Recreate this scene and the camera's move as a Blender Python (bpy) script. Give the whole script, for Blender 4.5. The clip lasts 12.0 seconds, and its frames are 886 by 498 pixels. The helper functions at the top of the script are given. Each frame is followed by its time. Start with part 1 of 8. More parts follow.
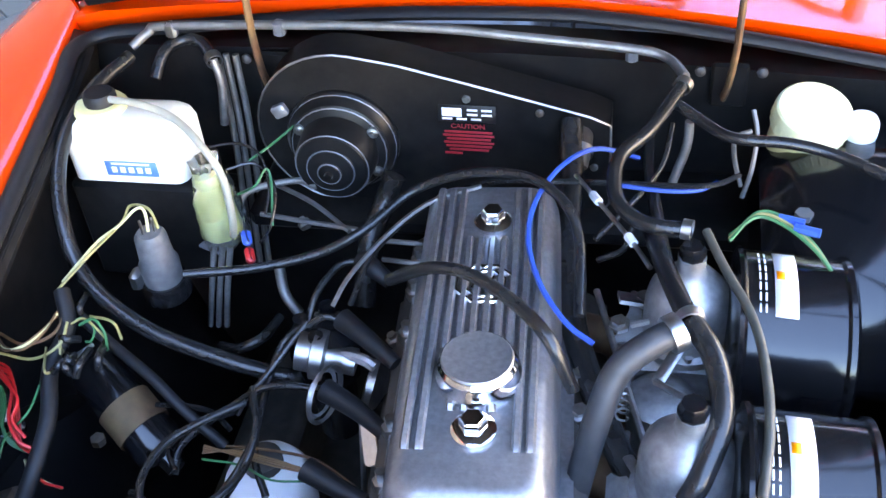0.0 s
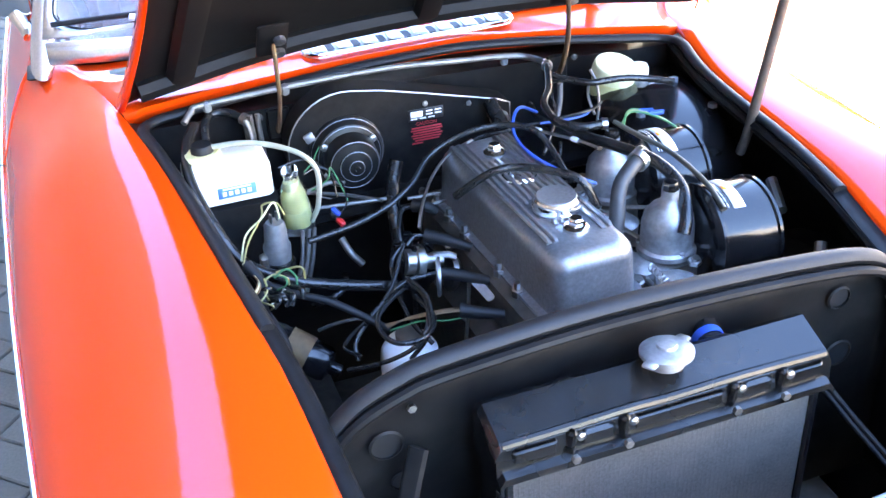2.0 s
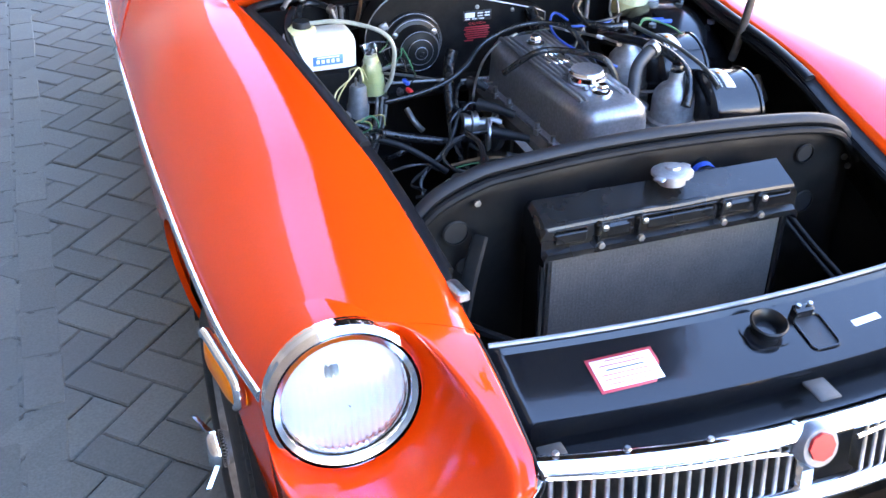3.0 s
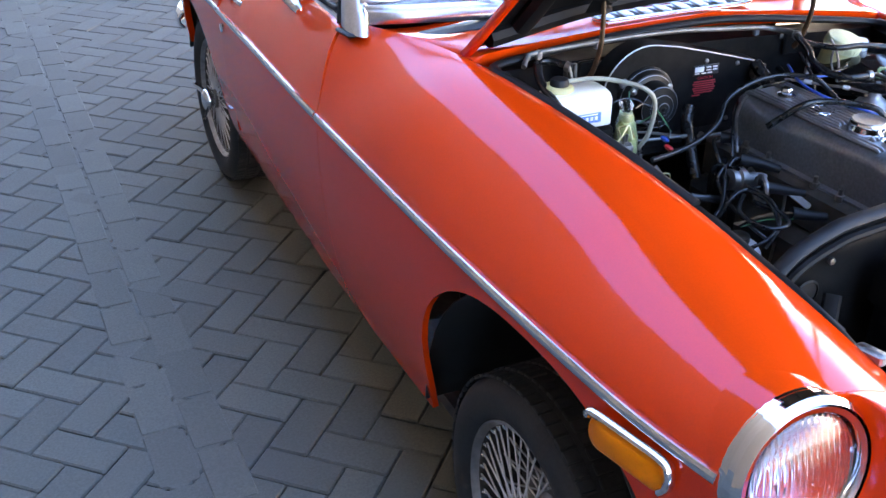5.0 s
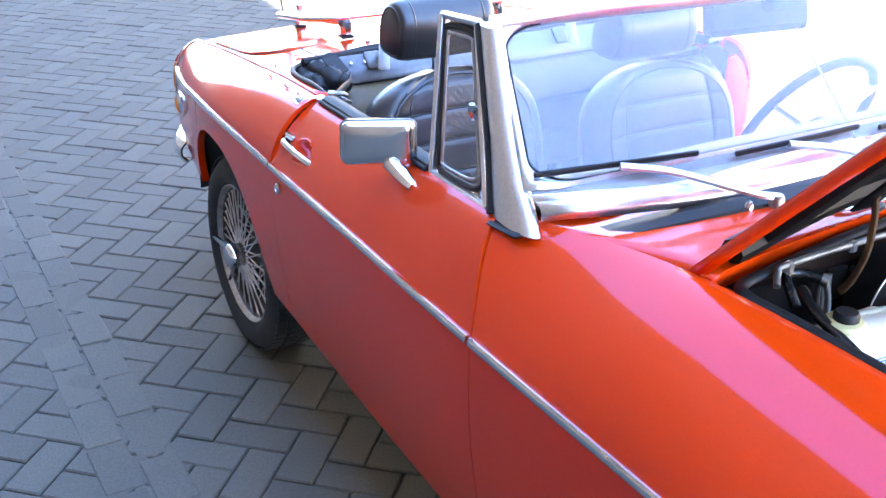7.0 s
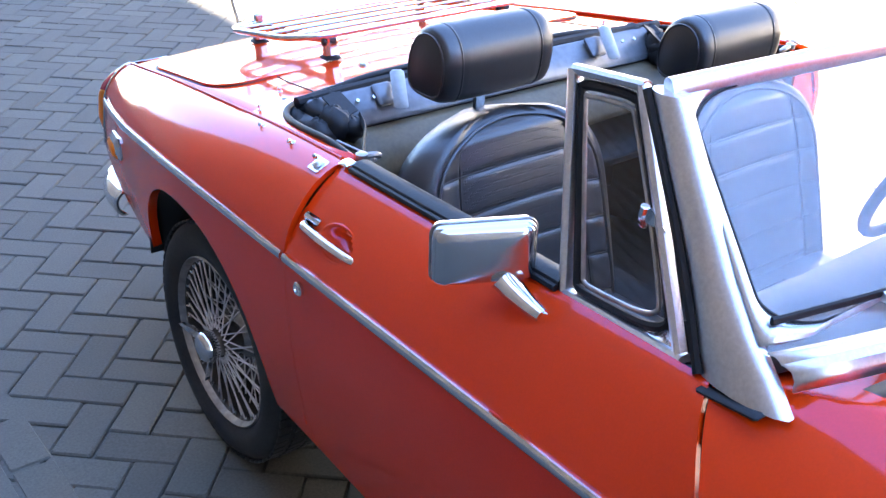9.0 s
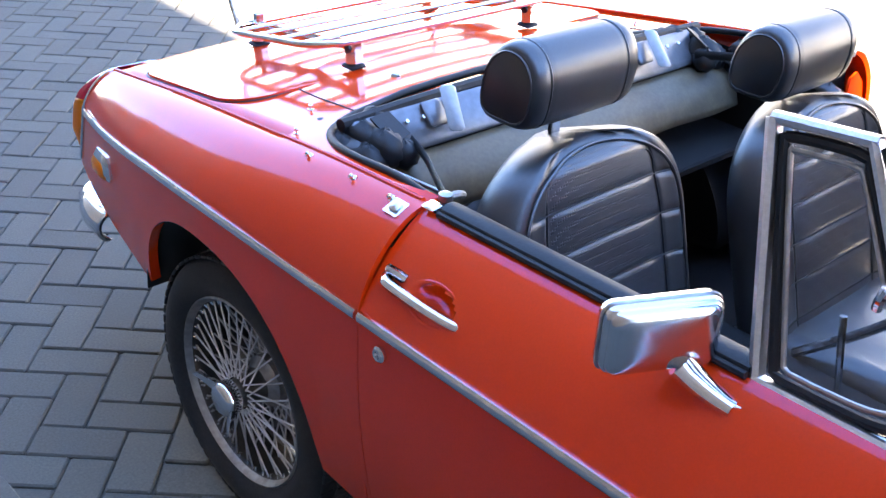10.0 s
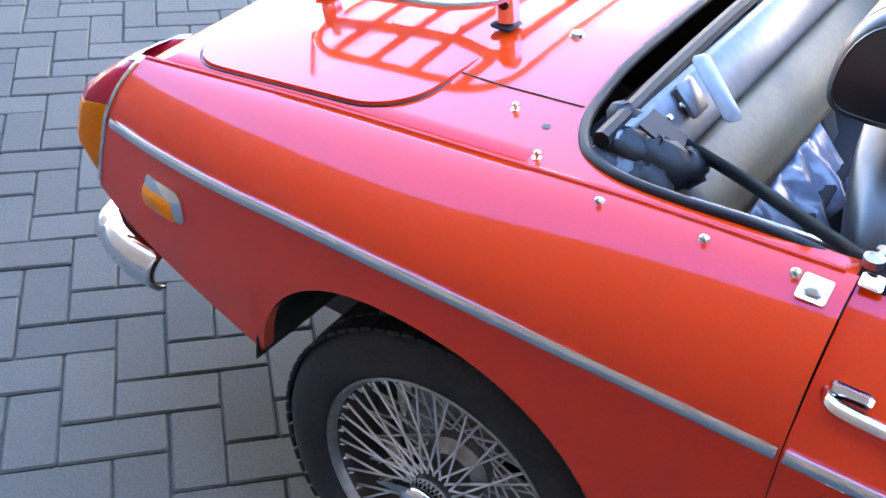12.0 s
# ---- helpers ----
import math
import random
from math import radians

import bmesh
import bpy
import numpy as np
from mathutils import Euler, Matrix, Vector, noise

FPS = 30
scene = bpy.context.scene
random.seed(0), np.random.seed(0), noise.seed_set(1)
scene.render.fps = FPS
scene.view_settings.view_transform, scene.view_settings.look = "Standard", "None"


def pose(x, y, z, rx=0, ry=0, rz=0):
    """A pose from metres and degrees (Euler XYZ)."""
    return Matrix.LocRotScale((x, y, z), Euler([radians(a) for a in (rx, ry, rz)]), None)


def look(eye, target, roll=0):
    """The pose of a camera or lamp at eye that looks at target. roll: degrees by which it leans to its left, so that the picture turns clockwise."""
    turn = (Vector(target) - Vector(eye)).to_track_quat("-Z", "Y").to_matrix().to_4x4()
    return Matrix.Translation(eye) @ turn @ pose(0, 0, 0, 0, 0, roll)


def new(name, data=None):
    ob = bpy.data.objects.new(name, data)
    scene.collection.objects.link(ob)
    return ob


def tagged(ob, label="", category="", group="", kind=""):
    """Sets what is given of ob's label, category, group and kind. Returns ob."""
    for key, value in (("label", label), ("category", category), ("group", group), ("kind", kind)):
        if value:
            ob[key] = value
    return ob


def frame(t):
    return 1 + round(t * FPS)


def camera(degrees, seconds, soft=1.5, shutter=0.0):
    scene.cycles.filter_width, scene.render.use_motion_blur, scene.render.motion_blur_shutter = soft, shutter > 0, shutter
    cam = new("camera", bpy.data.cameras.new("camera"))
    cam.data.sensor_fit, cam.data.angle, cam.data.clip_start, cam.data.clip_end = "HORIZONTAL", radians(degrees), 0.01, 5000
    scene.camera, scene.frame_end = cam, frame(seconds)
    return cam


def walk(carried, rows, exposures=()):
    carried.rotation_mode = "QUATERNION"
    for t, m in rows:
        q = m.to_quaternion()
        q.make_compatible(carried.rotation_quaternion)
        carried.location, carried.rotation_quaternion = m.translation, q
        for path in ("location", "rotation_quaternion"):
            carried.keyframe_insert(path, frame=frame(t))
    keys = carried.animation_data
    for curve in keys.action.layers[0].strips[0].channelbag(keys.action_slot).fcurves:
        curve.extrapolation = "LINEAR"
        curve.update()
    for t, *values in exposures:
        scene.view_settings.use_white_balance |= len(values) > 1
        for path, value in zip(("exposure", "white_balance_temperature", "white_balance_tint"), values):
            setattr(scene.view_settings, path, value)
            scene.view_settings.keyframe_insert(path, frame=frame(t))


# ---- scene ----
cam = camera(44.6, 12.0)
PATH = [
    (0, (0.14, -0.434, 1.534), (-0.209, 1.039, 0.226), -5.5),
    (0.5, (-0.034, -0.517, 1.545), (-0.127, 1.007, 0.253), -1.2),
    (1, (-0.197, -0.594, 1.593), (0.017, 0.931, 0.317), -5.0),
    (1.5, (-0.397, -0.802, 1.641), (0.059, 0.757, 0.474), -5.0),
    (2, (-0.564, -1.07, 1.679), (-0.038, 0.527, 0.595), -3.2),
    (2.5, (-0.696, -1.322, 1.648), (-0.133, 0.291, 0.607), -0.9),
    (3, (-0.847, -1.492, 1.666), (-0.281, 0.101, 0.597), 0.3),
    (3.2, (-0.937, -1.526, 1.671), (-0.33, 0.047, 0.596), 0.3),
    (4.8, (-1.41, -1.241, 1.626), (-0.654, 0.316, 0.623), 0.3),
    (5, (-1.43, -1.153, 1.615), (-0.692, 0.433, 0.644), 0.7),
    (5.5, (-1.503, -0.943, 1.603), (-0.688, 0.634, 0.681), 2.5),
    (6, (-1.613, -0.737, 1.61), (-0.694, 0.79, 0.703), 2.6),
    (6.5, (-1.618, -0.585, 1.628), (-0.681, 0.948, 0.751), 2.7),
    (7, (-1.569, -0.365, 1.631), (-0.662, 1.191, 0.761), 1.3),
    (7.5, (-1.551, -0.214, 1.632), (-0.655, 1.345, 0.757), 1.7),
    (7.7, (-1.57, -0.135, 1.617), (-0.649, 1.411, 0.743), 3.3),
    (9.3, (-1.529, 0.491, 1.592), (-0.419, 1.859, 0.647), 1.9),
    (9.5, (-1.529, 0.559, 1.592), (-0.404, 1.909, 0.637), 2.7),
    (10, (-1.594, 0.803, 1.574), (-0.373, 2.055, 0.603), 3.8),
    (10.5, (-1.613, 1.006, 1.558), (-0.319, 2.142, 0.541), 3.6),
    (11, (-1.596, 1.253, 1.533), (-0.309, 2.331, 0.446), 2.6),
    (11.5, (-1.553, 1.443, 1.517), (-0.29, 2.448, 0.336), 2.6),
    (12, (-1.577, 1.73, 1.51), (-0.22, 2.582, 0.313), 3.6),
]
EXPOSURES = [(0, 5.16, 8700, 17), (1, 5.55, 8500, 16), (1.5, 5.45, 8100, 15), (2.5, 5.35, 7700, 15), (3, 4.98, 7900, 16), (3.2, 4.75, 7950, 16), (4.8, 4.25, 8000, 17), (5, 4.38, 7950, 17), (5.5, 4.74, 7950, 16), (6, 4.9, 7900, 16), (6.5, 4.9, 7750, 16), (7.5, 4.5, 7500, 17), (9, 4.24, 7200, 17), (10, 4.28, 7150, 16), (10.5, 4.34, 7100, 15), (12, 4.70, 7500, 14)]
walk(cam, [(t, look(eye, target, roll)) for t, eye, target, roll in PATH],
     exposures=EXPOSURES)

# ---- light ----
world = bpy.data.worlds.new("sky")
scene.world = world
world.use_nodes = True
SUN_UP, SUN_TURN = 64.0, 43.0
SUN_WAY = Vector((-math.cos(radians(SUN_UP)) * math.cos(radians(SUN_TURN)), -math.cos(radians(SUN_UP)) * math.sin(radians(SUN_TURN)), math.sin(radians(SUN_UP))))
nt = world.node_tree
sky = nt.nodes.new("ShaderNodeTexSky")
sky.sky_type, sky.sun_disc = "NISHITA", False
sky.ozone_density, sky.dust_density = 9.0, 0.0
sky.sun_elevation, sky.sun_rotation = radians(SUN_UP), math.atan2(SUN_WAY.x, SUN_WAY.y)
nt.nodes["Background"].inputs[1].default_value = 0.10
nt.links.new(sky.outputs[0], nt.nodes["Background"].inputs[0])
lamp = bpy.data.lights.new("sun", "SUN")
lamp.energy, lamp.angle, lamp.color = 5.0, radians(0.5), (1.0, 0.95, 0.86)
sun = new("sun", lamp)
sun.matrix_world = look(SUN_WAY * 10, (0, 0, 0))


# ---- materials ----
def mat(name, color, rough=0.5, metal=0.0, coat=0.0, spec=0.5, grain=0.0, scale=60.0, bump=0.0, dirt=None, dirt_scale=6.0, dirt_amount=0.5,
        trans=0.0, ior=1.5, island=0.0, rough_var=0.0):
    """A principled material: base colour, fine grain, broad stains, fine relief."""
    m = bpy.data.materials.new(name)
    m.use_nodes = True
    n, l = m.node_tree.nodes, m.node_tree.links
    b = n["Principled BSDF"]
    b.inputs["Base Color"].default_value = (*color, 1)
    b.inputs["Roughness"].default_value = rough
    b.inputs["Metallic"].default_value = metal
    b.inputs["Coat Weight"].default_value = coat
    b.inputs["Coat Roughness"].default_value = 0.02
    b.inputs["Specular IOR Level"].default_value = spec
    b.inputs["Transmission Weight"].default_value = trans
    b.inputs["IOR"].default_value = ior
    co = n.new("ShaderNodeTexCoord")
    out = None
    if grain or dirt or island:
        base = n.new("ShaderNodeRGB")
        base.outputs[0].default_value = (*color, 1)
        out = base.outputs[0]
    if island:
        info = n.new("ShaderNodeObjectInfo")
        isl = n.new("ShaderNodeNewGeometry")
        add = n.new("ShaderNodeMath")
        add.operation = "ADD"
        l.new(info.outputs["Random"], add.inputs[0])
        l.new(isl.outputs["Random Per Island"], add.inputs[1])
        fr = n.new("ShaderNodeMath")
        fr.operation = "FRACT"
        l.new(add.outputs[0], fr.inputs[0])
        hs = n.new("ShaderNodeHueSaturation")
        mr = n.new("ShaderNodeMapRange")
        mr.inputs[3].default_value, mr.inputs[4].default_value = 1 - island, 1 + island
        l.new(fr.outputs[0], mr.inputs[0])
        l.new(mr.outputs[0], hs.inputs["Value"])
        l.new(out, hs.inputs["Color"])
        out = hs.outputs[0]
    if grain:
        t = n.new("ShaderNodeTexNoise")
        t.inputs["Scale"].default_value, t.inputs["Detail"].default_value = scale, 4
        l.new(co.outputs["Object"], t.inputs["Vector"])
        mr = n.new("ShaderNodeMapRange")
        mr.inputs[1].default_value, mr.inputs[2].default_value = 0.3, 0.7
        mr.inputs[3].default_value, mr.inputs[4].default_value = 1 - grain, 1 + grain
        l.new(t.outputs[0], mr.inputs[0])
        mx = n.new("ShaderNodeVectorMath")
        mx.operation = "SCALE"
        l.new(out, mx.inputs[0])
        l.new(mr.outputs[0], mx.inputs["Scale"])
        out = mx.outputs[0]
    if dirt:
        t = n.new("ShaderNodeTexNoise")
        t.inputs["Scale"].default_value, t.inputs["Detail"].default_value, t.inputs["Roughness"].default_value = dirt_scale, 6, 0.65
        l.new(co.outputs["Object"], t.inputs["Vector"])
        mr = n.new("ShaderNodeMapRange")
        mr.inputs[1].default_value, mr.inputs[2].default_value, mr.inputs[4].default_value = 0.45, 0.75, dirt_amount
        l.new(t.outputs[0], mr.inputs[0])
        mx = n.new("ShaderNodeMix")
        mx.data_type = "RGBA"
        mx.inputs[7].default_value = (*dirt, 1)
        l.new(mr.outputs[0], mx.inputs[0])
        l.new(out, mx.inputs[6])
        out = mx.outputs[2]
    if out:
        l.new(out, b.inputs["Base Color"])
    if bump:
        t = n.new("ShaderNodeTexNoise")
        t.inputs["Scale"].default_value, t.inputs["Detail"].default_value = scale * 1.7, 3
        l.new(co.outputs["Object"], t.inputs["Vector"])
        bp = n.new("ShaderNodeBump")
        bp.inputs["Strength"].default_value, bp.inputs["Distance"].default_value = bump, 0.002
        l.new(t.outputs[0], bp.inputs["Height"])
        l.new(bp.outputs[0], b.inputs["Normal"])
    if rough_var:
        t = n.new("ShaderNodeTexNoise")
        t.inputs["Scale"].default_value, t.inputs["Detail"].default_value = 9, 5
        l.new(co.outputs["Object"], t.inputs["Vector"])
        mr = n.new("ShaderNodeMapRange")
        mr.inputs[1].default_value, mr.inputs[2].default_value = 0.3, 0.7
        mr.inputs[3].default_value, mr.inputs[4].default_value = max(0.02, rough - rough_var), rough + rough_var
        l.new(t.outputs[0], mr.inputs[0])
        l.new(mr.outputs[0], b.inputs["Roughness"])
    return m


RED = mat("red_paint", (0.83, 0.051, 0.0035), 0.09, coat=0.06, spec=0.46, ior=1.60, grain=0.03, scale=300)
# Violet tint colours the paint's reflections in place of bluer sky light.
RED.node_tree.nodes["Principled BSDF"].inputs["Specular Tint"].default_value = (0.80, 0.46, 1.0, 1)
BAY = mat("black_bay_paint", (0.009, 0.0086, 0.0086), 0.42, spec=0.1, grain=0.3, scale=40, bump=0.1, dirt=(0.034, 0.028, 0.023), dirt_scale=11, dirt_amount=0.45, rough_var=0.12)
BLACK = mat("black_gloss_paint", (0.006, 0.006, 0.0068), 0.16, coat=0.12, spec=0.4, bump=0.25, scale=14, dirt=(0.03, 0.026, 0.022), dirt_scale=9, dirt_amount=0.25)
TANKBLACK = mat("worn_black_paint", (0.006, 0.006, 0.0062), 0.24, spec=0.45, bump=0.3, scale=24, dirt=(0.025, 0.021, 0.017), dirt_scale=14, dirt_amount=0.5, rough_var=0.1)
UNDER = mat("bonnet_underside_paint", (0.006, 0.0056, 0.0058), 0.52, spec=0.15, dirt=(0.026, 0.017, 0.013), dirt_scale=4, dirt_amount=0.4, grain=0.2, scale=80)
RUBBER = mat("black_rubber", (0.009, 0.009, 0.010), 0.55, spec=0.35, grain=0.2, scale=120, bump=0.15)
OLIVE = mat("aged_hose", (0.062, 0.060, 0.048), 0.5, grain=0.2, scale=60)
GREY_HOSE = mat("grey_rubber_hose", (0.036, 0.036, 0.038), 0.5, grain=0.2, scale=90, dirt=(0.09, 0.085, 0.08), dirt_scale=14, dirt_amount=0.35)
HOSE = mat("rubber_hose", (0.013, 0.0128, 0.013), 0.27, grain=0.25, scale=90, dirt=(0.04, 0.037, 0.034), dirt_scale=14, dirt_amount=0.3)
TYRE = mat("tyre_rubber", (0.02, 0.02, 0.021), 0.72, grain=0.25, scale=140, bump=0.3, dirt=(0.06, 0.055, 0.05), dirt_scale=11, dirt_amount=0.35)
CHROME = mat("chrome", (0.78, 0.78, 0.80), 0.08, metal=1.0, rough_var=0.04)
MOTOR = mat("satin_black_motor", (0.006, 0.006, 0.0064), 0.36, spec=0.28, grain=0.2, scale=60, dirt=(0.03, 0.025, 0.02), dirt_scale=14, dirt_amount=0.35)
PIPE = mat("dull_grey_pipe", (0.20, 0.195, 0.185), 0.42, metal=0.6, grain=0.2, scale=60, dirt=(0.09, 0.07, 0.05), dirt_scale=20, dirt_amount=0.5)
GREY_METAL = mat("grey_satin_metal", (0.20, 0.205, 0.22), 0.38, metal=0.5, grain=0.12, scale=60, dirt=(0.08, 0.08, 0.08), dirt_scale=9, dirt_amount=0.35)
STEEL = mat("worn_steel", (0.42, 0.41, 0.40), 0.38, metal=1.0, grain=0.2, scale=60, dirt=(0.12, 0.09, 0.06), dirt_scale=18, dirt_amount=0.5)
ALU_SOFT = mat("dull_chrome", (0.66, 0.66, 0.68), 0.16, metal=1.0, rough_var=0.06)
SPOKE = mat("plated_spoke", (0.70, 0.70, 0.72), 0.35, metal=0.5, grain=0.1, scale=60)
ALU = mat("brushed_aluminium", (0.72, 0.73, 0.75), 0.34, metal=1.0, grain=0.08, scale=200, bump=0.08)
CAST = mat("silver_painted_casting", (0.29, 0.29, 0.30), 0.36, metal=0.7, grain=0.15, scale=180, bump=0.12, dirt=(0.08, 0.08, 0.08), dirt_scale=10, dirt_amount=0.35)
VALVE = mat("grey_valve_casting", (0.13, 0.13, 0.13), 0.5, metal=0.3, grain=0.2, scale=90)
CARB = mat("dull_cast_aluminium", (0.42, 0.42, 0.42), 0.5, metal=0.8, grain=0.2, scale=90, bump=0.15, dirt=(0.06, 0.055, 0.05), dirt_scale=12, dirt_amount=0.5)
IRON = mat("oily_cast_iron", (0.045, 0.040, 0.036), 0.55, grain=0.4, scale=50, bump=0.3, dirt=(0.10, 0.07, 0.045), dirt_scale=9, dirt_amount=0.5)
RUST = mat("rusty_steel", (0.12, 0.056, 0.028), 0.7, metal=0.2, grain=0.35, scale=70, bump=0.25, dirt=(0.30, 0.20, 0.08), dirt_scale=12, dirt_amount=0.5)
PROP = mat("dull_brown_steel", (0.115, 0.092, 0.078), 0.5, metal=0.3, grain=0.25, scale=60, dirt=(0.2, 0.15, 0.1), dirt_scale=20, dirt_amount=0.4)
LEATHER = mat("black_vinyl", (0.021, 0.021, 0.022), 0.35, spec=0.9, grain=0.15, scale=260, bump=0.12, rough_var=0.06)
TRIM = mat("black_trim", (0.012, 0.012, 0.013), 0.55, grain=0.2, scale=120, bump=0.1)
PERF = mat("perforated_vinyl", (0.026, 0.026, 0.028), 0.31, spec=0.9)
n, l = PERF.node_tree.nodes, PERF.node_tree.links
holes, hole_co, hole_map, hole_mix = n.new("ShaderNodeTexVoronoi"), n.new("ShaderNodeTexCoord"), n.new("ShaderNodeMapRange"), n.new("ShaderNodeMix")
holes.inputs["Scale"].default_value, holes.inputs["Randomness"].default_value = 190.0, 0.05
hole_map.inputs[1].default_value, hole_map.inputs[2].default_value = 0.22, 0.34
hole_mix.data_type = "RGBA"
hole_mix.inputs[6].default_value, hole_mix.inputs[7].default_value = (0.004, 0.004, 0.004, 1), (0.030, 0.030, 0.032, 1)
l.new(hole_co.outputs["Object"], holes.inputs["Vector"])
l.new(holes.outputs["Distance"], hole_map.inputs[0])
l.new(hole_map.outputs[0], hole_mix.inputs[0])
l.new(hole_mix.outputs[2], n["Principled BSDF"].inputs["Base Color"])
hole_bump = n.new("ShaderNodeBump")
hole_bump.inputs["Strength"].default_value, hole_bump.inputs["Distance"].default_value = 0.7, 0.0012
l.new(hole_map.outputs[0], hole_bump.inputs["Height"])
l.new(hole_bump.outputs[0], n["Principled BSDF"].inputs["Normal"])
LEVER = mat("grey_painted_lever", (0.36, 0.38, 0.38), 0.4, grain=0.1, scale=60)
STRAP = mat("brown_grey_webbing", (0.075, 0.062, 0.055), 0.7, grain=0.3, scale=260, bump=0.2)
FOIL = mat("blue_grey_plastic_sheet", (0.16, 0.17, 0.22), 0.22, spec=0.8, grain=0.2, scale=40)
CARPET = mat("black_carpet", (0.008, 0.008, 0.009), 0.95, grain=0.4, scale=300, bump=0.4)
TANK = mat("milky_plastic", (0.78, 0.77, 0.70), 0.35, dirt=(0.62, 0.56, 0.36), dirt_scale=10, dirt_amount=0.5, grain=0.04, scale=30)
TUBING = mat("clear_tube", (0.36, 0.35, 0.28), 0.3, grain=0.1)
CREAM = mat("yellowed_plastic", (0.66, 0.60, 0.30), 0.4, grain=0.1, scale=40)
RESCAP = mat("pale_yellow_plastic", (0.74, 0.74, 0.46), 0.4, grain=0.08, scale=40)
PALE_GREEN = mat("yellow_green_fluid", (0.62, 0.64, 0.25), 0.3, grain=0.1, scale=30)
PLASTIC = mat("clear_plastic_bag", (0.85, 0.86, 0.82), 0.15, trans=0.95, grain=0.2, scale=40)
WHITE = mat("white_paint", (0.8, 0.8, 0.8), 0.4, dirt=(0.5, 0.5, 0.48), dirt_scale=12, dirt_amount=0.4)
BLUE = mat("blue_plastic", (0.014, 0.085, 0.42), 0.35, grain=0.1)
LABEL_BLUE = mat("blue_label", (0.06, 0.20, 0.60), 0.4, grain=0.1)
REDPL = mat("red_plastic", (0.6, 0.02, 0.02), 0.4, grain=0.1)
YELLOW = mat("yellow_wire", (0.30, 0.25, 0.09), 0.45, grain=0.1)
GREEN = mat("green_wire", (0.022, 0.15, 0.055), 0.45, grain=0.1)
ORANGE = mat("amber_lens", (1.0, 0.25, 0.002), 0.3, spec=0.3, grain=0.06, scale=200)
REDLENS = mat("red_lens", (0.50, 0.012, 0.03), 0.2, coat=0.15, grain=0.1, scale=200)
LENS = mat("lamp_glass", (1.0, 1.0, 1.0), 0.03, trans=1.0, ior=1.45)
n, l = LENS.node_tree.nodes, LENS.node_tree.links
flutes, flute_bump, flute_co = n.new("ShaderNodeTexWave"), n.new("ShaderNodeBump"), n.new("ShaderNodeTexCoord")
flutes.inputs["Scale"].default_value = 34.0
flute_bump.inputs["Strength"].default_value, flute_bump.inputs["Distance"].default_value = 0.12, 0.003
l.new(flute_co.outputs["Object"], flutes.inputs["Vector"])
l.new(flutes.outputs["Fac"], flute_bump.inputs["Height"])
l.new(flute_bump.outputs[0], n["Principled BSDF"].inputs["Normal"])
REFLECTOR = mat("lamp_reflector", (0.95, 0.95, 0.95), 0.5)
GLASS = mat("clear_glass", (0.97, 0.98, 1.0), 0.0, trans=1.0, ior=1.45)
CORE = mat("radiator_core", (0.058, 0.053, 0.050), 0.7, grain=0.35, scale=260, bump=0.3, dirt=(0.12, 0.105, 0.09), dirt_scale=7, dirt_amount=0.65)
BEIGE = mat("tan_hood_lining", (0.165, 0.125, 0.075), 0.46, spec=0.35, grain=0.12, scale=120, dirt=(0.03, 0.027, 0.025), dirt_scale=3.2, dirt_amount=0.95)
PAVER = mat("grey_paving_block", (0.088, 0.080, 0.062), 0.85, grain=0.18, scale=160, bump=0.35, dirt=(0.078, 0.072, 0.062), dirt_scale=2.2, dirt_amount=0.6, island=0.14)
JOINT = mat("joint_sand", (0.082, 0.075, 0.062), 0.95, grain=0.35, scale=200, bump=0.4)
SIDING = mat("brown_wall_cladding", (0.098, 0.075, 0.055), 0.55, grain=0.05, scale=30, dirt=(0.09, 0.075, 0.06), dirt_scale=0.8, dirt_amount=0.4)
RENDERED = mat("pale_render", (0.82, 0.81, 0.78), 0.85, grain=0.05, scale=40, dirt=(0.66, 0.64, 0.60), dirt_scale=0.7, dirt_amount=0.4)
STICKER = mat("white_sticker", (0.80, 0.76, 0.76), 0.4, grain=0.03)
PRINT_RED = mat("red_print", (0.42, 0.02, 0.03), 0.5, grain=0.05)
PRINT_WHITE = mat("white_print", (0.8, 0.8, 0.8), 0.5, grain=0.05)
# Black for print, and for shade painted into holes, slots and gaps.
PRINT_SHADE_BLACK = mat("print_shade_black", (0.006, 0.006, 0.007), 0.5, grain=0.05)


# ---- building blocks ----
class Shape:
    """A growing list of points and faces."""

    def __init__(self):
        self.v, self.f = [], []

    def add(self, v, f, m=None):
        k = len(self.v)
        self.v += [tuple(m @ Vector(p)) if m else tuple(p) for p in v]
        self.f += [tuple(i + k for i in q) for q in f]
        return self

    def join(self, other, m=None):
        return self.add(other.v, other.f, m)


def grid(rows, closed=False, s=None):
    """A sheet through rows of points."""
    s = s or Shape()
    n, k = len(rows[0]), len(rows)
    v = [p for r in rows for p in r]
    f = []
    for i in range(k - 1):
        for j in range(n if closed else n - 1):
            a, b = i * n + j, i * n + (j + 1) % n
            f.append((a, b, b + n, a + n))
    return s.add(v, f)


def smooth_path(pts, n=8):
    """Catmull-Rom through the points, n steps a piece."""
    p = [Vector(q) for q in pts]
    if len(p) < 3:
        return p
    p = [2 * p[0] - p[1]] + p + [2 * p[-1] - p[-2]]
    out = []
    for i in range(1, len(p) - 2):
        a, b, c, d = p[i - 1:i + 3]
        for k in range(n):
            t = k / n
            out.append(0.5 * ((2 * b) + (c - a) * t + (2 * a - 5 * b + 4 * c - d) * t * t + (3 * b - a - 3 * c + d) * t ** 3))
    return out + [p[-2]]


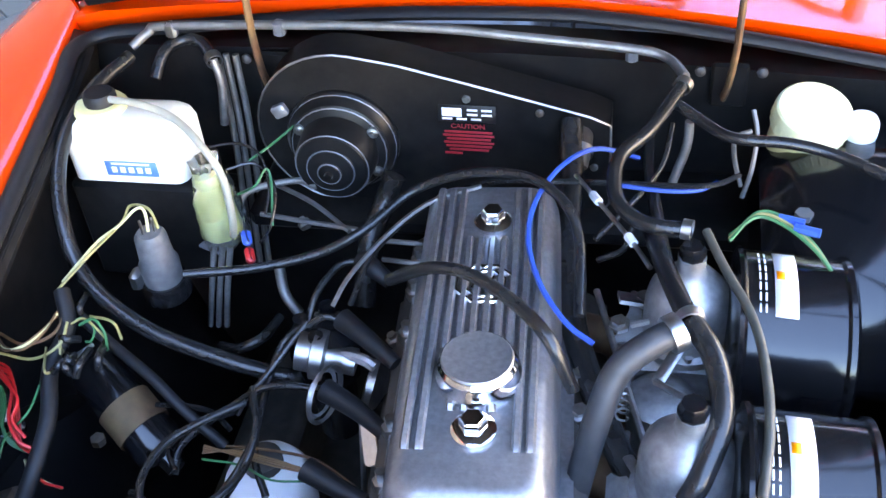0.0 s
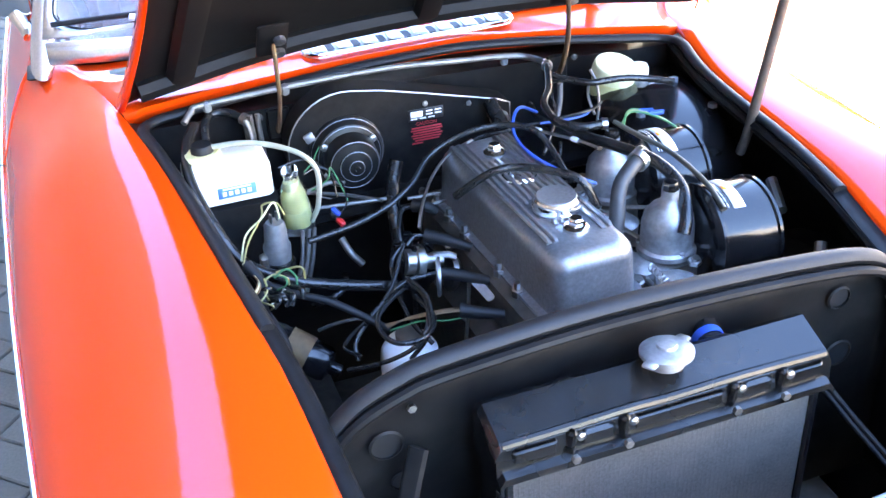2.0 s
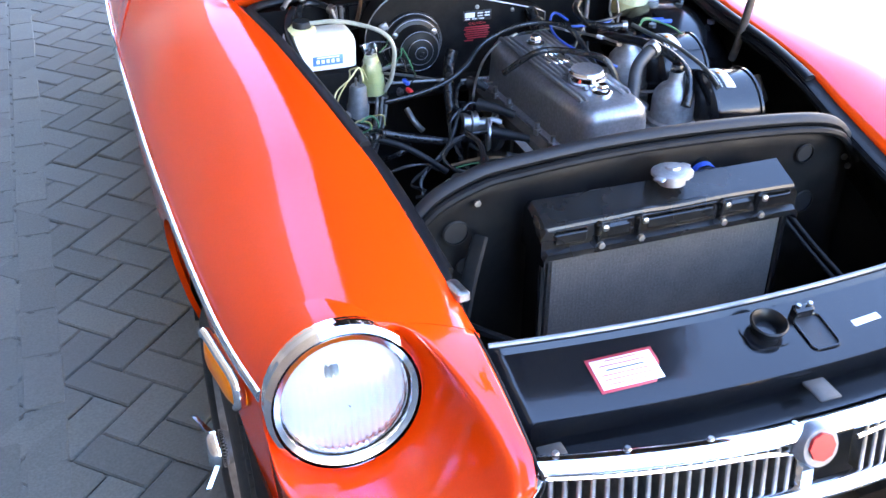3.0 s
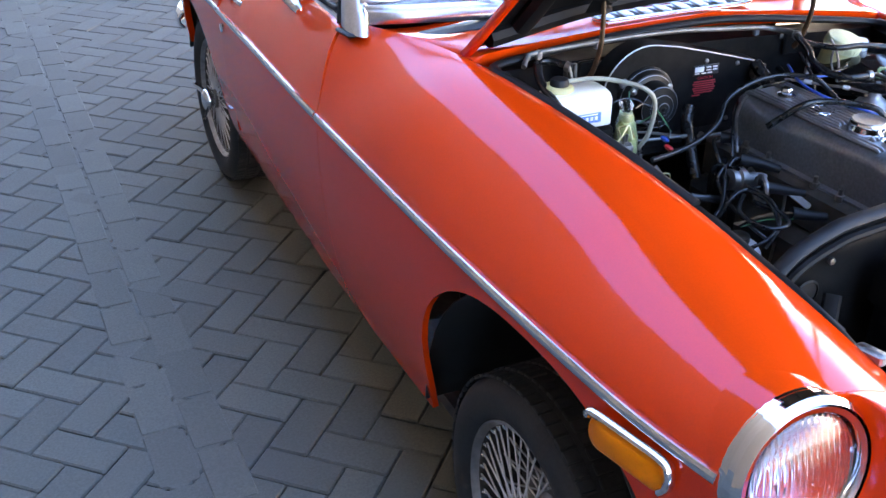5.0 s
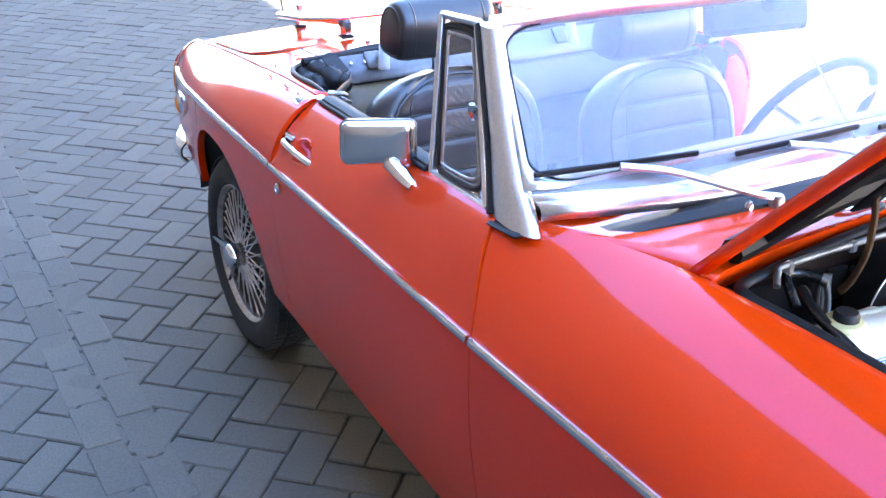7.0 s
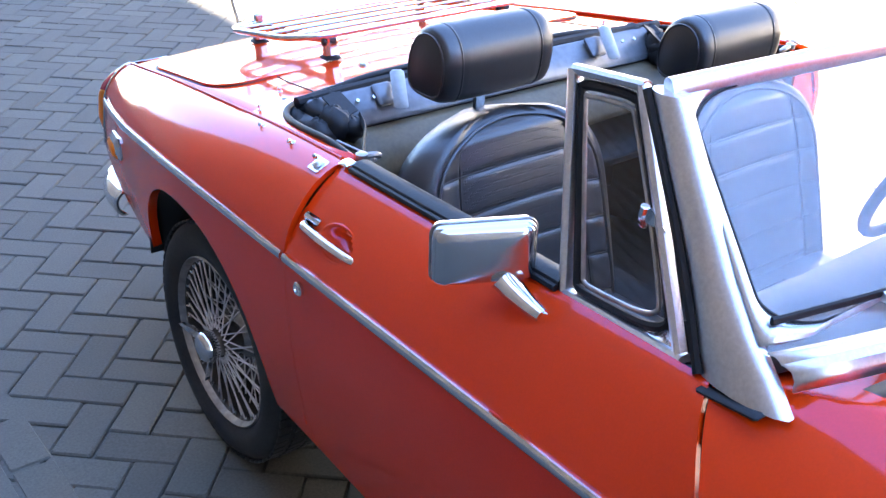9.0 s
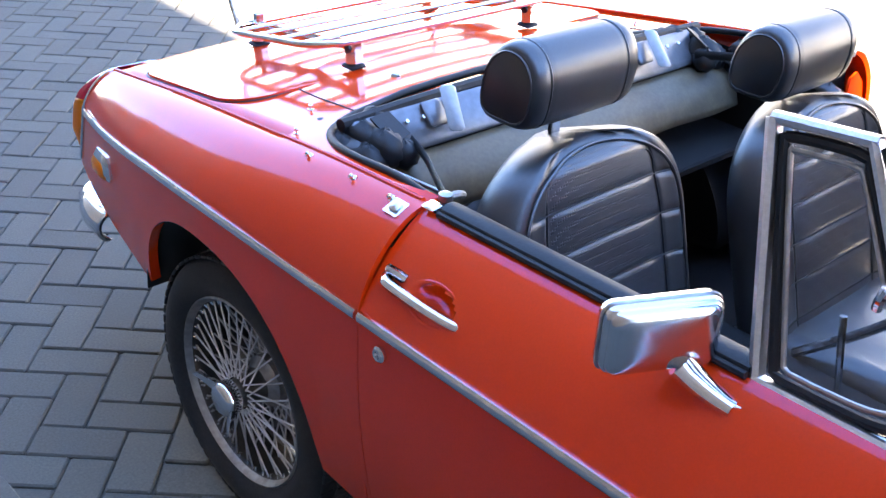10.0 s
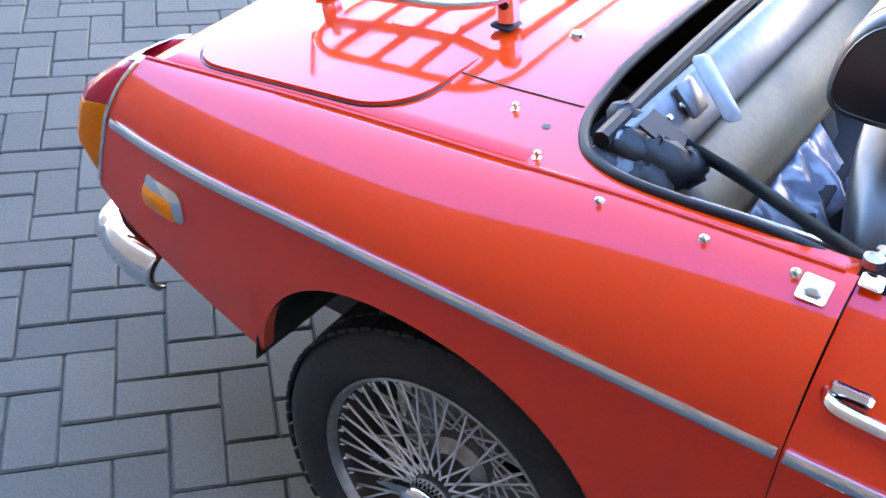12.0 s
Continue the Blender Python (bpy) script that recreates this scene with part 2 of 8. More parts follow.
def tube(pts, r, sides=8, n=8, s=None, flat=1.0, up=None, smooth=True, closed=False):
    """A round (or flattened) bar swept along a path; r may be a number or a list along the path."""
    s = s or Shape()
    path = smooth_path(pts, n) if smooth else [Vector(q) for q in pts]
    k = len(path)
    rows, side = [], None
    for i, p in enumerate(path):
        t = (path[(i + 1) % k] - path[i - 1]) if closed else (path[min(i + 1, k - 1)] - path[max(i - 1, 0)])
        t.normalize()
        if up is not None:
            side = t.cross(Vector(up)).normalized()
        elif side is None:
            side = t.cross(Vector((0, 0, 1)) if abs(t.z) < 0.9 else Vector((1, 0, 0))).normalized()
        else:
            side = (side - t * side.dot(t)).normalized()
        top = side.cross(t)
        rr = r if not isinstance(r, (list, tuple)) else r[0] + (r[1] - r[0]) * i / (k - 1)
        rows.append([p + side * (rr * math.cos(a) * flat) + top * (rr * math.sin(a)) for a in (2 * math.pi * j / sides for j in range(sides))])
    if closed:
        rows.append(rows[0])
    base = len(s.v)
    grid(rows, True, s)
    if not closed:
        s.f.append(tuple(base + j for j in range(sides))[::-1])
        s.f.append(tuple(base + (k - 1) * sides + j for j in range(sides)))
    return s


def lathe(profile, sides=32, m=None, s=None, caps=True):
    """A shape turned round z from pairs of radius, height."""
    s = s or Shape()
    rows = [[(r * math.cos(a), r * math.sin(a), z) for a in (2 * math.pi * j / sides for j in range(sides))] for r, z in profile]
    k = grid(rows, True)
    if caps:
        k.f.append(tuple(range(sides))[::-1])
        k.f.append(tuple((len(profile) - 1) * sides + j for j in range(sides)))
    return s.add(k.v, k.f, m)


def rbox(sx, sy, sz, b=0.004, m=None, s=None, taper=1.0):
    """A box with chamfered edges about the origin; taper scales its top."""
    s = s or Shape()
    x, y, z = sx / 2, sy / 2, sz / 2
    b = min(b, x * 0.9, y * 0.9, z * 0.9)
    rows = []
    for zz, inset in ((-z, b), (-z + b, 0), (z - b, 0), (z, b)):
        k = 1.0 + (taper - 1.0) * (zz + z) / (2 * z)
        X, Y = (x - inset) * k, (y - inset) * k
        c = b * k
        rows.append([(X - c, -Y, zz), (X, -Y + c, zz), (X, Y - c, zz), (X - c, Y, zz), (-X + c, Y, zz), (-X, Y - c, zz), (-X, -Y + c, zz), (-X + c, -Y, zz)])
    k = grid(rows, True)
    k.f += [tuple(range(8))[::-1], tuple(24 + j for j in range(8))]
    return s.add(k.v, k.f, m)


def plate(outline, depth, m=None, s=None):
    """A flat plate: outline in x, y; top at z 0, thickness depth downward."""
    s = s or Shape()
    n = len(outline)
    v = [(x, y, 0) for x, y in outline] + [(x, y, -depth) for x, y in outline]
    f = [tuple(range(n)), tuple(range(n, 2 * n))[::-1]] + [(i, i + n, (i + 1) % n + n, (i + 1) % n) for i in range(n)]
    return s.add(v, f, m)


def rounded(w, h, r, k=5):
    """The outline of a rectangle with round corners."""
    out = []
    for cx, cy, a in ((w / 2 - r, h / 2 - r, 0), (-w / 2 + r, h / 2 - r, 90), (-w / 2 + r, -h / 2 + r, 180), (w / 2 - r, -h / 2 + r, 270)):
        out += [(cx + r * math.cos(radians(a + 90 * i / k)), cy + r * math.sin(radians(a + 90 * i / k))) for i in range(k + 1)]
    return out


def axes(o, x, y, z):
    """The pose whose axes are the given directions."""
    x, y, z = Vector(x).normalized(), Vector(y).normalized(), Vector(z).normalized()
    return Matrix(((x.x, y.x, z.x, o[0]), (x.y, y.y, z.y, o[1]), (x.z, y.z, z.z, o[2]), (0, 0, 0, 1)))


def along(a, b):
    """The pose at a whose z points to b."""
    return Matrix.Translation(a) @ (Vector(b) - Vector(a)).to_track_quat("Z", "Y").to_matrix().to_4x4()


def mesh_of(name, s, material, angle=38.0, face=None):
    me = bpy.data.meshes.new(name)
    bm = bmesh.new()
    vs = [bm.verts.new(p) for p in s.v]
    for q in s.f:
        try:
            bm.faces.new([vs[i] for i in dict.fromkeys(q)])
        except ValueError:
            pass
    bmesh.ops.remove_doubles(bm, verts=bm.verts, dist=1e-5)
    bmesh.ops.recalc_face_normals(bm, faces=bm.faces)
    if face is not None:
        bm.normal_update()
        if sum(q.normal.dot(Vector(face)) * q.calc_area() for q in bm.faces) < 0:
            bmesh.ops.reverse_faces(bm, faces=bm.faces)
    bm.to_mesh(me)
    bm.free()
    me.materials.append(material)
    me.shade_smooth()
    me.set_sharp_from_angle(angle=radians(angle))
    return me


def part(name, s, material, parent=None, label="", angle=38.0, face=None, skin=0.0):
    """One mesh object, under a thing or a part; skin gives a sheet its thickness."""
    ob = new(name, mesh_of(name, s, material, angle, face))
    if skin:
        mod = ob.modifiers.new("skin", "SOLIDIFY")
        mod.thickness, mod.offset = skin, -1
    if parent:
        ob.parent = parent
    return tagged(ob, label)


def thing(name, label, category, group=""):
    ob = new(name)
    ob.empty_display_size = 0.1
    return tagged(ob, label, category, group)


def run(ys, vs):
    """A smooth curve through the values vs at ys."""
    ys, vs = list(ys), list(vs)
    d = [(vs[i + 1] - vs[i]) / (ys[i + 1] - ys[i]) for i in range(len(ys) - 1)]
    m = [d[0]] + [0 if d[i - 1] * d[i] <= 0 else 2 * d[i - 1] * d[i] / (d[i - 1] + d[i]) for i in range(1, len(d))] + [d[-1]]

    def at(y):
        if y <= ys[0]:
            return vs[0] + m[0] * (y - ys[0])
        if y >= ys[-1]:
            return vs[-1] + m[-1] * (y - ys[-1])
        i = max(k for k in range(len(ys) - 1) if ys[k] <= y)
        h = ys[i + 1] - ys[i]
        t = (y - ys[i]) / h
        return (2 * t**3 - 3 * t**2 + 1) * vs[i] + (t**3 - 2 * t**2 + t) * h * m[i] + (3 * t**2 - 2 * t**3) * vs[i + 1] + (t**3 - t**2) * h * m[i + 1]

    return at


# ---- ground and surroundings ----
ground = part("ground", rbox(120, 160, 0.5, 0.01, pose(0, 10, -0.262)), JOINT, label="dark sandy joints under grey block paving")
tagged(ground, category="ground", kind="structure")

WALL_X, WALL_H = -3.5, (3.5 + 1.0) * math.tan(radians(SUN_UP)) / math.cos(radians(SUN_TURN))
wall = part("wall_west", rbox(0.3, 60, WALL_H, 0.01, pose(WALL_X - 0.17, 8, WALL_H / 2)), SIDING, label="tall building wall with ribbed brown cladding")
tagged(wall, category="wall", kind="structure")
slats = [(WALL_X - 0.03 + 0.04 * math.sin(math.pi * q / 6) ** 0.45, 0.078 * (k + q / 6)) for k in range(int(WALL_H / 0.078)) for q in range(6)]
ribs = grid([[(x, y, z) for x, z in slats] for y in (-22, 38)])
part("cladding_ribs", ribs, SIDING, wall, face=(1, 0, 0), angle=60)
east = part("wall_east", rbox(0.4, 60, 5.2, 0.02, pose(11.0, 6, 2.6)), RENDERED, label="pale rendered wall across the yard, in full sun")
tagged(east, category="wall", kind="structure")

# pale diffuse veil in the windscreen glass stands in for reflected sky
n, l = (SKY_VEIL := mat("sky_veil_glass", (0.97, 0.98, 1.0), 0.0, trans=1.0, ior=1.5)).node_tree.nodes, SKY_VEIL.node_tree.links
veil, mixer, veil_tex, amount = n.new("ShaderNodeBsdfDiffuse"), n.new("ShaderNodeMixShader"), n.new("ShaderNodeTexNoise"), n.new("ShaderNodeMapRange")
veil.inputs[0].default_value = (0.75, 0.78, 0.85, 1)
veil_tex.inputs["Scale"].default_value, veil_tex.inputs["Detail"].default_value = 5.0, 6
amount.inputs[3].default_value, amount.inputs[4].default_value = 0.12, 0.17
l.new(veil_tex.outputs[0], amount.inputs[0])
l.new(amount.outputs[0], mixer.inputs[0])
l.new(n["Principled BSDF"].outputs[0], mixer.inputs[1])
l.new(veil.outputs[0], mixer.inputs[2])
l.new(mixer.outputs[0], n["Material Output"].inputs[0])

# ---- car body ----
car = thing("sports_car", "red two-seat open sports car with raised bonnet on paving", "car")

FRONT_Y, REAR_Y = 0.052, 2.282
crease_x = run((-0.64, -0.55, -0.48, -0.40, -0.2, 0.1, 0.45, 0.93, 1.4, 1.84, 2.25, 2.6, 2.72, 2.81, 2.87, 2.905), (0.52, 0.63, 0.676, 0.702, 0.733, 0.753, 0.766, 0.772, 0.764, 0.751, 0.742, 0.704, 0.683, 0.664, 0.648, 0.637))
crease_z = run((-0.62, -0.40, -0.2, 0.1, 0.5, 0.93, 1.4, 1.84, 2.25, 2.45, 2.6, 2.72, 2.82, 2.95), (0.735, 0.747, 0.744, 0.744, 0.744, 0.741, 0.732, 0.717, 0.710, 0.694, 0.675, 0.659, 0.647, 0.632))
edge_x = run((-0.62, -0.45, -0.31, -0.04, 0.09, 0.26, 0.47, 0.67, 0.93), (0.40, 0.405, 0.415, 0.435, 0.457, 0.482, 0.512, 0.555, 0.660))
edge_z = run((-0.62, -0.45, -0.31, -0.04, 0.09, 0.26, 0.47, 0.67, 0.93), (0.705, 0.765, 0.800, 0.848, 0.875, 0.897, 0.914, 0.925, 0.911))
crown = run((-0.62, -0.35, -0.1, 0.2, 0.47, 0.93), (0.02, 0.07, 0.055, 0.030, 0.012, 0.002))
door_x = run((0.93, 1.25, 1.84), (0.672, 0.655, 0.630))
door_z = run((0.93, 1.25, 1.84), (0.905, 0.888, 0.856))
seam_x = run((1.84, 2.07, 2.3, 2.6, 2.98), (0.622, 0.610, 0.596, 0.577, 0.560))
seam_z = run((1.84, 2.07, 2.3, 2.6, 2.98), (0.862, 0.842, 0.813, 0.773, 0.716))


rise = run((-0.4, 0.0, 0.2, 0.47, 0.8, 0.93), (0.100, 0.076, 0.076, 0.100, 0.128, 0.128))


def arch_front(y):
    k = abs(y - 0.030) / 0.390
    return 0.33 + 0.385 * (1 - k**2.4) ** (1 / 2.4) if k < 1 else 0.0


def arch_rear(y):
    k = abs(y - 2.297) / 0.308
    return 0.33 + 0.303 * (1 - k**2.2) ** (1 / 2.2) if k < 1 else 0.0


sill_z = run((-0.62, -0.38, 0.43, 1.0, 2.0, 2.57, 2.75, 2.90, 2.98), (0.42, 0.38, 0.27, 0.265, 0.30, 0.375, 0.415, 0.47, 0.52))


def low_x(y, z):
    """Half width below the crease."""
    d = crease_z(y) - z
    return crease_x(y) - 0.35 * max(0.0, d - 0.08) ** 2 - 0.02 * d


def bezier(a, b, c, d, t):
    return tuple(a[i] * (1 - t) ** 3 + 3 * b[i] * t * (1 - t) ** 2 + 3 * c[i] * t * t * (1 - t) + d[i] * t**3 for i in range(2))


def section(y, kind, low=9, top=14):
    """Half-width and height from the lower edge over the crease to the inner edge."""
    z0 = max(sill_z(y), arch_front(y), arch_rear(y))
    zc, xc = crease_z(y), crease_x(y)
    z0 = min(z0, zc - 0.012)
    pts = [(low_x(y, z0 + (zc - z0) * i / low), z0 + (zc - z0) * i / low) for i in range(low)]
    if kind == "front":
        e = (edge_x(y), edge_z(y))
        p1, p2 = (xc - 0.028, zc + rise(y)), (e[0] + 0.47 * (xc - e[0]), e[1] + crown(y))
        # towards the door the shoulder takes the door's shape
        k = max(0.0, min(1.0, (y - 0.50) / 0.42))
        k = k * k * (3 - 2 * k)
        p1, p2 = (p1[0], p1[1] + (zc + 0.064 - p1[1]) * k), (p2[0] + (e[0] + 0.048 - p2[0]) * k, p2[1] + (e[1] - 0.020 - p2[1]) * k)
    elif kind == "door":
        e = (door_x(y), door_z(y))
        p1, p2 = (xc - 0.024, zc + 0.062), (e[0] + 0.044, e[1] - 0.020)
    else:
        e = (seam_x(y), seam_z(y))
        p1, p2 = (xc - 0.08 * (xc - e[0]), zc + 0.56 * (e[1] - zc)), (e[0] + 0.42 * (xc - e[0]), e[1] - 0.02 * (e[1] - zc))
    return pts + [bezier((xc, zc), p1, p2, e, t / top) for t in range(top + 1)]


def stations(a, b, step=0.03, dense=()):
    ys = {a, b}
    k = max(2, round((b - a) / step))
    ys |= {a + (b - a) * i / k for i in range(k + 1)}
    for c, w in dense:
        ys |= {c + s * w * math.cos(radians(q)) for s in (-1, 1) for q in range(4, 91, 6)}
    return sorted(y for y in ys if a <= y <= b)


def edge_lean(y, z):
    """The joint between front wing and door leans backwards above the crease."""
    d = y - 0.925
    w = max(0.0, 1.0 - abs(d) / (0.42 if d > 0 else 0.36))
    k = max(0.0, min(1.3, (z - 0.744) / 0.165))
    return w * w * (3 - 2 * w) * (0.088 * k**1.15 - 0.014)


def tail_lean(y, z):
    """The tail slopes backwards towards its foot."""
    k = max(0.0, min(1.0, (y - 2.6) / 0.33))
    return k * k * (0.72 - z) * 0.34


def body_panel(name, kind, a, b, side, label="", dense=(), rim=0.022, hole=None):
    rows = []
    ys = stations(a, b, 0.03, dense)
    if hole:
        ys = sorted(set(ys) | {hole[0] - 0.052 + 0.004 * i for i in range(27)})
    for y in ys:
        sec = section(y, kind, top=30 if hole else 14)
        # a rim turned inwards along the lower edge
        sec = [(sec[0][0] - rim, sec[0][1] + 0.002)] + sec
        # the inner edge is turned down
        sec.append((sec[-1][0] - 0.004, sec[-1][1] - 0.004))
        sec.append((sec[-1][0] - 0.002, sec[-1][1] - 0.02))
        rows.append([(side * x, y + tail_lean(y, z) + (edge_lean(y, z) if y < 1.5 else 0.0), z) for x, z in sec])
    first = [(p[0] * 0.985, p[1] + 0.002, p[2] - 0.007) for p in rows[0]]
    last = [(p[0] * 0.985, p[1] - 0.002, p[2] - 0.007) for p in rows[-1]]
    s = grid([first] + rows + [last])
    if hole:
        # an oval opening for the handle's cup
        s.f = [q for q in s.f if ((sum(s.v[i][1] for i in q) / 4 - hole[0]) / 0.043) ** 2 + ((sum(s.v[i][2] for i in q) / 4 - hole[1]) / 0.019) ** 2 > 1]
    return part(name, s, RED, car, label, angle=50, face=(side, 0, 0.4))


WING_END = 2.932
for side in (-1, 1):
    body_panel("front_wing", "front", -0.385, 0.9240, side, dense=((0.030, 0.390),), rim=0.012)
    door = body_panel("door", "door", 0.9262, 1.8350, side, hole=(1.712, 0.787))
    wing = body_panel("rear_wing", "rear", 1.8362, WING_END, side, dense=((2.297, 0.308),))
    if side < 0:
        near_door, near_wing = door, wing
    # chrome strip along the crease
    for name, a, b in (("chrome_strip", -0.385, 0.921), ("chrome_strip", 0.929, 1.831), ("chrome_strip", 1.839, 2.915)):
        pts = [(side * (crease_x(y) + 0.002), y + tail_lean(y, crease_z(y)) + (edge_lean(y, 0.74) if y < 1.5 else 0.0), crease_z(y)) for y in [a + (b - a) * i / 14 for i in range(15)]]
        part(name, tube(pts, 0.0095, 10, 3, flat=0.6, up=(0, 0, 1)), CHROME, car, "thin bright chrome side strip")

# rear deck between the seams, with the cockpit opening cut out of its front
OPEN_BACK = 2.245


def deck_z(x, y):
    sx = seam_x(y)
    return seam_z(y) - 0.004 + 0.022 * (1 - (x / sx) ** 2)


def opening_x(y):
    k = (y - 1.84) / (OPEN_BACK - 1.84)
    return (0.590 - 0.03 * (y - 1.84)) * (1 - k**6) ** (1 / 6) if k < 1 else 0.0


ys = [1.84 + (OPEN_BACK - 1.84) * math.sin(radians(90 * i / 22)) ** 0.6 for i in range(22)] + [OPEN_BACK + 0.0005] + [OPEN_BACK + (2.925 - OPEN_BACK) * i / 24 for i in range(1, 25)]
deck = Shape()
for side in (-1, 1):
    rows = []
    for y in sorted(ys):
        a, b = seam_x(y) - 0.004, opening_x(y)
        b = min(b, a - 0.006)
        rows.append([(side * (a + (b - a) * i / 14), y, deck_z(a + (b - a) * i / 14, y)) for i in range(15)])
    grid(rows, False, deck)
# tail panel falls from the deck's end
rows = []
for k in range(11):
    t = k / 10
    rows.append([(x, 2.925 + 0.012 * math.sin(min(1, t * 5) * 1.5) + 0.13 * t, deck_z(x, 2.925) - 0.016 * (1 - math.cos(min(1, t * 5) * 1.5)) - 0.32 * t) for x in [-0.555 + 1.11 * i / 20 for i in range(21)]])
grid(rows, False, deck)
part("rear_deck", deck, RED, car, angle=50, face=(0, 0, 1), skin=0.004)
for side in (-1, 1):
    part("seam_bead", tube([(side * (seam_x(y) - 0.001), y, seam_z(y)) for y in [1.85 + 1.08 * i / 10 for i in range(11)]], 0.0042, 8, 3), RED, car)

# boot lid: a raised panel with a black bead painting in the gap's shade
lid_out = [(x * (1 - 0.06 * (y + 0.21)), y) for x, y in rounded(1.11, 0.43, 0.09, 7)]
lid = Shape()
n = len(lid_out)
rings = [[(x * k, 2.665 + y * k, deck_z(x * k, 2.665 + y * k) + 0.006) for x, y in lid_out] for k in (1.0, 0.97, 0.75, 0.5, 0.25, 0.02)]
rings.insert(0, [(x * 1.002, 2.665 + y * 1.002, deck_z(x, 2.665 + y) - 0.002) for x, y in lid_out])
grid(rings, True, lid)
boot = part("boot_lid", lid, RED, car, angle=40, face=(0, 0, 1))
part("boot_gap", tube([(x * 1.007, 2.665 + y * 1.007, deck_z(x * 1.007, 2.665 + y * 1.007) + 0.0005) for x, y in lid_out], 0.0018, 6, smooth=False, closed=True), PRINT_SHADE_BLACK, boot)

# scuttle between bonnet and windscreen
def scuttle_z(x, y):
    return 0.928 - 0.05 * (x / 0.6) ** 2 * max(0, (y - 0.67) / 0.27) + 0.012 * (1 - (x / 0.6) ** 2)


rows = []
for i in range(11):
    t = i / 10
    row = []
    for j in range(31):
        u = -1 + 2 * j / 30
        y0, y1 = 0.672 - 0.046 * u * u, 0.935
        y = y0 + (y1 - y0) * t
        x = u * (edge_x(y) - 0.003)
        z = scuttle_z(x, y) - (0.004 if abs(u) == 1 else 0)
        row.append((x, y + u**4 * edge_lean(y, edge_z(y)), z + u**6 * (edge_z(y) - 0.004 - z) * max(0.0, (y - 0.67) / 0.27)))
    rows.append(row)
rows.insert(0, [(x, y + 0.002, z - 0.03) for x, y, z in rows[0]])
part("scuttle", grid(rows), RED, car, angle=50, face=(0, 0, 1), skin=0.004)

# nose round the lamps: from the lamp's bowl over a soft ridge to the grille, the bonnet edge and the chin
LAMP = Vector((0.598, -0.398, 0.733))


def turn_of(p):
    return math.atan2(p[2] - LAMP.z, p[0] - LAMP.x) % (2 * math.pi)


def round_lamp(curve, angles):
    """Points of a closed curve round the lamp at the given angles."""
    pts = sorted((turn_of(p), Vector(p)) for p in curve)
    pts = [(pts[-1][0] - 2 * math.pi, pts[-1][1])] + pts + [(pts[0][0] + 2 * math.pi, pts[0][1])]
    out = []
    for q in angles:
        for (qa, pa), (qb, pb) in zip(pts[:-1], pts[1:]):
            if qa <= q <= qb:
                out.append(pa.lerp(pb, (q - qa) / max(1e-6, qb - qa)))
                break
    return out


wing_end = [(x, -0.386, z) for x, z in section(-0.386, "front", top=24)]
bonnet_side = [(edge_x(y) + 0.001, y, edge_z(y) + 0.001) for y in (-0.42, -0.46, -0.50, -0.54, -0.58)]
rim_curve = wing_end + bonnet_side + [(0.405, -0.605, 0.695), (0.424, -0.606, 0.66), (0.420, -0.612, 0.605), (0.45, -0.622, 0.50), (0.52, -0.612, 0.43), (0.60, -0.58, 0.41), (0.66, -0.52, 0.40)]
over_lamp = [p for p in wing_end if p[2] > 0.742 and p[0] > 0.515]
ridge_curve = over_lamp + smooth_path([(0.500, -0.400, 0.818), (0.474, -0.440, 0.792), (0.452, -0.490, 0.765), (0.438, -0.545, 0.738), (0.434, -0.590, 0.704), (0.444, -0.612, 0.664), (0.475, -0.618, 0.626), (0.53, -0.606, 0.600), (0.60, -0.572, 0.590), (0.662, -0.505, 0.594), (0.697, -0.440, 0.628), (0.707, -0.396, 0.690)], 5)
LAMP_TURN = [2 * math.pi * k / 96 for k in range(96)]
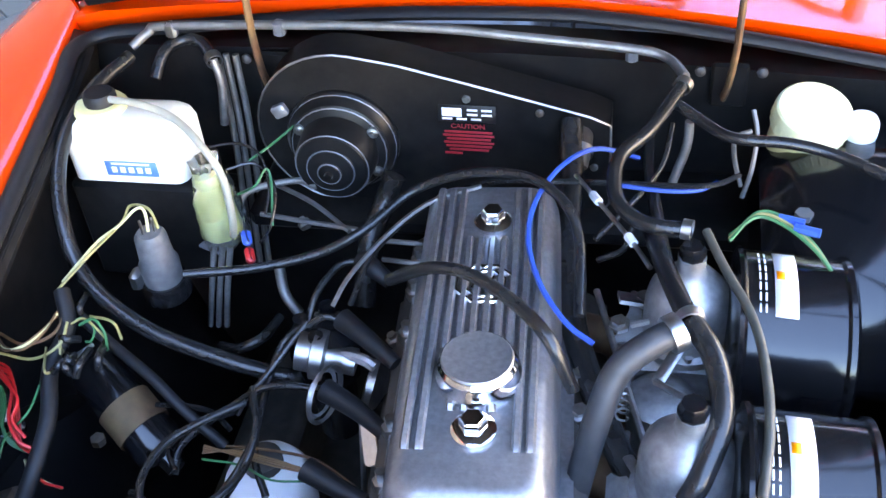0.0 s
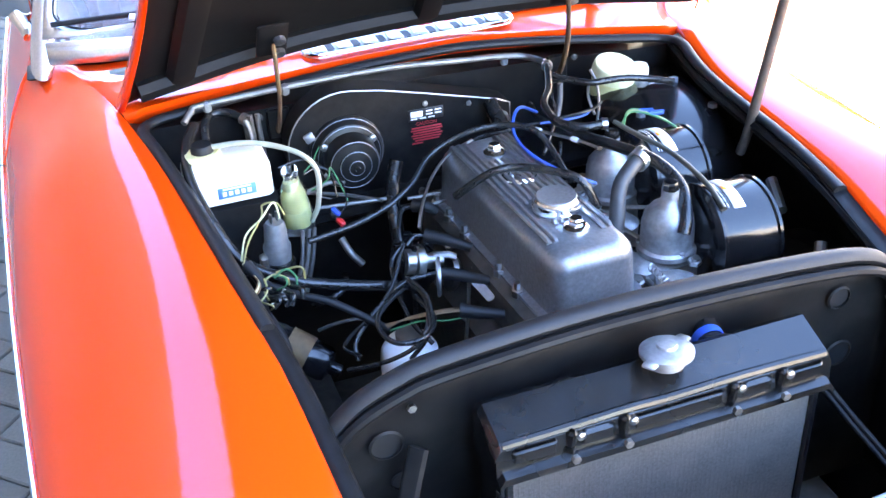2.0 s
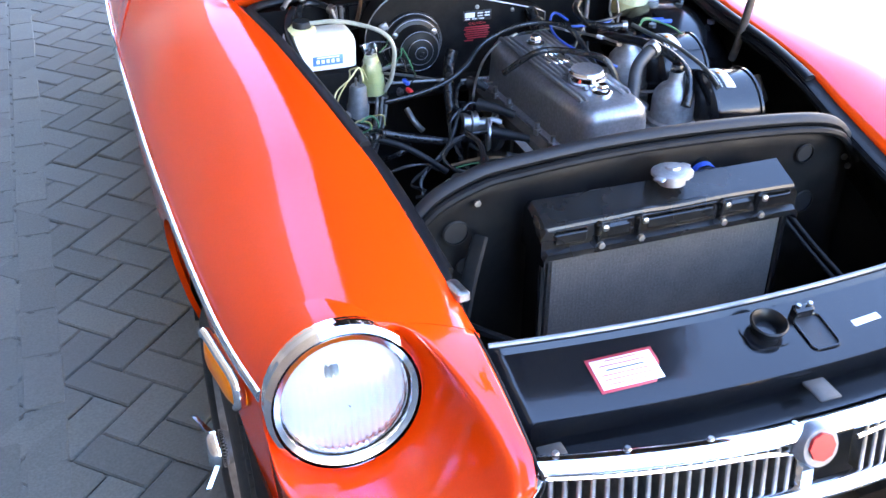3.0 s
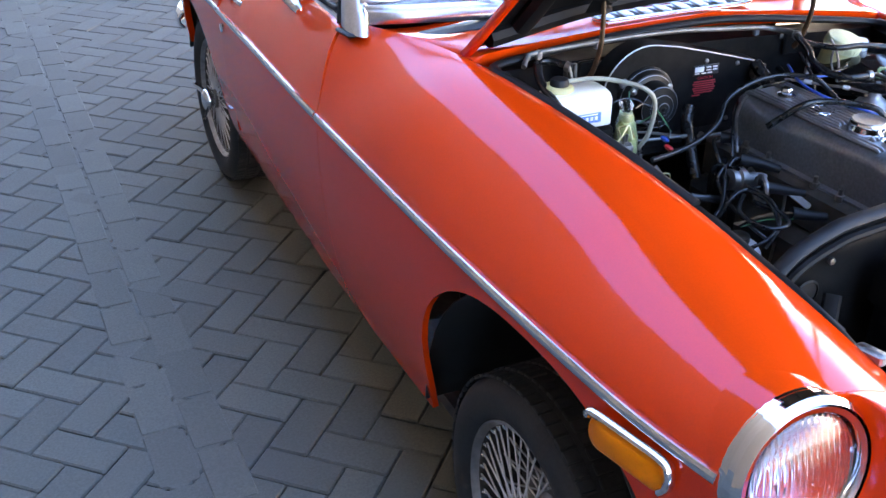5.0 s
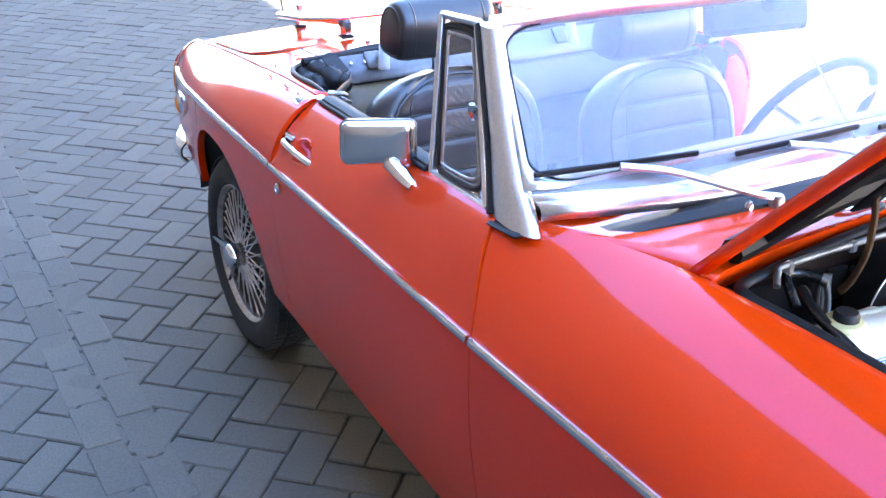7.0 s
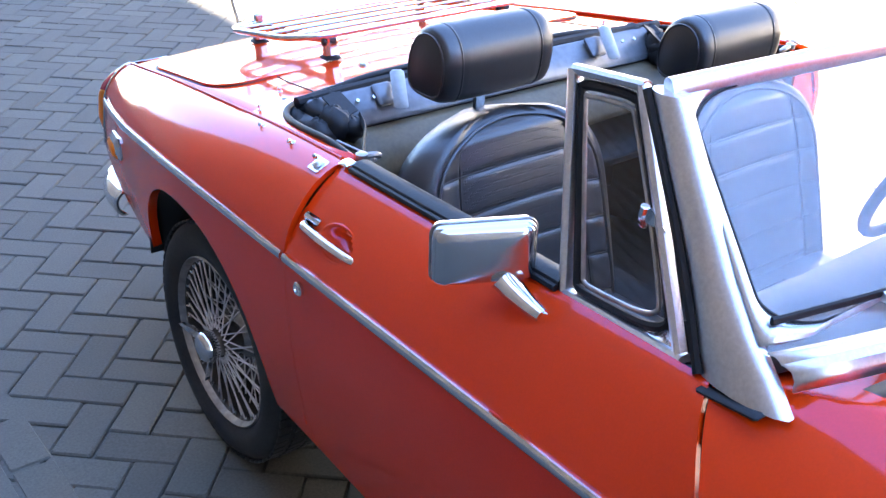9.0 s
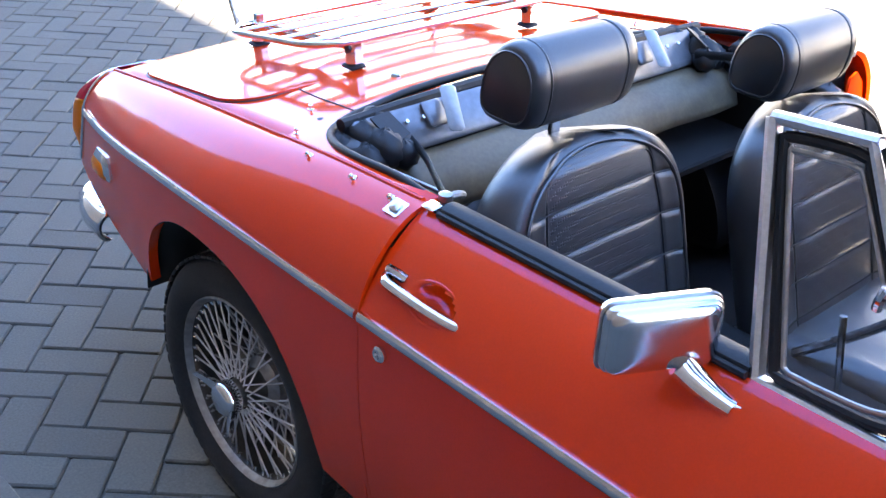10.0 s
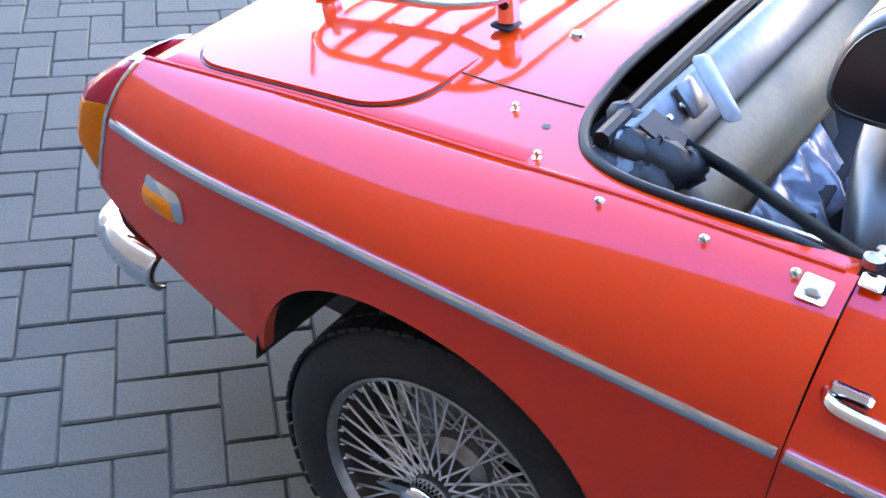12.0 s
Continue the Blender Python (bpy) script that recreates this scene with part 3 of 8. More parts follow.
for side in (-1, 1):
    rim, ridge = round_lamp(rim_curve, LAMP_TURN), round_lamp(ridge_curve, LAMP_TURN)
    rows = [[] for k in range(18)]
    for q, B, C in zip(LAMP_TURN, rim, ridge):
        R = Vector((LAMP.x + 0.106 * math.cos(q), -0.376, LAMP.z + 0.106 * math.sin(q)))
        deep = 0.16 * max(0.0, (C - R).length - 0.03)
        for k in range(10):
            t = k / 9
            rows[k].append(R.lerp(C, t) + Vector((0, 0.7, -0.25 * abs(math.sin(q)))) * deep * math.sin(math.pi * t))
        M = C.lerp(B, 0.5) + (C - R).normalized() * 0.12 * (B - C).length
        if B.y > -0.39 and B.z > 0.76:
            # runs on from the wing's crown
            M = B + Vector((0, -0.5, -0.11)) * (B - C).length
        for k in range(1, 9):
            t = k / 8
            rows[9 + k].append(C * (1 - t) ** 2 + M * 2 * t * (1 - t) + B * t * t)
    # the pressing is smooth throughout
    for turn in range(5):
        old = [r[:] for r in rows]
        for i in range(1, 14):
            for j in range(96):
                rows[i][j] = old[i][j] * 0.4 + (old[i - 1][j] + old[i + 1][j] + old[i][j - 1] + old[i][(j + 1) % 96]) * 0.15
    rows.append([p + Vector((-0.002, 0.003, -0.012)) for p in rows[-1]])
    part("front_wing_nose", grid([[(side * p.x, p.y, p.z) for p in r] for r in rows], True), RED, car, angle=70, face=(side * 0.4, -1, 0.5), skin=0.002)
    # headlamp
    c = Vector((side * 0.598, -0.398, 0.733))
    m = axes(c, (1, 0, 0), (0, 0.14, 1), (0, -1, 0.14))
    lampo = part("headlamp", lathe([(0.112, -0.16), (0.112, -0.02), (0.108, -0.01)], 40, m, caps=False), RED, car, "round headlamp in a chrome ring")
    part("ring", lathe([(0.108, -0.03), (0.109, 0.0), (0.106, 0.014), (0.098, 0.022), (0.090, 0.020), (0.086, 0.012), (0.086, -0.02)], 48, m, caps=False), CHROME, lampo)
    part("reflector", lathe([(0.085, 0.0), (0.07, -0.03), (0.045, -0.05), (0.012, -0.056)], 40, m, caps=False), REFLECTOR, lampo)
    lens = part("lens", lathe([(0.086, 0.012), (0.075, 0.022), (0.05, 0.031), (0.02, 0.035), (0.001, 0.0355), (0.001, 0.031), (0.02, 0.030), (0.05, 0.026), (0.075, 0.017), (0.084, 0.008)], 40, m), LENS, lampo)
    lens.visible_shadow = False
    part("peak", lathe([(0.109, 0.002), (0.1095, 0.014), (0.102, 0.024)], 48, m, caps=False), CHROME, lampo)

# windscreen
def scuttle_top(x, y):
    return scuttle_z(x, min(y, 0.95))


HALF = 0.652
GLASS_LOW = lambda x: Vector((x, 0.838 + 0.112 * (abs(x) / HALF) ** 2, 0.950 - 0.004 * (x / HALF) ** 2))
GLASS_TOP = lambda x: Vector((x * 0.882, 1.100 + 0.090 * (abs(x) / HALF) ** 2.2, 1.172 + 0.024 * (1 - (abs(x) / HALF) ** 3)))


def on_glass(u, t, proud=0.0):
    """A point of the screen: u from -1 to 1 across, t from foot to top."""
    return GLASS_LOW(HALF * u).lerp(GLASS_TOP(HALF * u), t) + Vector((0, -0.66, 0.75)) * proud


screen = part("windscreen", tube([GLASS_TOP(-0.655 + 1.31 * i / 12) for i in range(13)], 0.016, 12, 3, flat=0.8), ALU, car, "raked windscreen in a polished aluminium frame")
rows = [[on_glass(-0.985 + 1.97 * i / 24, t) for i in range(25)] for t in [0.03 + 0.95 * i / 8 for i in range(9)]]
pane = part("pane", grid(rows), SKY_VEIL, screen, "clear curved glass", face=(0, -1, 0.5), skin=0.0012)
pane.visible_shadow = False
pane.modifiers[0].use_rim = False
# the frame's inner edge has rounded corners
inner = [(x / 0.5, 0.53 + y) for x, y in rounded(0.974, 0.87, 0.13, 9)]
inner = [(math.copysign(0.974 - (0.974 - abs(u)) * 0.42, u) if abs(u) > 0.70 else u, t) for u, t in inner]


def outer_of(u, t):
    k = max(abs(u) / 0.974, abs(t - 0.53) / 0.435)
    return max(-1.0, min(1.0, u / k * 1.05)), max(0.0, min(1.0, 0.53 + (t - 0.53) / k * 1.10))


ring_in, ring_mid, ring_out = [on_glass(u, t, 0.001) for u, t in inner], [on_glass(u + (outer_of(u, t)[0] - u) * 0.3, t + (outer_of(u, t)[1] - t) * 0.3, 0.0045) for u, t in inner], [on_glass(*outer_of(u, t), 0.0055) for u, t in inner]
part("frame_face", grid([ring_in, ring_mid, ring_out], True), ALU, screen, face=(0, -1, 0.7), skin=0.003)
part("glass_line", tube(ring_in, 0.0022, 6, smooth=False, closed=True), RUBBER, screen)
edge_line = [-0.645 + 1.29 * i / 18 for i in range(19)]
rail, band = [], []
for x in edge_line:
    g = GLASS_LOW(x)
    rail.append([g + Vector((0, dy, dz)) for dy, dz in ((0.004, 0.010), (-0.006, 0.012), (-0.014, 0.008), (-0.016, 0.006), (-0.018, 0.007), (-0.030, 0.004), (-0.036, -0.006), (-0.036, -0.02))])
    band.append([(x, g.y - 0.030, scuttle_top(x, g.y - 0.03) + 0.010), (x, g.y - 0.055, scuttle_top(x, g.y - 0.055) + 0.009), (x, g.y - 0.080, scuttle_top(x, g.y - 0.08) + 0.005), (x, g.y - 0.086, scuttle_top(x, g.y - 0.086) - 0.004)])
part("lower_rail", grid(rail), ALU, screen, "bright metal rail", face=(0, -0.6, 1), skin=0.002)
part("glass_seal", grid(band), RUBBER, screen, "black rubber seal under the screen", face=(0, -0.3, 1), skin=0.002)
for side in (-1, 1):
    b = GLASS_TOP(side * 0.660)
    foot = Vector((side * 0.664, 0.966, 0.905))
    rows = []
    for t, w, d in ((0.0, 0.024, 0.054), (0.10, 0.026, 0.048), (0.22, 0.026, 0.037), (0.4, 0.024, 0.029), (0.7, 0.022, 0.025), (1.0, 0.019, 0.021)):
        p = foot.lerp(b, t) if t > 0.28 else foot.lerp(foot.lerp(b, 0.28), t / 0.28)
        rows.append([p + Vector((side * (w * math.cos(q) * 0.9 - 0.004), d * math.sin(q) * 1.2 - 0.005, 0)) for q in (2 * math.pi * j / 14 for j in range(14))])
    s = grid(rows, True)
    s.f += [tuple(range(14)), tuple(70 + j for j in range(14))]
    part("post", s, ALU, screen, "polished aluminium screen post")
    part("post_seal", tube([foot + Vector((side * 0.010, 0.048, 0.0)), foot.lerp(b, 0.25) + Vector((side * 0.008, 0.036, 0)), foot.lerp(b, 0.6) + Vector((side * 0.006, 0.028, 0)), b + Vector((side * 0.004, 0.022, -0.004))], 0.008, 8, 5), RUBBER, screen, "black rubber seal behind the post")
    part("post_foot_seal", rbox(0.052, 0.085, 0.008, 0.003, axes(foot + Vector((0, -0.003, -0.006)), (1, 0, 0), (0, 1, -0.1), (0, 0.1, 1))), RUBBER, screen)

# bonnet, raised about its rear hinge line
BON_ANGLE = radians(51.5)
BON = Vector((0, 0.668, 0.93))
bdir, bnor = Vector((0, -math.cos(BON_ANGLE), math.sin(BON_ANGLE))), Vector((0, math.sin(BON_ANGLE), math.cos(BON_ANGLE)))


def bonnet_point(u, d, lift=0.0):
    """u from -1 to 1 across, d metres from the hinge line."""
    y = 0.668 - d
    w = edge_x(max(y, -0.62)) - 0.004
    bulge = 0.058 * (1 - abs(u) ** 2.2) - 0.11 * d * d
    return Vector((u * w, BON.y, BON.z)) + bdir * d + bnor * (bulge + lift)


rows = [[bonnet_point(-1 + 2 * i / 20, d) for i in range(21)] for d in [1.24 * k / 20 for k in range(21)]]
bonnet = part("bonnet", grid(rows), RED, car, "raised red bonnet, black underneath", angle=50, face=bnor, skin=0.003)
rows = [[bonnet_point((-1 + 2 * i / 20) * 0.995, d, -0.006) for i in range(21)] for d in [0.006 + 1.228 * k / 20 for k in range(21)]]
part("bonnet_underside", grid(rows), UNDER, bonnet, "dusty black bonnet underside", face=-bnor, skin=0.003)
for u in (-1, 1):
    part("bonnet_flange", grid([[bonnet_point(u, d, -0.001), bonnet_point(u * 0.998, d, -0.012), bonnet_point(u * 0.985, d, -0.022)] for d in [0.003 + 1.233 * k / 20 for k in range(21)]]), RED, bonnet, face=(u, 0, 0), skin=0.003)
for k in (-0.82, 0.0, 0.82):
    part("bonnet_brace", tube([bonnet_point(k, d, -0.016) for d in (0.06, 0.4, 0.8, 1.18)], 0.02, 8, 6, flat=1.3), UNDER, bonnet)
for d in (0.05, 1.18):
    part("bonnet_brace", tube([bonnet_point(k, d, -0.014) for k in (-0.95, -0.5, 0, 0.5, 0.95)], 0.02, 8, 6), UNDER, bonnet)

# ---- engine bay ----
def bay_wall(side):
    rows = []
    for y in [-0.60 + 1.22 * i / 24 for i in range(25)]:
        x, z = edge_x(y) - 0.004, edge_z(y)
        far = 0.40 + 0.12 * max(0.0, min(1.0, (y + 0.36) / 0.3))
        w = 0.004 + 0.018 * max(0.0, min(1.0, (y + 0.34) / 0.12))
        rows.append([(side * x, y, z - 0.006), (side * (x - w), y, z - 0.012), (side * (x - w - 0.002), y, z - 0.03), (side * min(x + 0.02, far), y, z - 0.06), (side * far, y, 0.66), (side * min(far, 0.47), y, 0.45), (side * 0.40, y, 0.28)])
    return grid(rows)


for side in (-1, 1):
    part("inner_wing", bay_wall(side), BAY, car, "dusty black inner wing", face=(-side, 0, 0.3), skin=0.004)
fire = grid([[(x, 0.625, z) for x in [-0.56 + 1.12 * i / 8 for i in range(9)]] for z in (0.25, 0.6, 0.895)])
fire.join(grid([[(x, y, 0.895 - 0.0 * y) for x in [-0.56 + 1.12 * i / 8 for i in range(9)]] for y in (0.625, 0.69)]))
part("bulkhead", fire, BAY, car, "black painted bulkhead with dirt", face=(0, -1, 0.5), skin=0.004)
part("bay_floor", rbox(1.0, 1.25, 0.03, 0.005, pose(0, 0.0, 0.26)), IRON, car)

# ---- wheels ----
def make_wheel(side, y, z):
    """A wire wheel; its axle along x, outward to the given side."""
    x0 = side * (0.712 if y < 1 else 0.682)
    m = Matrix.Translation((x0, y, z)) @ pose(0, 0, 0, 0, 90 * side, 0)
    R = 0.281
    tyre_p = [(0.192, -0.145), (0.212, -0.165), (0.248, -0.168), (0.268, -0.155), (0.2775, -0.138), (0.2805, -0.10), (R, -0.075), (0.2805, -0.05), (0.2775, -0.014), (0.2715, -0.002), (0.262, 0.008), (0.248, 0.014), (0.230, 0.016), (0.212, 0.012), (0.192, -0.008)]
    rim_p = [(0.176, -0.15), (0.198, -0.15), (0.198, -0.143), (0.186, -0.13), (0.174, -0.085), (0.174, -0.06), (0.186, -0.02), (0.1985, -0.006), (0.1995, 0.002), (0.196, 0.004), (0.192, -0.001), (0.1875, -0.010), (0.172, -0.05), (0.168, -0.09)]
    wheel = part("wheel", lathe(rim_p[6:12], 56, m, caps=False), STEEL, car, "chromed wire wheel with black tyre")
    # Inside the rim, chrome is swapped for darker metals to paint its shade.
    part("rim_well", lathe(rim_p[:7], 56, m, caps=False), GREY_METAL, wheel)
    part("rim_barrel", lathe(rim_p[11:], 56, m, caps=False), IRON, wheel, "inner rim in darker metal for its shade")
    part("tyre", lathe(tyre_p, 72, m, caps=False), TYRE, wheel, "worn black radial tyre")
    tread = Shape()
    for i in range(70):
        a = 2 * math.pi * i / 70
        for zz, w in ((-0.135, 0.030), (-0.096, 0.034), (-0.052, 0.034), (-0.012, 0.030)):
            q = a + (0.02 if zz in (-0.096, -0.012) else 0)
            r = 0.2805 if -0.1 < zz < -0.05 else 0.2780
            rbox(0.0065, 0.0205, w, 0.0015, m @ Matrix.Rotation(q, 4, "Z") @ Matrix.Translation((r, 0, zz)), tread)
    part("tread", tread, TYRE, wheel)
    hub = part("hub", lathe([(0.055, -0.11), (0.055, -0.06), (0.036, -0.045), (0.030, 0.005), (0.034, 0.012), (0.034, 0.03), (0.0, 0.03)], 28, m, caps=False), STEEL, wheel)
    sp = lathe([(0.034, 0.012), (0.036, 0.02), (0.036, 0.036), (0.030, 0.044), (0.022, 0.047), (0.0, 0.048)], 28, m, caps=False)
    for k in (0, 1):
        a = Matrix.Rotation(math.pi * k + 0.9, 4, "Z")
        v = [(0.0, -0.018, 0.028), (0.03, -0.016, 0.028), (0.068, -0.007, 0.052), (0.072, 0.0, 0.056), (0.068, 0.007, 0.052), (0.03, 0.016, 0.028), (0.0, 0.018, 0.028)]
        q = len(v)
        sp.add(v + [(x, yy, zz + 0.009) for x, yy, zz in v], [tuple(range(q))[::-1], tuple(range(q, 2 * q))] + [(i, (i + 1) % q, (i + 1) % q + q, i + q) for i in range(q)], m @ a)
    part("spinner", sp, CHROME, wheel, "chrome two-eared spinner")
    part("drum", lathe([(0.0, -0.16), (0.13, -0.16), (0.135, -0.12), (0.12, -0.10), (0.05, -0.098), (0.0, -0.098)], 32, m, caps=False), STEEL, wheel)
    # two rows of spokes
    mesh_a = mesh_of("spoke", tube([(0, 0, 0), (0, 0, 1)], 0.0020, 6, smooth=False), SPOKE)
    for ring, count, r0, z0, r1, z1, twist in ((0, 20, 0.034, 0.0, 0.1855, -0.014, 0.42), (1, 20, 0.034, 0.0, 0.1845, -0.018, -0.42), (2, 20, 0.052, -0.080, 0.174, -0.062, 0.72), (3, 20, 0.052, -0.080, 0.174, -0.052, -0.72)):
        for i in range(count):
            a = 2 * math.pi * (i + 0.25 * ring) / count
            p = m @ Vector((r0 * math.cos(a), r0 * math.sin(a), z0))
            q = m @ Vector((r1 * math.cos(a + twist), r1 * math.sin(a + twist), z1))
            ob = new("spoke", mesh_a)
            d = q - p
            ob.matrix_basis = along(p, q) @ Matrix.Diagonal((1, 1, d.length, 1))
            ob.parent = wheel
    nip = Shape()
    for i in range(40):
        a = 2 * math.pi * i / 40
        lathe([(0.004, 0), (0.003, 0.009), (0.0, 0.01)], 6, m @ Matrix.Rotation(a, 4, "Z") @ Matrix.Translation((0.1875, 0, -0.015)) @ pose(0, 0, 0, 0, -100, 0), nip)
    tagged(part("nipple_ring", nip, CHROME, wheel), kind="stuff")
    return wheel


for side in (-1, 1):
    for y in (FRONT_Y, REAR_Y):
        make_wheel(side, y, 0.2815)
        # wheel well
        r, zb = (0.415, 0.30) if y < 1 else (0.318, 0.36)
        rows = [[(side * x, y + (-0.022 if y < 1 else 0.015) + r * math.cos(radians(a)), zb + (0.415 if y < 1 else 0.285) * math.sin(radians(a))) for a in range(0, 181, 9)] for x in (0.72 if y < 1 else 0.685, 0.46)]
        rows.append([(side * 0.46, y, 0.30)] * len(rows[0]))
        well = grid(rows)
        part("wheel_well", well, PRINT_SHADE_BLACK, car, face=(0, 0, -1), skin=0.004)
# Unseen floor and sump, set low to block light under the car.
part("floor_pan", rbox(1.26, 1.48, 0.05, 0.01, pose(0, 1.22, 0.195)), IRON, car)
part("sump", rbox(0.30, 0.60, 0.14, 0.03, pose(0, 0.15, 0.21)), IRON, car)
part("rear_axle", tube([(-0.55, 2.28, 0.29), (0, 2.28, 0.28), (0.55, 2.28, 0.29)], 0.045, 12, 4), IRON, car)
part("fuel_tank", rbox(0.9, 0.42, 0.16, 0.03, pose(0, 2.72, 0.33)), IRON, car)


# ---- engine ----
engine = thing("engine", "four-cylinder engine with ribbed silver rocker cover", "engine")
ENG = pose(0.0, 0.362, 0, 0, 0, 4.2) @ pose(0, -0.362, 0)


def rocker_cover():
    """A long cover with rounded edges and a flange."""
    s = Shape()
    rows = []
    for z, k in ((0.765, 0.012), (0.772, 0.012), (0.774, 0.0), (0.838, -0.004), (0.851, -0.007), (0.860, -0.014), (0.864, -0.024)):
        rows.append([(x, 0.233 + y, z) for x, y in rounded(0.142 + 2 * k, 0.41 + 2 * k, 0.030 + k * 0.6, 6)])
    grid(rows, True, s)
    s.f.append(tuple(len(s.v) - len(rows[0]) + j for j in range(len(rows[0]))))
    return s


def placed(s, m):
    k = Shape()
    return k.add(s.v, s.f, m)


cover = part("rocker_cover", placed(rocker_cover(), ENG), CAST, engine, "silver painted ribbed rocker cover")
for i in range(10):
    x = -0.0495 + 0.011 * i
    y0, y1 = 0.085, 0.412
    spans = [(y0, y1)]
    if 2 <= i <= 7:
        spans = [(0.205 if i not in (2, 7) else 0.195, 0.338 if 3 <= i <= 6 else y1)] + ([(0.125, 0.135)] if 3 <= i <= 6 else [])
    for a, b in spans:
        bar = tube([(x, a, 0.8640), (x, a + 0.004, 0.8672), (x, b - 0.004, 0.8672), (x, b, 0.8640)], 0.0040, 6, smooth=False)
        part("rib", placed(bar, ENG), CAST, cover)
part("oil_filler_cap", lathe([(0.035, 0.862), (0.036, 0.874), (0.033, 0.880), (0.0335, 0.884), (0.031, 0.888), (0.0, 0.8885)], 36, ENG @ pose(0.004, 0.161, 0)), CHROME, engine, "round chrome oil filler cap with dull top")
part("cap_disc", lathe([(0.0305, 0.8882), (0.029, 0.8900), (0.027, 0.8895), (0.0, 0.8898)], 36, ENG @ pose(0.004, 0.161, 0)), CAST, engine)
for y in (0.104, 0.362):
    nut = part("cover_nut", lathe([(0.018, 0.862), (0.0185, 0.868), (0.014, 0.871), (0.0, 0.871)], 24, ENG @ pose(0.004, y, 0)), CHROME, engine, "chrome rocker cover nut")
    part("hexagon", lathe([(0.0115, 0.870), (0.0115, 0.879), (0.009, 0.882), (0.0, 0.882)], 6, ENG @ pose(0.004, y, 0)), CHROME, nut)
# plain eight-sided emblem outline on the cover
for r, w in ((0.025, 0.0022), (0.018, 0.0018)):
    part("emblem", tube([ENG @ Vector((0.002 + r * math.cos(radians(22.5 + 45 * k)) * 1.1, 0.271 + r * math.sin(radians(22.5 + 45 * k)), 0.8685)) for k in range(8)], w, 6, smooth=False, closed=True), CHROME, cover)
for a, b in (((-0.010, 0.264), (-0.006, 0.280)), ((-0.006, 0.280), (0.002, 0.268)), ((0.002, 0.268), (0.010, 0.280))):
    part("emblem_bar", tube([ENG @ Vector((*a, 0.8685)), ENG @ Vector((*b, 0.8685))], 0.0018, 6, smooth=False), CHROME, cover)
part("cylinder_head", placed(rbox(0.19, 0.47, 0.09, 0.012, pose(0.0, 0.235, 0.722)), ENG), IRON, engine, "oily black cylinder head")
part("engine_block", placed(rbox(0.24, 0.48, 0.36, 0.02, pose(0, 0.24, 0.50)), ENG), IRON, engine, "oily dark engine block")
part("thermostat_housing", lathe([(0.04, 0.70), (0.04, 0.75), (0.026, 0.772), (0.024, 0.80), (0.0, 0.805)], 20, pose(-0.02, -0.015, 0)), STEEL, engine)
part("front_plate", rbox(0.20, 0.03, 0.20, 0.01, pose(0.0, -0.012, 0.62)), IRON, engine)
fan_hub = part("water_pump_pulley", lathe([(0.06, -0.02), (0.065, -0.01), (0.055, 0.0), (0.065, 0.01), (0.06, 0.02), (0.0, 0.02)], 28, pose(0.0, -0.05, 0.66, 90)), IRON, engine)
part("dynamo", lathe([(0.0, -0.07), (0.055, -0.07), (0.06, -0.06), (0.06, 0.06), (0.05, 0.072), (0.0, 0.075)], 28, pose(-0.14, 0.06, 0.60, 90)), STEEL, engine, "grey alternator")
for k in range(4):
    part("manifold_runner", tube([(0.08, 0.10 + 0.09 * k, 0.72), (0.13, 0.10 + 0.09 * k, 0.70), (0.15, 0.11 + 0.08 * k, 0.63), (0.13, 0.12 + 0.07 * k, 0.52)], 0.02, 10), RUST, engine)
dist = part("distributor", lathe([(0.0, 0.62), (0.022, 0.62), (0.024, 0.70), (0.036, 0.715), (0.038, 0.745), (0.034, 0.765), (0.02, 0.775), (0.0, 0.776)], 24, pose(-0.165, 0.296, 0)), BLACK, engine, "black distributor with leads")
for k in range(4):
    part("cap_tower", lathe([(0.009, 0.0), (0.008, 0.024), (0.0, 0.025)], 10, pose(-0.165 + 0.022 * math.cos(1.57 * k), 0.296 + 0.022 * math.sin(1.57 * k), 0.758)), BLACK, dist)
part("vacuum_unit", lathe([(0.0, 0.0), (0.026, 0.002), (0.029, 0.010), (0.024, 0.018), (0.008, 0.024), (0.006, 0.06), (0.0, 0.06)], 20, axes((-0.12, 0.265, 0.725), (0, 1, 0), (0.3, 0, 1), (1, 0.3, -0.3))), STEEL, engine, "dull steel vacuum capsule")
for y in (0.12, 0.18, 0.30, 0.36, 0.41):
    part("head_stud", lathe([(0.009, 0.765), (0.009, 0.776), (0.005, 0.777), (0.005, 0.788), (0.0, 0.788)], 6, ENG @ pose(-0.082, y, 0)), STEEL, engine)
part("dipstick", tube([(-0.125, 0.20, 0.55), (-0.11, 0.20, 0.70), (-0.105, 0.205, 0.76)], 0.003, 6), STEEL, engine)

oil_filter = thing("oil_filter", "round white oil filter canister beside the engine", "oil filter")
part("canister", lathe([(0.0, 0.55), (0.045, 0.55), (0.046, 0.64), (0.044, 0.658), (0.036, 0.672), (0.018, 0.680), (0.0, 0.681)], 32, pose(-0.212, 0.19, 0)), WHITE, oil_filter)
part("filter_head", lathe([(0.02, 0.678), (0.02, 0.69), (0.012, 0.695), (0.0, 0.695)], 16, pose(-0.212, 0.19, 0)), IRON, oil_filter)

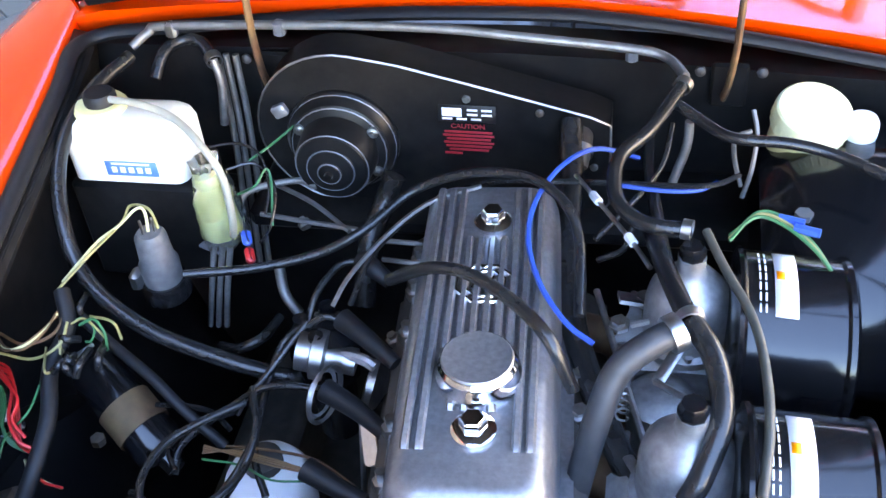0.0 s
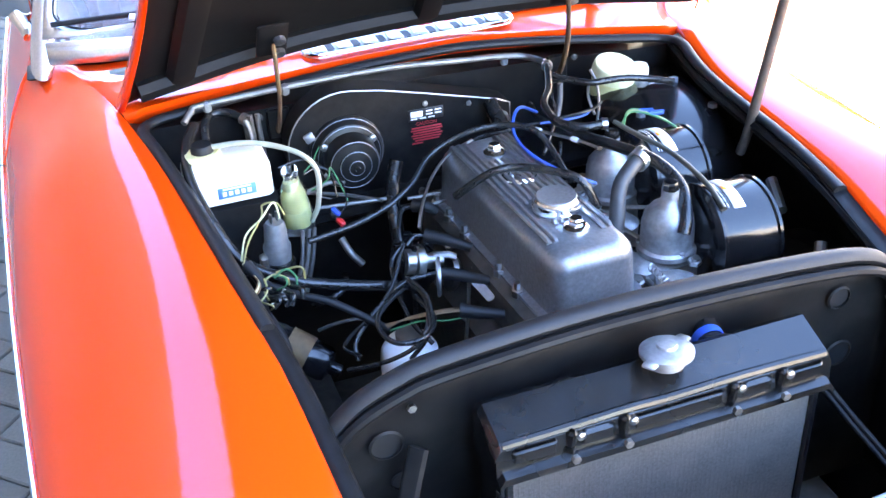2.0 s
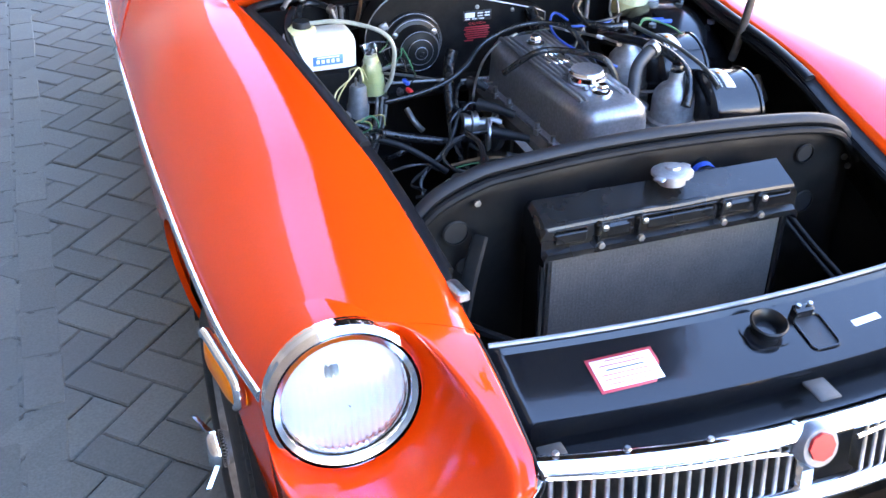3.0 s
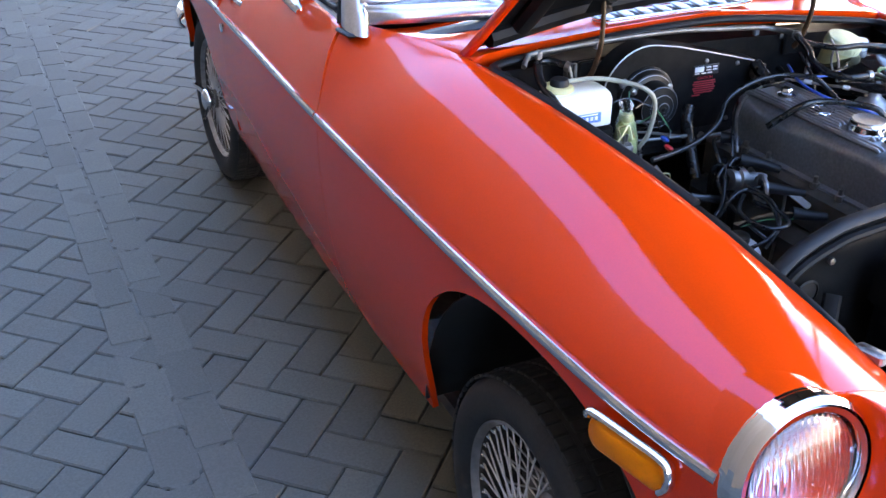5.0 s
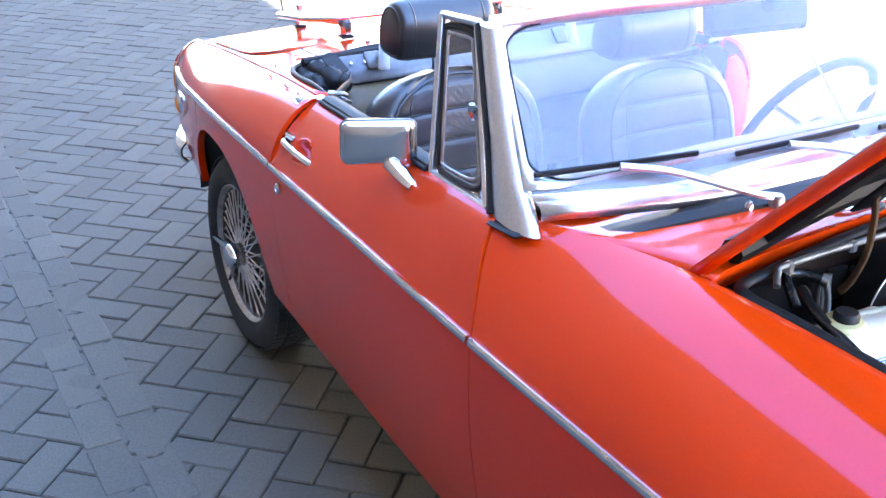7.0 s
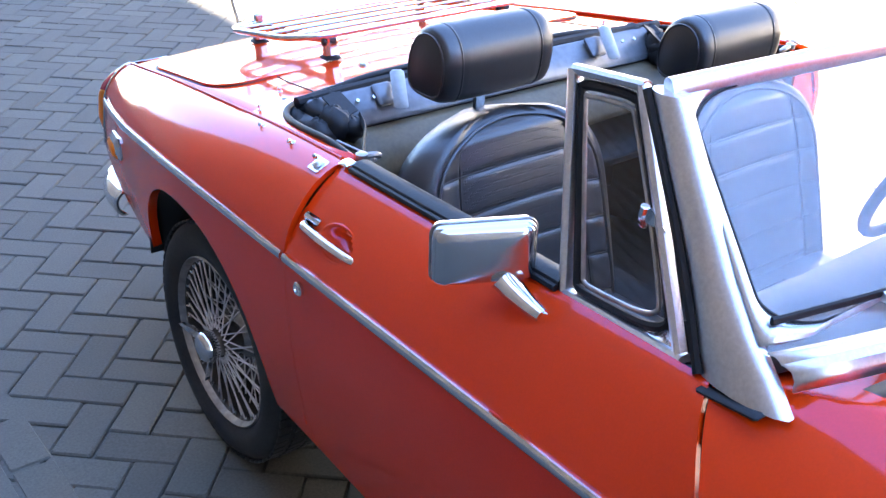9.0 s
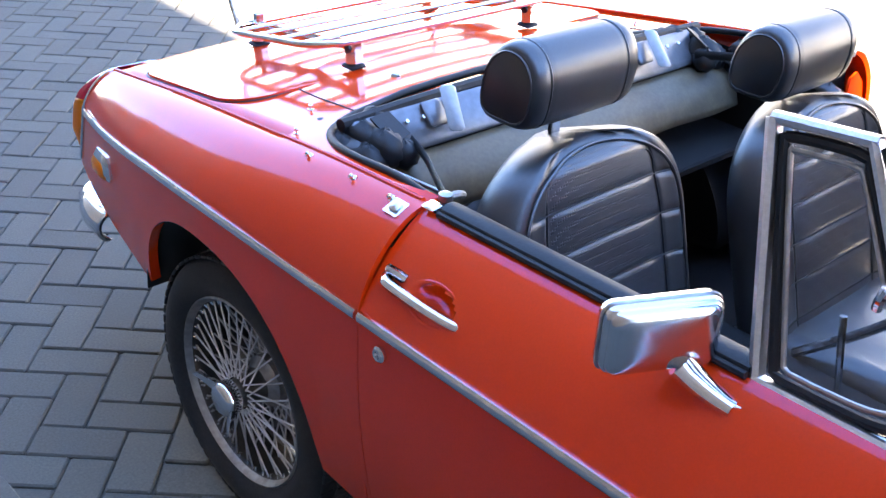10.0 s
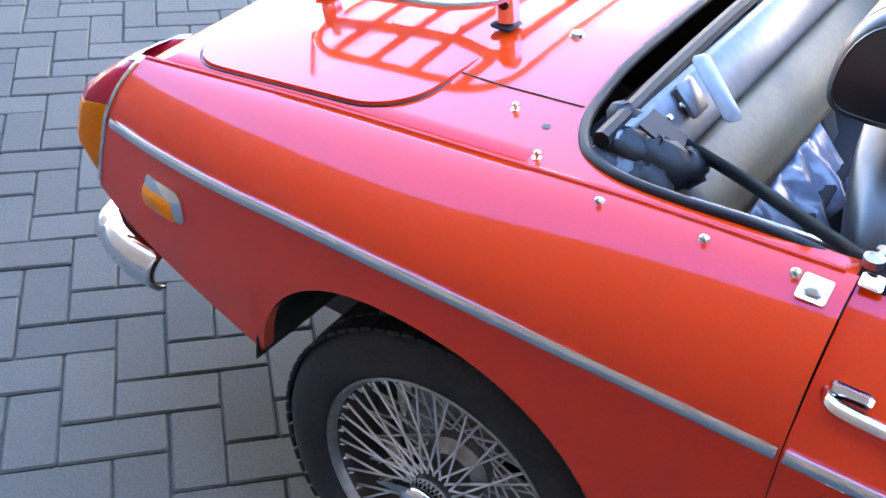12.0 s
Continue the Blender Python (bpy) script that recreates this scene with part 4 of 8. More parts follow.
coil = thing("ignition_coil", "black ignition coil in a rusty clamp", "ignition coil")
cm = along((-0.425, 0.275, 0.700), (-0.33, 0.21, 0.645))
part("coil_body", lathe([(0.0, -0.01), (0.022, -0.008), (0.028, 0.0), (0.028, 0.115), (0.024, 0.122), (0.012, 0.126), (0.010, 0.142), (0.0, 0.144)], 28, cm), BLACK, coil)
part("clamp", lathe([(0.0285, 0.05), (0.0305, 0.05), (0.0305, 0.088), (0.0285, 0.088)], 28, cm, caps=False), RUST, coil, "rusty steel clamp")
part("clamp_foot", rbox(0.035, 0.05, 0.012, 0.003, cm @ pose(0.0, -0.045, 0.07, 90)), STEEL, coil)
part("clamp_bolt", lathe([(0.008, 0.0), (0.008, 0.008), (0.0, 0.009)], 6, pose(-0.395, 0.20, 0.675)), STEEL, coil)

# ---- carburettors and air filters ----
def carburettor(y):
    c = thing("carburettor", "dull aluminium carburettor with domed dashpot", "carburettor", "twin carburettors")
    x = 0.192
    part("dashpot", lathe([(0.0, 0.768), (0.046, 0.768), (0.046, 0.776), (0.041, 0.780), (0.040, 0.815), (0.037, 0.830), (0.028, 0.842), (0.016, 0.850), (0.013, 0.858), (0.013, 0.872), (0.0, 0.872)], 32, pose(x, y, 0)), CARB, c, "cast aluminium dome")
    part("damper_cap", lathe([(0.0125, 0.868), (0.0125, 0.880), (0.010, 0.885), (0.0, 0.886)], 8, pose(x, y, 0)), BLACK, c)
    part("throat", rbox(0.13, 0.07, 0.06, 0.012, pose(x, y, 0.735)), CARB, c)
    part("float_bowl", lathe([(0.0, 0.69), (0.03, 0.69), (0.032, 0.75), (0.033, 0.756), (0.02, 0.765), (0.0, 0.767)], 24, pose(x - 0.02, y - 0.072, 0)), CARB, c)
    for q in range(3):
        a = 0.6 + 2.09 * q
        part("dashpot_screw", lathe([(0.0045, 0.776), (0.0045, 0.782), (0.0, 0.783)], 8, pose(x + 0.041 * math.cos(a), y + 0.041 * math.sin(a), 0)), STEEL, c)
    part("throttle_rod", tube([(x - 0.05, y - 0.07, 0.745), (x - 0.05, y + 0.08, 0.745)], 0.004, 8, smooth=False), STEEL, c)
    part("return_spring", tube([(x - 0.055 + 0.006 * math.cos(k * 1.3), y - 0.05 - 0.0018 * k, 0.78 + 0.006 * math.sin(k * 1.3)) for k in range(40)], 0.0012, 4, 2), STEEL, c)


def air_filter(y):
    a = thing("air_filter", "gloss black round air filter with white label", "air filter", "twin air filters")
    m = axes((0.228, y, 0.792), (0, -1, 0), (0, 0, 1), (1, 0, -0.08))
    part("drum", lathe([(0.0, 0.0), (0.066, 0.0), (0.073, 0.004), (0.079, 0.006), (0.080, 0.010), (0.077, 0.013), (0.077, 0.098), (0.080, 0.101), (0.080, 0.106), (0.072, 0.110), (0.0, 0.112)], 48, m), BLACK, a, "gloss black pressed drum")
    part("snout", tube([m @ Vector((-0.05, -0.03, 0.05)), m @ Vector((-0.09, -0.05, 0.05)), m @ Vector((-0.12, -0.075, 0.05))], 0.022, 14), BLACK, a)
    # label wrapped on the drum
    lab = Shape()
    rows = [[tuple(m @ Vector((0.0776 * math.sin(radians(q)), 0.0776 * math.cos(radians(q)), z))) for q in range(-26, 37, 4)] for z in (0.036, 0.056)]
    grid(rows, False, lab)
    label = part("label", lab, STICKER, a, "white paper label", skin=-0.0005)
    for k in range(7):
        q0, q1 = -22 + 8 * k, -16 + 8 * k
        for z in (0.0225, 0.0275):
            bar = grid([[tuple(m @ Vector((0.0777 * math.sin(radians(q)), 0.0777 * math.cos(radians(q)), zz))) for q in (q0, (q0 + q1) / 2, q1)] for zz in (z, z + 0.0016)])
            part("print_bar", bar, PRINT_WHITE, label, skin=-0.0003)
    dot = grid([[tuple(m @ Vector((0.0781 * math.sin(radians(q)), 0.0781 * math.cos(radians(q)), z))) for q in (-1, 1.5, 4, 6.5)] for z in (0.0375, 0.045)])
    part("print_dot", dot, ORANGE, label, skin=-0.0003)


for y in (0.135, 0.322):
    carburettor(y)
for y in (0.118, 0.312):
    air_filter(y)

# ---- heater on the bulkhead ----
heater = thing("heater_unit", "black heater box with fan motor and warning label", "heater")
out = [(-0.195 + 0.101 * math.cos(radians(a)), 0.834 + 0.101 * math.sin(radians(a))) for a in range(250, 75, -10)] + [(-0.125, 0.924), (-0.05, 0.904), (0.085, 0.866), (0.107, 0.856), (0.108, 0.75), (0.10, 0.735), (-0.15, 0.735)]
part("box", plate([(x, z) for x, z in out], 0.050, axes((0, 0.545, 0), (1, 0, 0), (0, 0, 1), (0, -1, 0))), BAY, heater, "dusty black pressed steel box")
part("box_rim", tube([(x, 0.546, z) for x, z in out], 0.0016, 6, smooth=False, closed=True), STEEL, heater)
hm = axes((-0.196, 0.545, 0.826), (1, 0, 0), (0, 0, 1), (0, -1, 0))
part("motor", lathe([(0.066, 0.0), (0.066, 0.006), (0.062, 0.010), (0.058, 0.020), (0.054, 0.022), (0.046, 0.024), (0.044, 0.052), (0.040, 0.058), (0.028, 0.060), (0.026, 0.064), (0.014, 0.066), (0.012, 0.070), (0.005, 0.071), (0.004, 0.075), (0.0, 0.075)], 40, hm), MOTOR, heater, "round black fan motor")
for r, h in ((0.0635, 0.008), (0.055, 0.0215), (0.042, 0.0555), (0.027, 0.0625), (0.013, 0.0685)):
    part("motor_ring", tube([hm @ Vector((r * math.cos(2 * math.pi * k / 28), r * math.sin(2 * math.pi * k / 28), h)) for k in range(28)], 0.0008, 6, smooth=False, closed=True), GREY_METAL, heater)
for a in (32, 148, 212, 328):
    part("motor_screw", lathe([(0.0065, 0.0), (0.0065, 0.004), (0.003, 0.005), (0.0028, 0.008), (0.0, 0.008)], 12, hm @ pose(0.050 * math.cos(radians(a)), 0.050 * math.sin(radians(a)), 0.022)), STEEL, heater, "bright screw")
part("terminal", rbox(0.017, 0.015, 0.010, 0.002, hm @ pose(-0.064, 0.046, 0.016, 0, 0, 25)), GREY_METAL, heater)
part("outlet", tube([(0.075, 0.54, 0.845), (0.075, 0.515, 0.845), (0.072, 0.50, 0.835)], 0.014, 14), IRON, heater)
part("outlet_clip", lathe([(0.0155, -0.004), (0.017, -0.004), (0.017, 0.004), (0.0155, 0.004)], 20, along((0.074, 0.513, 0.845), (0.073, 0.50, 0.838)), caps=False), STEEL, heater)
for x, z in ((-0.05, 0.885), (0.03, 0.87), (0.09, 0.80), (0.02, 0.75)):
    part("box_screw", lathe([(0.005, 0.0), (0.004, 0.003), (0.0, 0.004)], 10, axes((x, 0.545, z), (1, 0, 0), (0, 0, 1), (0, -1, 0))), STEEL, heater)


def lettering(text, size, m, material, parent, name="lettering"):
    """Raised lettering as a mesh, centred."""
    cu = bpy.data.curves.new(name, "FONT")
    cu.body, cu.size, cu.align_x, cu.align_y, cu.extrude = text, size, "CENTER", "CENTER", 0.0002
    tmp = bpy.data.objects.new(name, cu)
    me = bpy.data.meshes.new_from_object(tmp)
    bpy.data.objects.remove(tmp)
    me.transform(m)
    me.materials.clear()
    me.materials.append(material)
    ob = new(name, me)
    ob.parent = parent
    return ob


lm = axes((-0.050, 0.5435, 0.8665), (1, 0, -0.02), (0.02, 0, 1), (0, -1, 0))
lab = part("maker_label", rbox(0.064, 0.022, 0.0012, 0.0003, lm), PRINT_SHADE_BLACK, heater, "black maker's label with white print")
part("print_bar", rbox(0.022, 0.011, 0.0006, 0.0001, lm @ pose(-0.017, 0.002, 0.0008)), PRINT_WHITE, lab)
for k in range(3):
    for j in range(2 if k < 2 else 3):
        part("print_bar", rbox(0.0115, 0.0024, 0.0006, 0.0001, lm @ pose(0.006 + 0.016 * j - (0.028 if k == 2 else 0), 0.0055 - 0.006 * k, 0.0008)), PRINT_WHITE, lab)
lettering("CAUTION", 0.0085, axes((-0.050, 0.5435, 0.8495), (1, 0, -0.02), (0.02, 0, 1), (0, -1, 0)), PRINT_RED, heater)
for k in range(7):
    w = (0.054, 0.058, 0.05, 0.057, 0.052, 0.045, 0.02)[k]
    part("print_bar", rbox(w, 0.0028, 0.0006, 0.0001, axes((-0.050 - (0.018 if k == 6 else 0), 0.5437, 0.8420 - 0.0048 * k), (1, 0, -0.02), (0.02, 0, 1), (0, -1, 0))), PRINT_RED, heater)

# ---- bottles, reservoir, switch gear ----
bottle = thing("washer_bottle", "milky plastic washer bottle with black cap", "washer bottle")
bs = Shape()
rows = []
for z, k in ((0.834, -0.008), (0.838, 0.0), (0.885, 0.0), (0.896, -0.003), (0.903, -0.009), (0.906, -0.018)):
    rows.append([(-0.410 + x, 0.468 + y, z) for x, y in rounded(0.134 + 2 * k, 0.075 + 2 * k, 0.014, 5)])
grid(rows, True, bs)
bs.f += [tuple(range(24))[::-1], tuple(len(bs.v) - 24 + j for j in range(24))]
part("tank", bs, TANK, bottle, "milky white tank")
part("neck", lathe([(0.030, 0.900), (0.030, 0.908), (0.026, 0.913), (0.021, 0.914), (0.0, 0.914)], 28, pose(-0.442, 0.474, 0)), CREAM, bottle, "yellowed filler neck")
part("cap", lathe([(0.018, 0.912), (0.018, 0.922), (0.015, 0.926), (0.0, 0.926)], 24, pose(-0.440, 0.474, 0)), RUBBER, bottle, "black cap")
tag = part("label", rbox(0.060, 0.019, 0.0012, 0.0003, pose(-0.402, 0.4300, 0.857, 90)), LABEL_BLUE, bottle, "small blue label")
part("print_bar", rbox(0.044, 0.0024, 0.0005, 0.0001, pose(-0.402, 0.4292, 0.8635, 90)), PRINT_WHITE, tag)
for k in range(5):
    part("print_bar", rbox(0.0062, 0.0075, 0.0005, 0.0001, pose(-0.422 + 0.0098 * k, 0.4292, 0.8555, 90)), PRINT_WHITE, tag)
part("bracket", rbox(0.15, 0.085, 0.14, 0.006, pose(-0.412, 0.475, 0.762)), BAY, bottle, "black steel bracket")

pump = thing("fluid_bottle", "yellow-green bottle in a clear plastic bag", "bottle")
pm = along((-0.313, 0.425, 0.776), (-0.319, 0.428, 0.872))
part("bottle_body", lathe([(0.0, 0.0), (0.0165, 0.001), (0.018, 0.005), (0.018, 0.026), (0.0168, 0.029), (0.018, 0.032), (0.018, 0.050), (0.0165, 0.056), (0.012, 0.062), (0.011, 0.066), (0.0125, 0.068), (0.0125, 0.080), (0.0, 0.081)], 24, pm), PALE_GREEN, pump, "yellow-green bottle")
rows = []
rng_bag = random.Random(5)
for k in range(9):
    h = -0.006 + 0.104 * k / 8
    r0 = (0.030, 0.031, 0.028, 0.027, 0.026, 0.024, 0.021, 0.014, 0.017)[k]
    rows.append([tuple(pm @ Vector(((r0 + rng_bag.uniform(-0.0035, 0.0035)) * math.cos(2 * math.pi * j / 16) - 0.004, (r0 * 0.8 + rng_bag.uniform(-0.003, 0.003)) * math.sin(2 * math.pi * j / 16), h + rng_bag.uniform(-0.002, 0.002)))) for j in range(16)])
bag = part("bag", grid(rows, True), PLASTIC, pump, "crumpled clear plastic bag", angle=15)
bag.visible_shadow = False
part("bag_base", rbox(0.050, 0.034, 0.004, 0.001, pm @ pose(0, 0, -0.007)), GREY_METAL, pump)

valve = thing("coolant_valve", "grey cast control valve on a hose", "valve")
vm = along((-0.365, 0.365, 0.735), (-0.362, 0.36, 0.84))
part("valve_body", lathe([(0.0, 0.0), (0.024, 0.002), (0.026, 0.014), (0.021, 0.020), (0.022, 0.05), (0.019, 0.055), (0.017, 0.088), (0.013, 0.094), (0.0, 0.095)], 24, vm), VALVE, valve)
part("valve_cup", lathe([(0.0, -0.006), (0.020, -0.004), (0.0268, 0.004), (0.0272, 0.020), (0.024, 0.026)], 24, vm), BLACK, valve, "dark smoky cup")
part("valve_clip", rbox(0.012, 0.02, 0.022, 0.003, pose(-0.388, 0.352, 0.768)), STEEL, valve)
for dx in (-0.006, 0.006):
    part("valve_terminal", rbox(0.003, 0.006, 0.022, 0.001, vm @ pose(dx, 0, 0.10)), STEEL, valve)

res = thing("fluid_reservoir", "pale yellow capped brake fluid reservoir", "reservoir")
rm = pose(0.312, 0.545, 0.872, 14, 6, 0) @ pose(0, 0, -0.872)
part("cap", lathe([(0.040, 0.866), (0.0405, 0.880), (0.0400, 0.886), (0.0385, 0.890), (0.036, 0.8915), (0.033, 0.8905), (0.030, 0.8915), (0.0, 0.8925)], 40, rm), RESCAP, res, "pale yellow ribbed cap")
part("tank", lathe([(0.0, 0.80), (0.036, 0.80), (0.037, 0.868), (0.0, 0.868)], 32, rm), CREAM, res)
for k in range(28):
    a = 2 * math.pi * k / 28
    part("cap_rib", rbox(0.002, 0.003, 0.011, 0.0008, rm @ pose(0.0402 * math.cos(a), 0.0402 * math.sin(a), 0.874, 0, 0, math.degrees(a))), RESCAP, res)
part("small_cap", lathe([(0.0, 0.845), (0.015, 0.845), (0.017, 0.862), (0.017, 0.872), (0.014, 0.879), (0.0, 0.880)], 20, pose(0.364, 0.545, 0.0)), WHITE, res, "small white cap")
servo = thing("pedal_box", "gloss black pedal box with scratches", "pedal box")
ss = Shape()
rows = []
for y, k, z in ((0.318, 0.0, 0.73), (0.322, 0.004, 0.765), (0.332, 0.008, 0.792), (0.348, 0.011, 0.812), (0.372, 0.012, 0.829), (0.405, 0.012, 0.843), (0.445, 0.012, 0.852), (0.50, 0.012, 0.856), (0.57, 0.012, 0.856)):
    rows.append([(0.36 - 0.085 - k, y, 0.70), (0.36 - 0.085 - k, y, z - 0.03), (0.36 - 0.07, y, z - 0.006), (0.36 - 0.05, y, z), (0.36 + 0.05, y, z), (0.36 + 0.08, y, z - 0.008), (0.36 + 0.095, y, z - 0.03), (0.36 + 0.095, y, 0.70)])
grid(rows, False, ss)
ss.f.append(tuple(range(8)))
part("cover", ss, BLACK, servo, face=(0, 0, 1), skin=0.003)
for x, y in ((0.30, 0.42), (0.43, 0.40), (0.41, 0.50)):
    part("cover_bolt", lathe([(0.009, 0.0), (0.009, 0.007), (0.0, 0.008)], 6, pose(x, y, 0.843 if y < 0.45 else 0.854)), GREY_METAL, servo)

# ---- radiator and its panel ----
rad = thing("radiator", "black radiator with gloss top tank and dusty core", "radiator")
part("core", rbox(0.425, 0.045, 0.36, 0.006, pose(0.0, -0.185, 0.585)), CORE, rad, "dusty grey finned core")
for k in range(62):
    part("fin", rbox(0.0022, 0.0008, 0.34, 0.0003, pose(-0.2075 + 0.0068 * k, -0.2073, 0.585)), CORE, rad)
tank = Shape()
prof = [(-0.213, 0.752), (-0.224, 0.756), (-0.224, 0.766), (-0.213, 0.770), (-0.211, 0.800), (-0.204, 0.808), (-0.152, 0.826), (-0.140, 0.820), (-0.135, 0.752)]
grid([[(x, y, z - (0.010 if abs(x) > 0.225 else 0)) for y, z in prof] for x in (-0.231, -0.224, -0.10, 0.0, 0.10, 0.224, 0.231)], False, tank)
tank.f += [tuple(range(9)), tuple(54 + j for j in range(9))]
part("top_tank", tank, TANKBLACK, rad, "gloss black top tank", angle=25)
for x, w in ((-0.182, 0.060), (-0.100, 0.046), (0.010, 0.125), (0.120, 0.046), (0.192, 0.050)):
    part("tank_pressing", rbox(w, 0.010, 0.024, 0.0045, pose(x, -0.2105, 0.786, 4)), TANKBLACK, rad)
part("tank_ridge", tube([(-0.222, -0.206, 0.803), (-0.12, -0.206, 0.8045), (-0.06, -0.207, 0.807), (0.0, -0.206, 0.8045), (0.10, -0.207, 0.807), (0.222, -0.206, 0.803)], 0.006, 8, 5), TANKBLACK, rad)
for x in (-0.135, -0.065, 0.085, 0.155):
    part("tank_lug", rbox(0.012, 0.014, 0.040, 0.004, pose(x, -0.212, 0.786, 8)), TANKBLACK, rad)
    part("tank_bolt", lathe([(0.006, 0), (0.006, 0.004), (0.003, 0.006), (0.0, 0.006)], 8, axes((x + 0.012, -0.2125, 0.792), (1, 0, 0), (0, 0, 1), (0, -1, 0))), STEEL, rad)
    part("tank_bolt", lathe([(0.006, 0), (0.006, 0.006), (0.0, 0.007)], 6, axes((x, -0.224, 0.770), (1, 0, 0), (0, 0, 1), (0, -1, 0))), STEEL, rad)
part("side_rail", rbox(0.012, 0.06, 0.40, 0.003, pose(-0.222, -0.175, 0.57)), BLACK, rad)
part("side_rail", rbox(0.012, 0.06, 0.40, 0.003, pose(0.222, -0.175, 0.57)), BLACK, rad)
cm = pose(0.013, -0.172, 0.826, -6)
cap = part("filler_cap", lathe([(0.022, 0.0), (0.022, 0.014), (0.034, 0.016), (0.034, 0.021), (0.028, 0.025), (0.013, 0.026), (0.012, 0.030), (0.0, 0.031)], 36, cm), CARB, rad, "worn grey pressure cap")
for k in (0, 1):
    part("cap_ear", rbox(0.020, 0.018, 0.006, 0.002, cm @ Matrix.Rotation(math.pi * k + 0.5, 4, "Z") @ pose(0.034, 0, 0.018)), CARB, rad)
part("top_hose", tube([(0.10, -0.14, 0.80), (0.11, -0.09, 0.805), (0.08, -0.02, 0.79), (0.0, -0.01, 0.79)], 0.019, 14), HOSE, rad, "thick black top hose")
for y in (-0.125,):
    part("hose_clip", lathe([(0.0205, -0.006), (0.022, -0.006), (0.022, 0.006), (0.0205, 0.006)], 20, along((0.103, -0.125, 0.802), (0.106, -0.10, 0.803)), caps=False), BLUE, rad, "blue hose clip")

rail_pts = [(-0.43, 0.775), (-0.405, 0.800), (-0.365, 0.836), (-0.31, 0.860), (-0.256, 0.871), (-0.082, 0.882), (0.103, 0.880), (0.28, 0.868), (0.36, 0.852), (0.395, 0.825), (0.42, 0.79)]
panel = Shape()
rows = [[(x, -0.105, z - 0.008), (x, -0.105, z - 0.05), (x, -0.108, 0.45)] for x, z in rail_pts]
grid(rows, False, panel)
diaphragm = part("radiator_panel", panel, BAY, car, "black panel behind the radiator", face=(0, -1, 0), skin=0.004)
part("panel_seal", tube([(x, -0.105, z) for x, z in rail_pts], 0.0105, 10, 6, flat=1.3, up=(0, 0, 1)), RUBBER, diaphragm, "black rubber sealing strip")
part("panel_flange", tube([(x, -0.122, z - 0.014) for x, z in rail_pts], 0.007, 8, 6, flat=1.2, up=(0, 0, 1)), BAY, diaphragm)
for x, z, r in ((-0.335, 0.765, 0.020), (-0.32, 0.70, 0.013), (0.315, 0.80, 0.016), (0.33, 0.70, 0.02)):
    part("panel_hole", lathe([(r * 0.98, 0.0), (r, 0.003), (r * 1.15, 0.001)], 24, axes((x, -0.111, z), (1, 0, 0), (0, 0, 1), (0, -1, 0)), caps=False), BAY, diaphragm)
    # Black disc paints the hole's shade; no opening is cut.
    part("hole_dark", lathe([(r, 0.0), (0.0, 0.0005)], 24, axes((x, -0.1105, z), (1, 0, 0), (0, 0, 1), (0, -1, 0)), caps=False), PRINT_SHADE_BLACK, diaphragm)
for x, z in ((0.40, 0.80), (0.412, 0.78), (-0.30, 0.835), (-0.395, 0.79)):
    part("panel_bolt", lathe([(0.006, 0), (0.006, 0.005), (0.0, 0.006)], 6, axes((x, -0.112, z - 0.02), (1, 0, 0), (0, 0, 1), (0, -1, 0))), STEEL, diaphragm)
part("stay_rod", tube([(-0.30, -0.13, 0.765), (-0.33, -0.16, 0.70), (-0.365, -0.20, 0.60)], 0.007, 8, flat=2.0), BAY, car)
part("stay_rod", tube([(-0.34, -0.16, 0.62), (-0.29, -0.26, 0.64), (-0.235, -0.35, 0.655)], 0.008, 8), BAY, car)
part("oil_pipe", tube([(0.27, -0.13, 0.70), (0.29, -0.2, 0.66), (0.31, -0.3, 0.62)], 0.004, 8), BAY, car)
part("oil_pipe", tube([(0.255, -0.15, 0.73), (0.275, -0.22, 0.69), (0.29, -0.3, 0.66)], 0.004, 8), BAY, car)

# ---- slam panel, grille and front bumper ----
def slam_y(x):
    return -0.396 + 0.024 * (x / 0.38) ** 2


rows = []
for x in [-0.385 + 0.77 * i / 28 for i in range(29)]:
    y = slam_y(x)
    rows.append([(x, y + 0.004, 0.715), (x, y + 0.004, 0.733), (x, y - 0.006, 0.736), (x, y - 0.012, 0.728), (x, y - 0.06, 0.718), (x, y - 0.124, 0.705), (x, y - 0.130, 0.702), (x, y - 0.133, 0.694), (x, y - 0.135, 0.655), (x, y - 0.170, 0.653), (x, y - 0.176, 0.62)])
slam = part("slam_panel", grid(rows), BLACK, car, "gloss black bonnet slam panel", face=(0, -0.3, 1), skin=0.003)
lip = [(x, slam_y(x) + 0.002, 0.737) for x in [-0.38 + 0.76 * i / 14 for i in range(15)]]
part("panel_lip", tube(lip, 0.004, 8, 4), GREY_METAL, slam)
SL = axes((0, -0.445, 0.7190), (1, 0, 0), (0, 1, 0.21), (0, -0.21, 1))
st = part("sticker", rbox(0.105, 0.062, 0.001, 0.0003, SL @ pose(-0.206, -0.014, 0.0)), PRINT_RED, slam, "white notice sticker with red border")
part("sticker_field", rbox(0.095, 0.052, 0.001, 0.0003, SL @ pose(-0.206, -0.014, 0.0006)), STICKER, st)
for k in range(6):
    part("print_bar", rbox((0.05, 0.075, 0.06, 0.08, 0.078, 0.07)[k], 0.0022 if k == 2 else 0.0016, 0.0006, 0.0001, SL @ pose(-0.206, 0.008 - 0.0082 * k, 0.0013)), PRINT_RED if k != 2 else PRINT_SHADE_BLACK, st)
